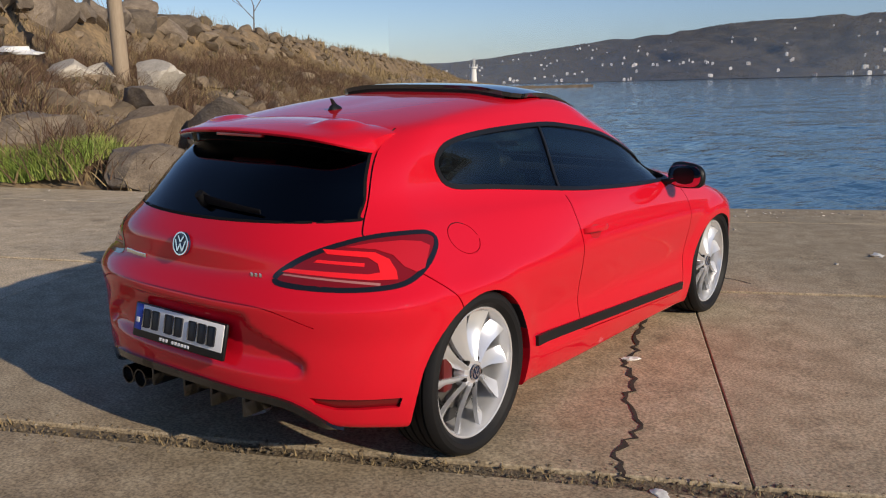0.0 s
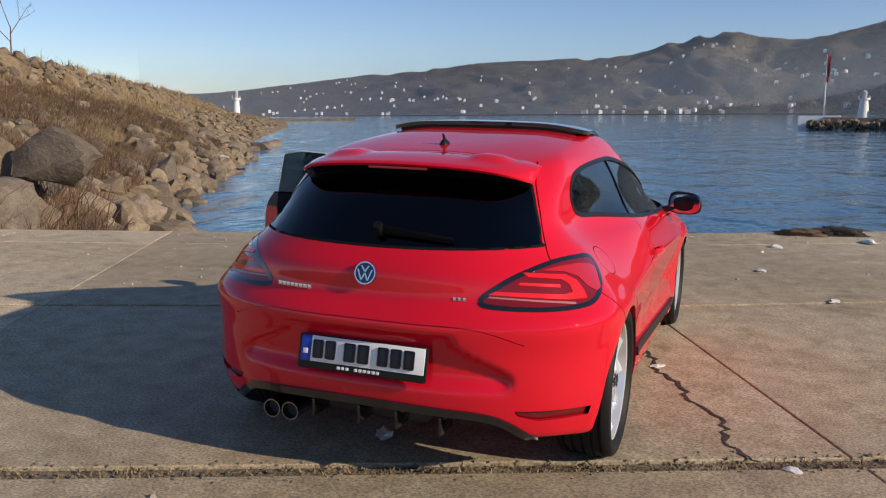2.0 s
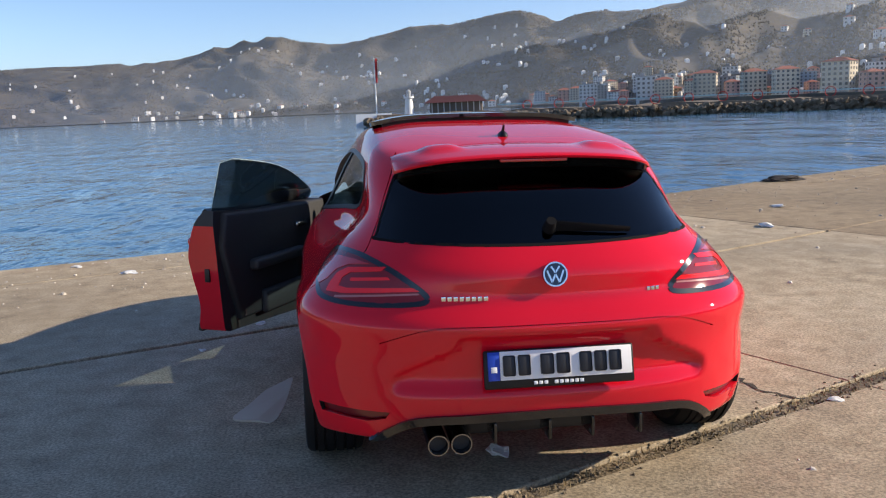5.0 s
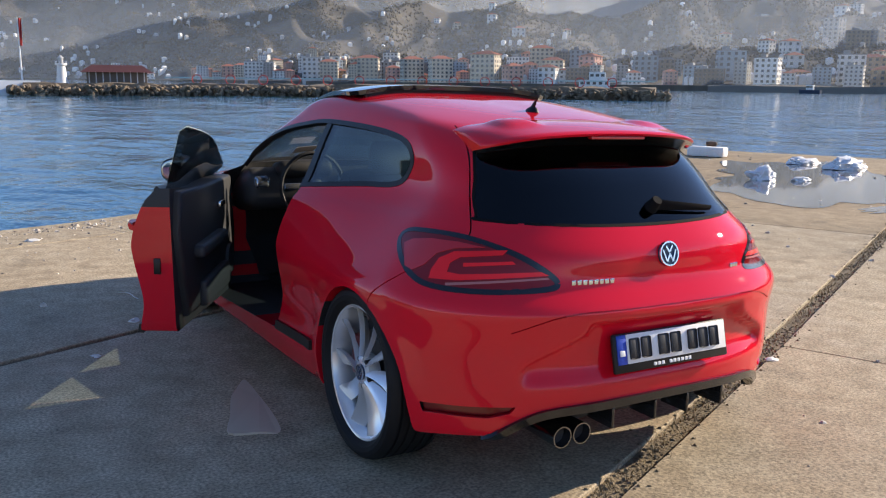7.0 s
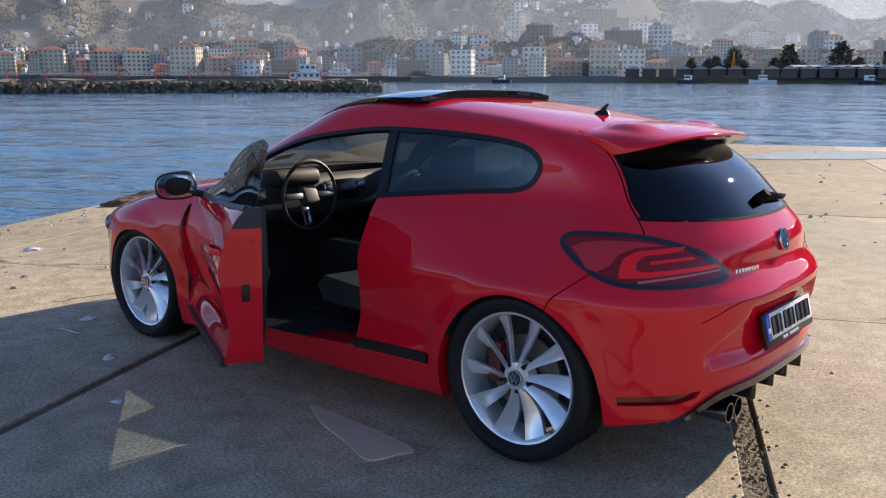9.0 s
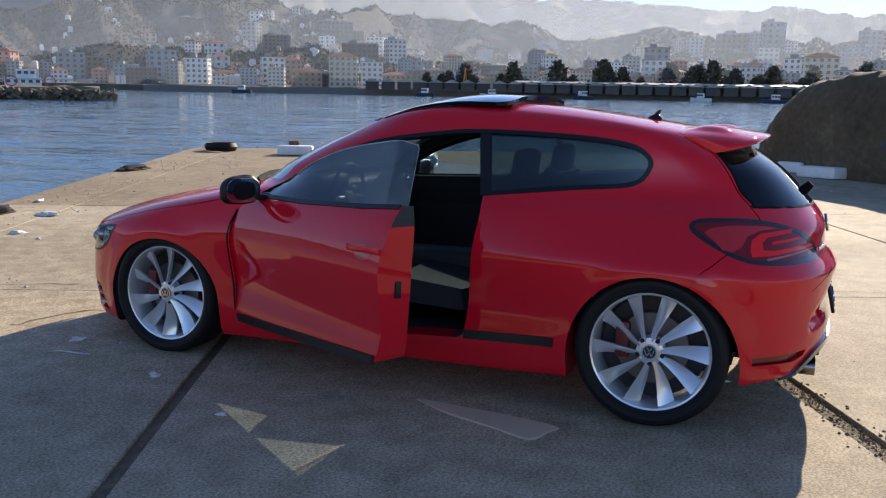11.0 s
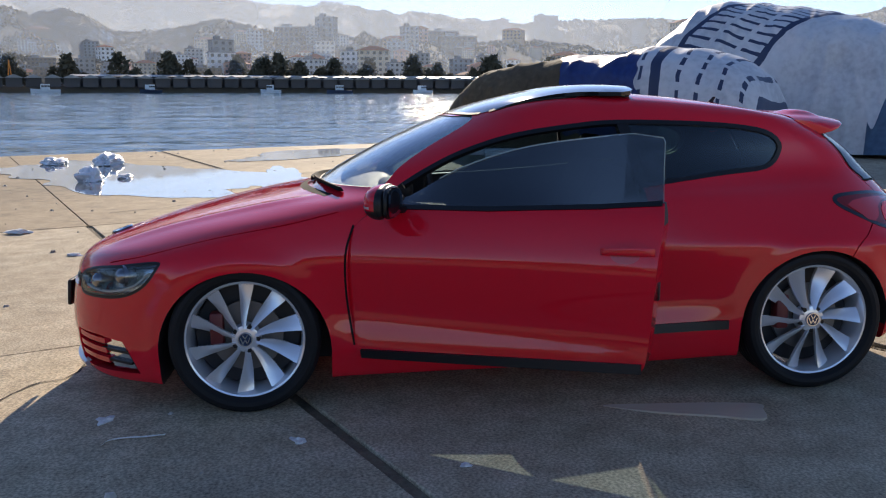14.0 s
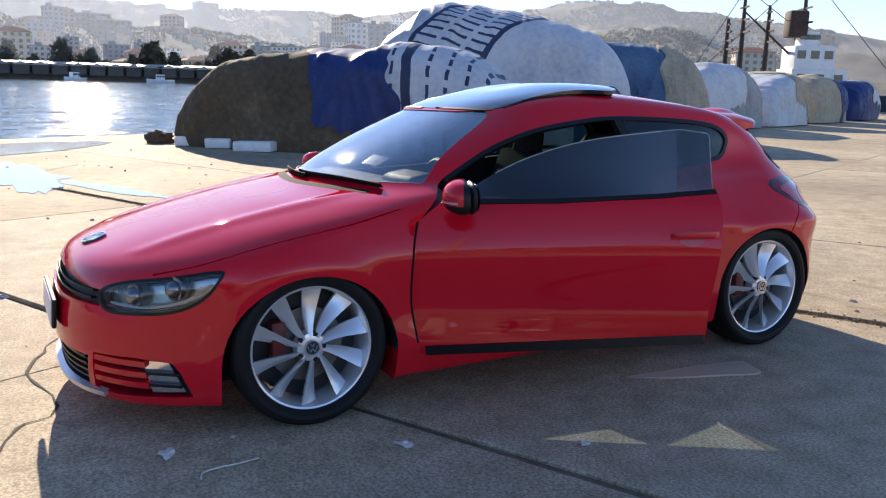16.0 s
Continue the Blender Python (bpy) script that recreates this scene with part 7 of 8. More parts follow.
def lighthouse(at, h, r, label, dark=False):
    thing = root("lighthouse", label, "lighthouse", at=at)
    for name, prof, material in (("tower", [(0, r * 1.05), (h * 0.12, r * 0.9), (h * 0.62, r * 0.68), (h * 0.64, r * 1.0), (h * 0.70, r * 1.0), (h * 0.70, r * 0.5)], M_WHITEWALL),
                                 ("lantern", [(h * 0.70, r * 0.45), (h * 0.86, r * 0.45), (h * 0.90, r * 0.55), (h * 1.0, 0.02)], M_GREYWALL)):
        bm = bmesh.new()
        rows = [[bm.verts.new((rr * math.cos(a * math.pi / 12), rr * math.sin(a * math.pi / 12), z)) for z, rr in prof] for a in range(24)]
        for a, b in zip(rows, rows[1:] + rows[:1]):
            for j in range(len(prof) - 1):
                bm.faces.new((a[j], a[j + 1], b[j + 1], b[j]))
        part(name, bm, material, thing, smooth=40)
    for k in range(10):
        bm = bmesh.new()
        bmesh.ops.create_cube(bm, size=1, matrix=Matrix.Translation((r * 0.96 * math.cos(k * 0.628), r * 0.96 * math.sin(k * 0.628), h * 0.74)) @ Matrix.Diagonal((0.06, 0.06, h * 0.09, 1)))
        part("rail_post", bm, M_WHITEWALL, thing)
    return thing


lighthouse((-146, 212, -0.8), 8.2, 1.25, "small white lighthouse at the breakwater's end")

# ---- hills behind the harbour ----
EYE_AT = Vector((-2.5, -2.0, 0))
SKYLINE = [(-90, 1.2), (-75, 1.6), (-60, 2.6), (-50, 3.9), (-43, 5.0), (-38, 5.4), (-25, 4.4), (-14, 4.2), (-6, 4.6), (4, 5.4), (11.5, 5.8), (20, 7.0), (30, 8.2), (45, 8.6), (60, 6.26), (63.2, 6.57), (65.6, 6.26), (67.8, 6.46), (70, 5.85), (73.9, 5.54), (76.3, 5.99), (80.3, 5.43), (83.1, 5.35), (85.5, 4.81), (89.9, 4.57), (93.2, 5.11), (96.6, 4.30), (102.3, 3.56), (106, 3.46), (109.8, 3.17), (114.4, 2.79), (118.6, 2.21), (122, 1.85), (124, 1.61), (126.5, 1.43), (131, 1.45), (145, 1.39)]
COAST = [(-90, 280), (-40, 290), (-20, 300), (17, 300), (32, 315), (45, 335), (60, 420), (68, 520), (74, 720), (82, 1150), (95, 1700), (115, 2300), (145, 2600)]


def hill_point(az, s):
    """s: 0 at the shore, 1 on the skyline."""
    r0 = smooth_lerp(COAST, az)
    r1 = r0 * 1.55 + 630
    r = r0 + (r1 - r0) * s
    a = radians(az)
    p = Vector((math.cos(a) * r, math.sin(a) * r, 0))
    e = smooth_lerp(SKYLINE, az)
    n1 = noise.noise(Vector((az * 0.11, s * 2.2, 1.3)))
    n2 = noise.noise(Vector((az * 0.33, s * 5.0, 4.1)))
    n3 = noise.noise(Vector((az * 1.1, s * 13.0, 7.7)))
    n4 = 0.5 - 1.6 * abs(noise.noise(Vector((az * 0.16 + s * 1.3, s * 2.4, 12.3))))
    n5 = 0.5 - 1.6 * abs(noise.noise(Vector((az * 0.55 - s * 2.0, s * 6.0, 21.3))))
    k = min(1.0, max(0, s - 0.05) ** 0.85 + (0.14 * n1 + 0.05 * n2 + 0.02 * n3 + 0.25 * n4 + 0.13 * n5) * min(1, s * 2.5) * (1 - 0.45 * s))
    z = r * math.tan(radians(max(0.0, e * k))) + 1.2
    return Vector((p.x + EYE_AT.x, p.y + EYE_AT.y, z - 0.6))


bm = bmesh.new()
rows = []
azs = [-90 + 0.35 * k for k in range(672)]
for az in azs:
    row = [bm.verts.new(hill_point(az, 0) * 1.0 - Vector((0, 0, 5)))]
    row += [bm.verts.new(hill_point(az, (j / 40) ** 1.25)) for j in range(41)]
    last = hill_point(az, 1.0)
    row.append(bm.verts.new((last.x * 1.5, last.y * 1.5, -10)))
    rows.append(row)
for a, b in zip(rows, rows[1:]):
    for j in range(len(a) - 1):
        bm.faces.new((a[j], b[j], b[j + 1], a[j + 1]))
bmesh.ops.recalc_face_normals(bm, faces=bm.faces)
shore(tagged(part("hills", bm, M_HILL, smooth=60), "brown wooded winter hills round the bay", "hills", kind="structure"))


# woods: small crowns over the slopes, too many to count
def wood_cards(count, az0, az1, s0, s1, size, seed, name, label):
    rr = random.Random(seed)
    verts, faces = [], []
    for _ in range(count):
        az, s = rr.uniform(az0, az1), rr.uniform(s0, s1)
        if noise.noise(Vector((az * 0.3, s * 7, 2.2))) < -0.32:
            continue
        p = hill_point(az, s)
        h = size * rr.uniform(0.5, 1.3) * (p.xy.length / 500) ** 0.5
        i = len(verts)
        n = 5
        for k in range(n):
            an = k * 2 * math.pi / n + rr.random()
            verts.append((p.x + math.cos(an) * h * 0.55, p.y + math.sin(an) * h * 0.55, p.z + h * rr.uniform(0.15, 0.5)))
        verts.append((p.x + rr.gauss(0, h * 0.1), p.y, p.z + h))
        verts.append((p.x, p.y, p.z - 1))
        for k in range(n):
            faces.append((i + k, i + (k + 1) % n, i + n))
            faces.append((i + (k + 1) % n, i + k, i + n + 1))
    me = bpy.data.meshes.new(name)
    me.from_pydata(verts, [], faces)
    me.materials.append(M_WOODS)
    shore(tagged(new(name, me), label, "woods", kind="stuff"))


wood_cards(110000, -52, 126, 0.06, 0.99, 1.5, 5, "far_woods", "bare brown and dark green woods on the hills")


# ---- houses ----
def house_kind(w, d, h, floors, roof, wall_m, roof_m, label, balcony=True):
    thing = root("building", label, "building", "buildings of the town")
    bm = bmesh.new()
    bmesh.ops.create_cube(bm, size=1, matrix=Matrix.Translation((0, 0, h / 2 - 3)) @ Matrix.Diagonal((w, d, h + 6, 1)))
    part("wall", bm, wall_m, thing)
    bm = bmesh.new()
    if roof == "hip":
        o = 0.7
        lo = [bm.verts.new((x * (w / 2 + o), y * (d / 2 + o), h)) for x, y in ((-1, -1), (1, -1), (1, 1), (-1, 1))]
        k = max(0.0, w / 2 - d / 2)
        hi = [bm.verts.new((-k - 0.01, 0, h + d * 0.22)), bm.verts.new((k + 0.01, 0, h + d * 0.22))]
        bm.faces.new((lo[0], lo[1], hi[1], hi[0]))
        bm.faces.new((lo[2], lo[3], hi[0], hi[1]))
        bm.faces.new((lo[1], lo[2], hi[1]))
        bm.faces.new((lo[3], lo[0], hi[0]))
        bm.faces.new(lo[::-1])
    else:
        bmesh.ops.create_cube(bm, size=1, matrix=Matrix.Translation((0, 0, h + 0.25)) @ Matrix.Diagonal((w + 0.5, d + 0.5, 0.5, 1)))
        bmesh.ops.create_cube(bm, size=1, matrix=Matrix.Translation((w * 0.2, 0, h + 1.4)) @ Matrix.Diagonal((w * 0.25, d * 0.4, 2.2, 1)))
    bmesh.ops.recalc_face_normals(bm, faces=bm.faces)
    part("roof", bm, roof_m, thing)
    bm = bmesh.new()
    fh = h / floors
    cols = max(2, int(w / 3.2))
    for f in range(floors):
        for c in range(cols):
            x = -w / 2 + (c + 0.5) * w / cols
            for sgn in (1, -1):
                bmesh.ops.create_cube(bm, size=1, matrix=Matrix.Translation((x, sgn * (d / 2), f * fh + fh * 0.55)) @ Matrix.Diagonal((1.5, 0.16, 1.5, 1)))
        for c in range(max(2, int(d / 3.6))):
            y = -d / 2 + (c + 0.5) * d / max(2, int(d / 3.6))
            for sgn in (1, -1):
                bmesh.ops.create_cube(bm, size=1, matrix=Matrix.Translation((sgn * (w / 2), y, f * fh + fh * 0.55)) @ Matrix.Diagonal((0.16, 1.3, 1.5, 1)))
    ob = part("glazing", bm, M_PANE, thing, "rows of dark windows")
    ob["kind"] = "stuff"
    if balcony:
        for f in range(1, floors):
            bm = bmesh.new()
            bmesh.ops.create_cube(bm, size=1, matrix=Matrix.Translation((-w * 0.2, -d / 2 - 0.6, f * fh + 0.55)) @ Matrix.Diagonal((w * 0.32, 1.2, 1.1, 1)))
            part("balcony", bm, wall_m, thing)
    return thing


KINDS = [house_kind(13, 11, 15, 5, "flat", M_W_WHITE, M_R_GREY, "white five-storey apartment block on the waterfront"),
         house_kind(16, 11, 17, 6, "hip", M_W_CREAM, M_R_RED, "cream apartment block with a red tiled roof"),
         house_kind(12, 10, 12, 4, "hip", M_W_PINK, M_R_RED, "pink apartment house with a red tiled roof"),
         house_kind(11, 10, 18, 6, "flat", M_W_GREY, M_R_GREY, "grey concrete apartment tower in the town"),
         house_kind(18, 10, 9, 3, "hip", M_W_TAN, M_R_RED, "long tan house with a red tiled roof"),
         house_kind(10, 9, 9, 3, "hip", M_W_WHITE, M_R_RED, "small white town house with a red roof"),
         house_kind(14, 12, 14, 5, "flat", M_W_BLUE, M_R_GREY, "pale blue-grey apartment block in the town"),
         house_kind(24, 11, 13, 4, "flat", M_W_BROWN, M_R_GREY, "long brown apartment block in the town")]
SMALL = [house_kind(9, 8, 6.5, 2, "hip", M_W_WHITE, M_R_RED, "small white house on the hillside", False),
         house_kind(12, 9, 9, 3, "flat", M_W_WHITE, M_R_GREY, "white flat-roofed house on the hillside", False),
         house_kind(8, 8, 6, 2, "hip", M_W_CREAM, M_R_RED, "small cream house on the hillside", False)]
rng = random.Random(77)
spots = []


def stand(kinds, az, s, scale=1.0, turn=None):
    p = hill_point(az, s)
    for q, d in spots:
        if (q - p).length < d:
            return
    src_ = kinds[rng.randrange(len(kinds))]
    spots.append((p, 6.5 + p.xy.length * 0.0045))
    ob = copy_thing(src_, SHORE @ Matrix.Translation(p) @ Matrix.Rotation(radians(az + 90) + (rng.gauss(0, 0.25) if turn is None else turn), 4, "Z") @ Matrix.Scale(scale, 4))
    ob["group"] = "hillside houses" if kinds is SMALL else "buildings of the town"


for k in range(105):
    stand(KINDS, -46 + 120 * k / 105 + rng.uniform(-0.4, 0.4), 0.030 + rng.uniform(0, 0.012), rng.uniform(0.42, 0.68))
for k in range(170):
    az = rng.uniform(-40, 72)
    reach = 0.42 if az < 20 else 0.26 if az < 45 else 0.12
    stand(KINDS, az, 0.05 + reach * rng.random() ** 1.4, rng.uniform(0.42, 0.8))
for k in range(26):
    stand(KINDS, rng.uniform(-30, 6), rng.uniform(0.25, 0.8), rng.uniform(0.9, 1.2))
for k in range(24):
    stand(SMALL, rng.uniform(60, 110), 0.02 + 0.12 * rng.random() ** 1.3, rng.uniform(0.7, 1.1))
for k in range(22):
    stand(SMALL, rng.uniform(14, 60), 0.10 + 0.6 * rng.random() ** 1.2, rng.uniform(0.55, 0.9))
for k in range(44):
    stand(KINDS[:3] + KINDS[5:6], rng.uniform(52, 76), 0.015 + 0.05 * rng.random(), rng.uniform(0.65, 1.0))
for az, s_ in ((-45.4, 0.03), (-47.2, 0.035), (-43.6, 0.04)):
    stand(KINDS[1:3], az, s_, 0.8, 0.2)
# the rest of the hillside houses, a few pale specks each
verts, faces = [], []
for k in range(620):
    az = rng.uniform(24, 130)
    s_ = 0.03 + (0.40 + 0.45 * ease(55, 85, az)) * rng.random() ** 1.4
    if noise.noise(Vector((az * 0.25, s_ * 4, 9.0))) < -0.08:
        continue
    p = hill_point(az, s_)
    k_ = 0.34 + 0.5 * ease(55, 95, az)
    w, d, h = k_ * rng.uniform(5, 10), k_ * rng.uniform(5, 8), k_ * rng.uniform(5, 9.5)
    m = Matrix.Translation(p) @ Matrix.Rotation(radians(az + 90) + rng.gauss(0, 0.3), 4, "Z")
    i = len(verts)
    for z in (-3, h):
        verts += [tuple(m @ Vector((x * w / 2, y * d / 2, z))) for x, y in ((-1, -1), (1, -1), (1, 1), (-1, 1))]
    verts += [tuple(m @ Vector((x * w / 4, 0, h + 2 * k_))) for x in (-1, 1)]
    faces += [(i, i + 1, i + 5, i + 4), (i + 1, i + 2, i + 6, i + 5), (i + 2, i + 3, i + 7, i + 6), (i + 3, i, i + 4, i + 7),
              (i + 4, i + 5, i + 9, i + 8), (i + 6, i + 7, i + 8, i + 9), (i + 5, i + 6, i + 9), (i + 7, i + 4, i + 8)]
me = bpy.data.meshes.new("far_houses")
me.from_pydata(verts, [], faces)
me.materials.append(M_W_FAR)
shore(tagged(new("far_houses", me), "scattered pale houses high on the hillsides", "houses", kind="stuff"))
for src_ in KINDS + SMALL:
    for o in (*src_.children_recursive, src_):
        bpy.data.objects.remove(o)


# ---- waterfront: far quay wall, roofed stalls, mole with lighthouse, boats ----
def polar(r, az, z=0.0):
    a = radians(az)
    return Vector((EYE_AT.x + r * math.cos(a), EYE_AT.y + r * math.sin(a), z))


def strip_wall(pts, width, z0, z1, material, name, label, jitter=0.0, seed=1):
    rr = random.Random(seed)
    bm = bmesh.new()
    rows = []
    for i, p in enumerate(pts):
        d = (pts[min(i + 1, len(pts) - 1)] - pts[max(i - 1, 0)]).normalized()
        s = Vector((-d.y, d.x, 0)) * width / 2
        j = lambda: rr.uniform(-jitter, jitter)
        rows.append([bm.verts.new((p.x - s.x * 1.5 + j(), p.y - s.y * 1.5 + j(), z0)), bm.verts.new((p.x - s.x + j(), p.y - s.y + j(), z1 + j() * 0.5)),
                     bm.verts.new((p.x + s.x + j(), p.y + s.y + j(), z1 + j() * 0.5)), bm.verts.new((p.x + s.x * 1.5 + j(), p.y + s.y * 1.5 + j(), z0))])
    for a, b in zip(rows, rows[1:]):
        for k in range(3):
            bm.faces.new((a[k], b[k], b[k + 1], a[k + 1]))
    bm.faces.new(rows[0])
    bm.faces.new(rows[-1])
    bmesh.ops.recalc_face_normals(bm, faces=bm.faces)
    return shore(tagged(part(name, bm, material), label, "wall", kind="structure"))


strip_wall([polar(296, az) for az in range(-70, 44, 2)], 8, SEA - 2, 0.7, M_QUAYFAR, "trim", "far grey quay wall of the harbour", 0.3, 2)
mole = [polar(150 - 0.2 * (86 - az), az) for az in range(85, 44, -1)]
strip_wall(mole, 7, SEA - 1.5, 0.6, M_ROCKISLE, "trim", "rubble mole reaching into the bay", 0.5, 3)
strip_wall([polar(420, 124.6 - 0.4 * k) for k in range(22)], 6, SEA - 1.5, -0.1, M_ROCKISLE, "trim", "low rubble spit beyond the lighthouse", 0.5, 8)
rr = random.Random(5)
src = boulder_mesh(90, 2)
src.verts.index_update()
verts, faces = [], []
for k in range(2000):
    az = rr.uniform(44, 86)
    p = polar(150 - 0.2 * (86 - az) - rr.uniform(2.6, 5.6), az, SEA + rr.uniform(0.0, 1.5))
    s = rr.uniform(0.22, 0.55)
    m = Matrix.LocRotScale(p, Euler((rr.random(), rr.random(), rr.random() * 6)), (s * 1.2, s, s * 0.8))
    i = len(verts)
    verts += [tuple(m @ v.co) for v in src.verts]
    faces += [tuple(i + v.index for v in f.verts) for f in src.faces]
src.free()
me = bpy.data.meshes.new("mole_stones")
me.from_pydata(verts, [], faces)
me.materials.append(M_ROCKISLE)
shore(tagged(new("mole_stones", me), "loose stones along the mole", "stones", kind="stuff"))
p = polar(150, 83.0, 0.6)
shore(lighthouse(p, 4.4, 0.9, "squat white lighthouse on the mole"))
p = polar(150, 85.2, 0.6)
flag = root("flagpole", "white flagpole with a hanging red flag", "flagpole", at=p)
bm = bmesh.new()
bmesh.ops.create_cone(bm, cap_ends=True, segments=10, radius1=0.14, radius2=0.07, depth=10, matrix=pose(0, 0, 5))
part("mast", bm, M_WHITEWALL, flag, smooth=40)
bm = bmesh.new()
rows = [[bm.verts.new((0.12 + 0.45 * k / 5 * (1 - 0.3 * t), 0.12 * math.sin(k * 1.9 + t * 3), 9.9 - 4.2 * t)) for k in range(6)] for t in (0, 0.2, 0.4, 0.6, 0.8, 1.0)]
for a, b in zip(rows, rows[1:]):
    for k in range(5):
        bm.faces.new((a[k], a[k + 1], b[k + 1], b[k]))
part("cloth", bm, M_FLAG, flag, "limp red flag", smooth=60)
shore(flag)
strip_wall([polar(148.5, az) for az in (86.6, 86.0, 85.4, 84.8, 84.2)], 3.0, SEA, 0.95, M_WHITEWALL, "trim", "low white quay wall round the flagpole", 0.0, 6)
p = polar(153, 79.8, 0.6)
cafe = root("pavilion", "low pavilion with a dark red roof on the mole", "pavilion", at=p)
cafe.rotation_euler = (0, 0, radians(-12))
cafe.scale = (0.85, 0.85, 0.74)
bm = bmesh.new()
bmesh.ops.create_cube(bm, size=1, matrix=Matrix.Translation((0, 0, 1.2)) @ Matrix.Diagonal((11, 6, 2.4, 1)))
part("wall", bm, M_W_BROWN, cafe)
for k in range(9):
    bm = bmesh.new()
    bmesh.ops.create_cube(bm, size=1, matrix=Matrix.Translation((-5 + 1.25 * k, -3.2, 1.2)) @ Matrix.Diagonal((0.2, 0.2, 2.4, 1)))
    part("post", bm, M_W_WHITE, cafe)
bm = bmesh.new()
lo = [bm.verts.new((x * 6.6, y * 4.4, 2.4)) for x, y in ((-1, -1), (1, -1), (1, 1), (-1, 1))]
hi = [bm.verts.new((x * 4.6, y * 1.2, 4.0)) for x, y in ((-1, -1), (1, -1), (1, 1), (-1, 1))]
for k in range(4):
    bm.faces.new((lo[k], lo[(k + 1) % 4], hi[(k + 1) % 4], hi[k]))
bm.faces.new(hi)
bm.faces.new(lo[::-1])
part("roof", bm, M_R_DARKRED, cafe)
shore(cafe)
# red frames along the mole's walk
bm = revolve([(0.06, 0.75), (0.0, 0.83), (-0.06, 0.75), (0.0, 0.69), (0.06, 0.75)], 20)
bmesh.ops.remove_doubles(bm, verts=bm.verts, dist=1e-5)
me = bpy.data.meshes.new("red_frame")
bm.to_mesh(me)
bm.free()
me.materials.append(M_FLAG)
for k in range(14):
    az = 75 - 2.1 * k
    ob = tagged(new("rail_ornament", me), "round red iron ornament on the mole railing", "ornament", "red railing ornaments")
    ob.matrix_basis = Matrix.Translation(polar(149 - 0.2 * (86 - az), az, 1.35)) @ Matrix.Rotation(radians(az), 4, "Z")
    shore(ob)
strip_wall([polar(151.5 - 0.2 * (86 - az), az) for az in range(77, 44, -1)], 0.12, 1.5, 1.72, M_TEAL, "trim", "pale railing along the mole", 0.0, 4)

# roofed stalls in a row
stall = root("market_stall", "dark waterfront stall with a pale gable roof", "stall", "waterfront stalls")
bm = bmesh.new()
bmesh.ops.create_cube(bm, size=1, matrix=Matrix.Translation((0, 0, 1.25)) @ Matrix.Diagonal((4.0, 4.0, 2.5, 1)))
part("wall", bm, M_STALL, stall)
bm = bmesh.new()
a = [bm.verts.new(v) for v in ((-2.45, -2.6, 2.5), (0, -2.6, 3.5), (2.45, -2.6, 2.5))]
b = [bm.verts.new(v) for v in ((-2.45, 2.6, 2.5), (0, 2.6, 3.5), (2.45, 2.6, 2.5))]
bm.faces.new((a[0], a[1], b[1], b[0]))
bm.faces.new((a[1], a[2], b[2], b[1]))
bm.faces.new(a)
bm.faces.new(b)
bm.faces.new((a[0], b[0], b[2], a[2]))
bmesh.ops.recalc_face_normals(bm, faces=bm.faces)
part("roof", bm, M_R_STALL, stall)
bm = bmesh.new()
bm.faces.new([bm.verts.new(v) for v in ((-2.3, -2.62, 2.42), (0, -2.62, 3.34), (2.3, -2.62, 2.42))])
part("gable", bm, M_STALL, stall)
for k in range(56):
    az = 27.5 - 1.06 * k
    copy_thing(stall, SHORE @ Matrix.Translation(polar(288, az, 0.3)) @ Matrix.Rotation(radians(az + 90), 4, "Z") @ Matrix.Scale(1.1, 4))
for o in (*stall.children, stall):
    bpy.data.objects.remove(o)
# one long low roof behind the row of stalls
hall = root("market_hall", "long low market hall with a pale metal roof", "market hall")
bm = bmesh.new()
rows = [[bm.verts.new(polar(r_, az, z)) for r_, z in ((292, 0.3), (292, 3.7), (301, 4.4), (301, 0.3))] for az in range(-32, 20, 2)]
for a, b in zip(rows, rows[1:]):
    bm.faces.new((a[1], b[1], b[2], a[2]))
part("roof", bm, M_HALLROOF, hall)
bm = bmesh.new()
rows = [[bm.verts.new(polar(r_, az, z)) for r_, z in ((292.2, 0.3), (292.2, 3.68), (300.8, 4.35), (300.8, 0.3))] for az in range(-32, 20, 2)]
for a, b in zip(rows, rows[1:]):
    bm.faces.new((a[0], b[0], b[1], a[1]))
    bm.faces.new((a[2], b[2], b[3], a[3]))
part("wall", bm, M_STALL, hall)
shore(hall)


def conifer(at, h, seed):
    thing = root("tree", "dark evergreen tree by the waterfront", "tree", "waterfront trees", at=at)
    rr = random.Random(seed)
    bm = bmesh.new()
    bmesh.ops.create_cone(bm, cap_ends=True, segments=7, radius1=0.25, radius2=0.06, depth=h * 0.9, matrix=pose(0, 0, h * 0.45))
    part("trunk", bm, M_SCRUB, thing)
    verts, faces = [], []
    for _ in range(420):
        t = rr.random() ** 0.8
        r = (0.10 + 0.34 * math.sin(min(1, (1 - t) * 1.25) * math.pi * 0.55)) * h * rr.random() ** 0.4 * 0.8
        an = rr.random() * 6.3
        c = Vector((r * math.cos(an), r * math.sin(an), h * (0.12 + 0.88 * t)))
        s = h * rr.uniform(0.03, 0.07)
        i = len(verts)
        for _k in range(4):
            verts.append(tuple(c + Vector((rr.gauss(0, s), rr.gauss(0, s), rr.gauss(0, s)))))
        faces += [(i, i + 1, i + 2), (i + 1, i + 2, i + 3)]
    me = bpy.data.meshes.new("crown")
    me.from_pydata(verts, [], faces)
    me.materials.append(M_LEAF)
    new("crown", me).parent = thing
    return thing


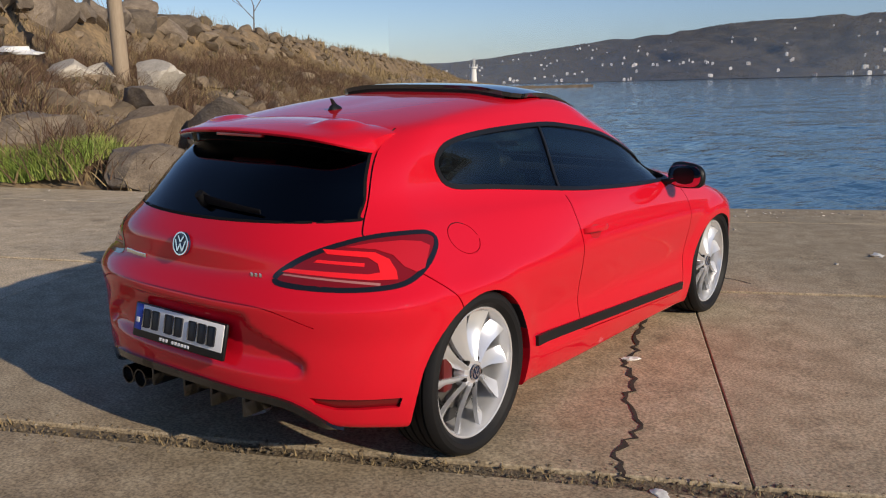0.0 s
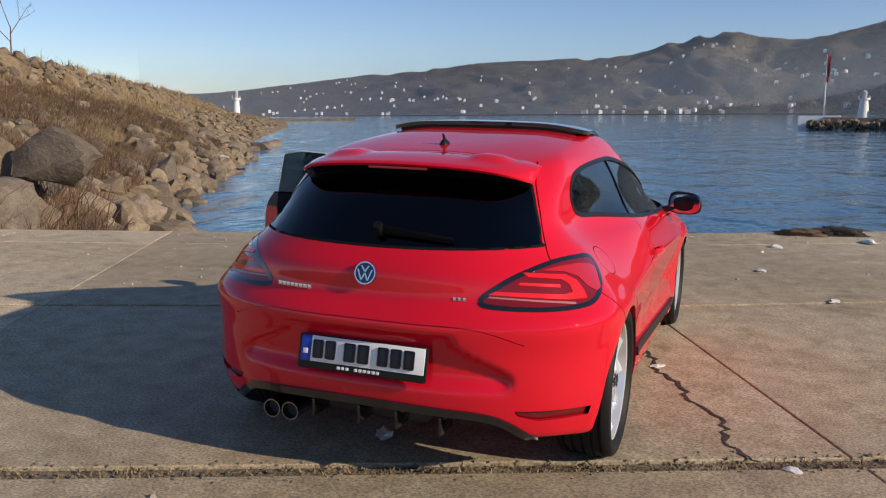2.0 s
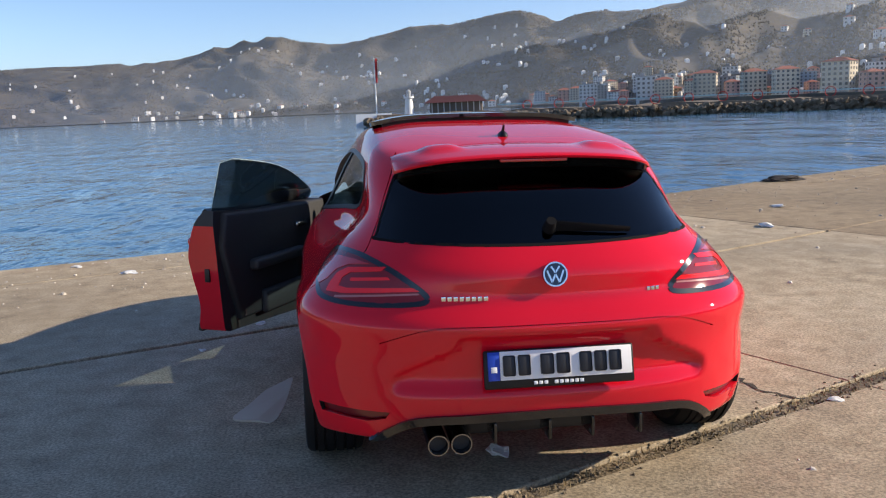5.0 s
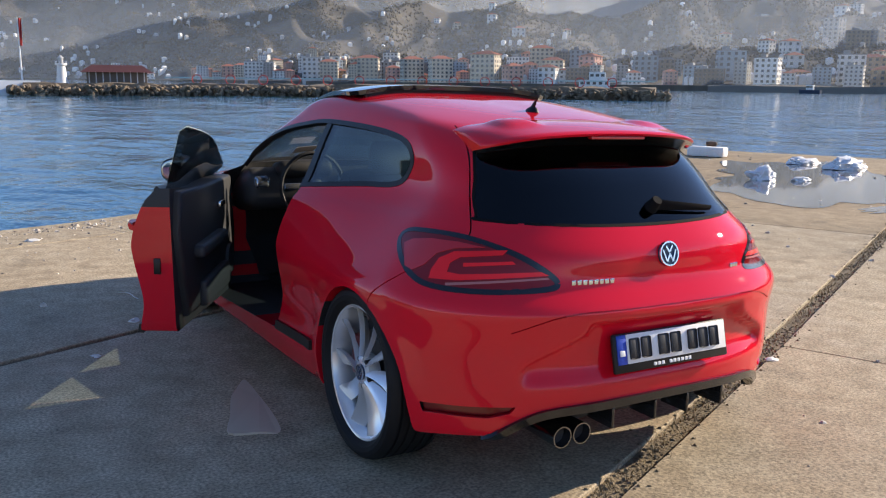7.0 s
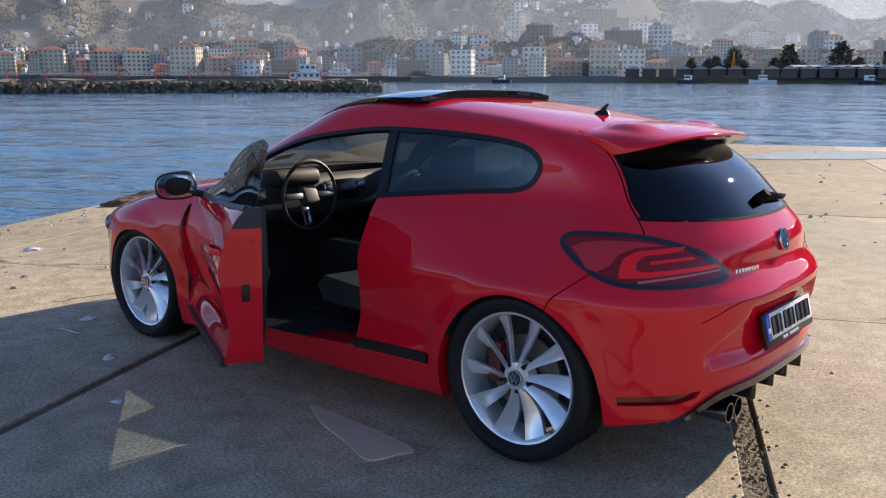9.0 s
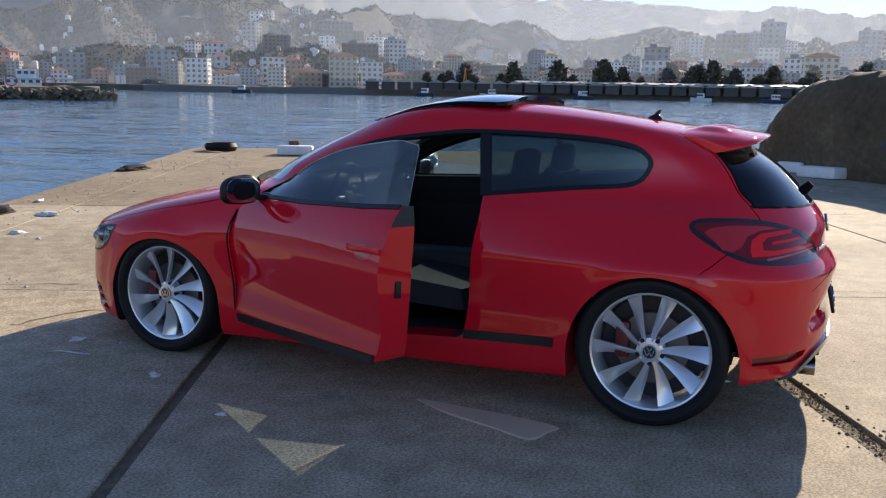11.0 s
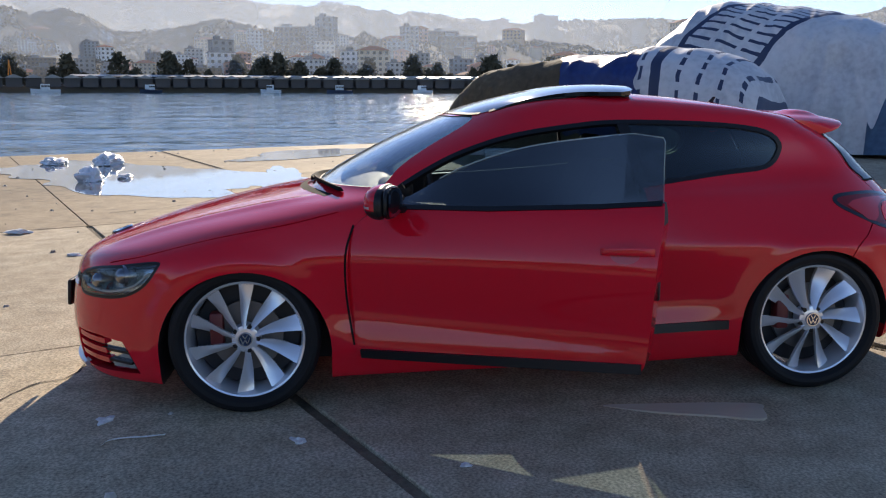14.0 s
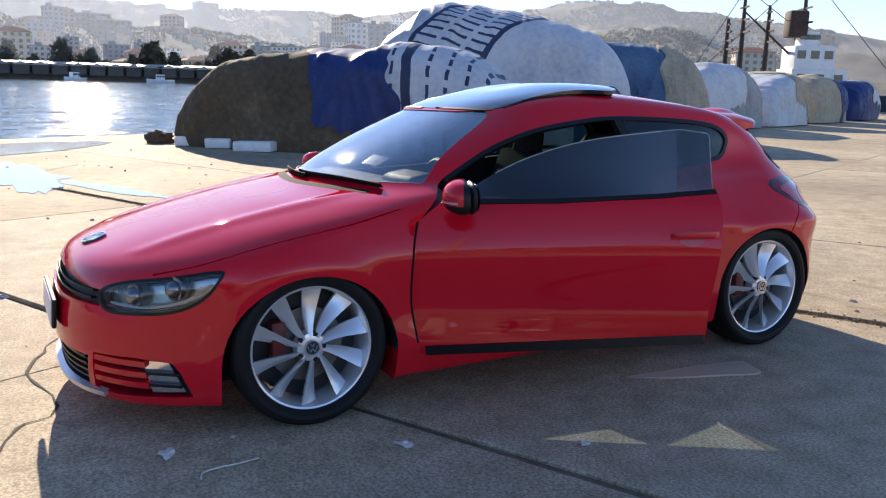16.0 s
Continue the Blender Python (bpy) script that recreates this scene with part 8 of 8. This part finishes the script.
trees = [conifer((0, 0, 0), 9, k) for k in range(3)]
for k in range(230):
    az = rng.uniform(-32, 24) if k > 130 else rng.uniform(-24, 8)
    copy_thing(trees[k % 3], SHORE @ Matrix.Translation(polar(rng.uniform(303, 318), az, 0.4)) @ Matrix.Rotation(rng.random() * 6, 4, "Z") @ Matrix.Scale(rng.uniform(0.35, 0.75) if k % 5 else rng.uniform(0.8, 1.25), 4))
for t_ in trees:
    for o in (*t_.children, t_):
        bpy.data.objects.remove(o)


# ---- boats ----
def hull(l, w, h, material, thing):
    bm = bmesh.new()
    rows = []
    for i in range(17):
        t = i / 16
        k = (1 - max(0, (t - 0.55) / 0.45) ** 2.2) * (0.80 + 0.20 * min(1, t / 0.2))
        sh = h * (1 + 0.35 * max(0, t - 0.4) ** 2 * 2)
        rows.append([bm.verts.new(((t - 0.5) * l, y * w / 2 * k * f, z)) for y, f, z in ((-1, 1, sh), (-1, 0.9, h * 0.4), (-1, 0.45, -0.3), (1, 0.45, -0.3), (1, 0.9, h * 0.4), (1, 1, sh))])
    for a, b in zip(rows, rows[1:]):
        for k in range(6):
            bm.faces.new((a[k], a[(k + 1) % 6], b[(k + 1) % 6], b[k]))
    bm.faces.new(rows[0])
    bmesh.ops.remove_doubles(bm, verts=bm.verts, dist=1e-4)
    bmesh.ops.recalc_face_normals(bm, faces=bm.faces)
    part("hull", bm, material, thing, smooth=40)


def boat(at, rz, l, h, hull_m, label, decks, mast=0.0, stern=False):
    thing = root("boat", label, "boat", "boats in the harbour")
    hull(l, l * 0.26, h, hull_m, thing)
    z = h
    for k, (x, ll, ww, hh) in enumerate(decks):
        box_part("cabin", (ll * l, ww * l, hh), pose(x * l, 0, z + hh / 2), M_WHITEWALL, thing, "", 0.05)
        for j in range(max(3, int(ll * l / 1.2))):
            xx = x * l - ll * l / 2 + (j + 0.5) * ll * l / max(3, int(ll * l / 1.2))
            for s in (-1, 1):
                box_part("window", (0.7, 0.06, hh * 0.35), pose(xx, s * ww * l / 2, z + hh * 0.62), M_PANE, thing, "", 0.0)
        z += hh
    if mast:
        for x, hh in ((0.0, mast), (0.14, mast * 0.72), (0.24, mast * 0.85), (0.30, mast * 0.6)):
            bm = bmesh.new()
            bmesh.ops.create_cone(bm, cap_ends=True, segments=8, radius1=0.26, radius2=0.13, depth=hh, matrix=pose(x * l, 0, h + hh / 2))
            for zz, ww in ((0.58, 3.6), (0.70, 2.8), (0.82, 2.2), (0.92, 1.2)):
                bmesh.ops.create_cube(bm, size=1, matrix=Matrix.Translation((x * l, 0, h + hh * zz)) @ Matrix.Diagonal((0.14, ww, 0.14, 1)))
            part("mast", bm, M_IRON, thing, "dark mast with cross-trees")
        bm = bmesh.new()
        bmesh.ops.create_cone(bm, cap_ends=True, segments=8, radius1=0.12, radius2=0.07, depth=mast * 0.8, matrix=pose(0.10 * l, 0, h + mast * 0.42, 0, 50, 0))
        part("boom", bm, M_IRON, thing)
        box_part("funnel", (1.6, 1.6, 2.2), pose(0.03 * l, 0, z + 0.6), M_IRON, thing, "dark funnel casing", 0.2, 2)
        for x0, z0_, x1, z1_ in ((0.0, h + mast, 0.45, h + 0.6), (0.0, h + mast, -0.42, h + 0.6), (0.24, h + mast * 0.85, 0.0, h + mast * 0.5), (0.24, h + mast * 0.85, 0.46, h + 0.6), (0.0, h + mast * 0.9, 0.24, h + mast * 0.8)):
            p0, p1 = Vector((x0 * l, 0, z0_)), Vector((x1 * l, 0, z1_))
            d = p1 - p0
            bm = bmesh.new()
            bmesh.ops.create_cone(bm, cap_ends=True, segments=5, radius1=0.035, radius2=0.035, depth=d.length, matrix=Matrix.Translation((p0 + p1) / 2) @ d.to_track_quat("Z", "Y").to_matrix().to_4x4())
            part("stay", bm, M_IRON, thing)
    thing.matrix_basis = SHORE @ Matrix.Translation((*at, SEA)) @ Matrix.Rotation(radians(rz), 4, "Z")
    return thing


p = polar(186, 50.3)
boat((p.x, p.y), 140, 19, 1.5, M_NAVY, "white and dark blue ferry moored at the mole", ((-0.22, 0.34, 0.20, 1.7), (-0.25, 0.18, 0.16, 1.6)))
for k, (az, r) in enumerate(((24, 270), (19.5, 277), (13.5, 268), (6, 277), (1.5, 270), (-4, 275), (36, 280), (-9, 270))):
    p = polar(r, az)
    boat((p.x, p.y), az + 60 + 40 * (k % 3), 7 + k % 3, 1.0, M_WHITEWALL if k % 2 else M_NAVY, "small moored boat at the far quay", ((0.0, 0.3, 0.16, 1.5),), 0.0)
boat((47, -59), 60, 21, 2.6, M_NAVY, "fishing vessel with white wheelhouse and tall masts", ((-0.05, 0.22, 0.18, 2.0), (-0.03, 0.16, 0.15, 1.9), (-0.02, 0.07, 0.07, 1.2)), 10.0)
crane_at = polar(300, 21.3, 0.6)
crane = root("crane", "orange harbour crane on the far quay", "crane", at=crane_at)
for x0, x1, z1 in ((-2, 0, 8), (2, 0, 8)):
    bm = bmesh.new()
    d = Vector((x1 - x0, 0, z1))
    bmesh.ops.create_cone(bm, cap_ends=True, segments=6, radius1=0.2, radius2=0.14, depth=d.length, matrix=Matrix.Translation((x0 + d.x / 2, 0, z1 / 2)) @ d.to_track_quat("Z", "Y").to_matrix().to_4x4())
    part("leg", bm, M_ORANGE, crane)
shore(crane)


# ---- thin smoke haze over the town and bay, imitated by pale translucent sheets ----
M_HAZE = []
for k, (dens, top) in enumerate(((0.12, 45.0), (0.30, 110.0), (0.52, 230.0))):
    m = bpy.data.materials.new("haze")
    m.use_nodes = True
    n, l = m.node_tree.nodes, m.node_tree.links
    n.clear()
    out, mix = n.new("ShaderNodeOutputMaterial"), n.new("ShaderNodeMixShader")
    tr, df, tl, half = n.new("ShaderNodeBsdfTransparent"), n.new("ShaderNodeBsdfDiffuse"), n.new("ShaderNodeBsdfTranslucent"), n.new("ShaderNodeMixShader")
    # the pale blue stands in for light scattered by the air
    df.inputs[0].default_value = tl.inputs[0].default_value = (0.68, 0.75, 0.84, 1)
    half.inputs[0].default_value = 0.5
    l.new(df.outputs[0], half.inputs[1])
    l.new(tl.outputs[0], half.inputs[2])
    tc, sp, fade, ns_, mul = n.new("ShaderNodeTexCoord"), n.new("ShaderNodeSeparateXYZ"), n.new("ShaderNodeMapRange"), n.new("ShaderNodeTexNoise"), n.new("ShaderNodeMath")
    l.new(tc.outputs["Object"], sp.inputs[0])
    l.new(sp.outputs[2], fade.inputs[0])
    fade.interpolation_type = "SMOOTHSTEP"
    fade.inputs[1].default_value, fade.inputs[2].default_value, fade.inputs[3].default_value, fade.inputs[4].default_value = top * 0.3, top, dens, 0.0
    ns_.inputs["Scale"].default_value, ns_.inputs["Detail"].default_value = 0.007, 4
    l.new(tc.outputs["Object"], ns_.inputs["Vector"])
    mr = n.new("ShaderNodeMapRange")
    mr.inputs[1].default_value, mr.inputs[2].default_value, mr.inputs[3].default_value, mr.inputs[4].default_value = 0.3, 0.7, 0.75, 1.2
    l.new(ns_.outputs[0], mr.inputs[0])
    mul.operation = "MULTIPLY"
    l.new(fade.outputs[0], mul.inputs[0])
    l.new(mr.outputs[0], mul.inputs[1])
    # the imitated haze thins away from the east, and below towards the south
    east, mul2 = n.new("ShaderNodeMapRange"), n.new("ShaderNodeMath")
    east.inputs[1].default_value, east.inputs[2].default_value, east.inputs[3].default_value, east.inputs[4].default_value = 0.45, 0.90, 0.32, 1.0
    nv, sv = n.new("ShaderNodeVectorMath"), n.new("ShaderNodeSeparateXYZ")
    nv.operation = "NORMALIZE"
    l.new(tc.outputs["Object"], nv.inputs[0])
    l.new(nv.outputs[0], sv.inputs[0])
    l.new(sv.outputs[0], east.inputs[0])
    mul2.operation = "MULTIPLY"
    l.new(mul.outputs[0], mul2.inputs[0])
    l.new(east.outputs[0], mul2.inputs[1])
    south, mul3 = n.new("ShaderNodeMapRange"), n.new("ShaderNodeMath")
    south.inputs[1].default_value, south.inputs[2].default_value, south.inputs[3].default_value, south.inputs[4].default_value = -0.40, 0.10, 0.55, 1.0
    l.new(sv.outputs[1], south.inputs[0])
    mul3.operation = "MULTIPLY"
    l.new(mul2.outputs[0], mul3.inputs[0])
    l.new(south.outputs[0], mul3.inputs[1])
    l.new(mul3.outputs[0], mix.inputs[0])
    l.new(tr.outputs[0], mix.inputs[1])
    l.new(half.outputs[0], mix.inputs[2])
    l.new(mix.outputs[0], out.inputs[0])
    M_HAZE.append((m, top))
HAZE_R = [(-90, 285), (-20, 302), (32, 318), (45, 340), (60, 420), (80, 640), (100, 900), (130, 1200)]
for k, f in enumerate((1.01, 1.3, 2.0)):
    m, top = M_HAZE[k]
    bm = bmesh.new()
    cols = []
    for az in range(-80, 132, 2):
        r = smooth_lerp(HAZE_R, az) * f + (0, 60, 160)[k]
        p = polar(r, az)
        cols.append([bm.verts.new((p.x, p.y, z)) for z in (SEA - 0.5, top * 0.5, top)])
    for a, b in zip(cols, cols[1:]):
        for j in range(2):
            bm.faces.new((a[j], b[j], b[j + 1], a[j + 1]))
    ob = shore(tagged(part("haze", bm, m, smooth=60), "pale translucent sheet imitating thin smoke haze over the harbour town", "haze", kind="stuff"))
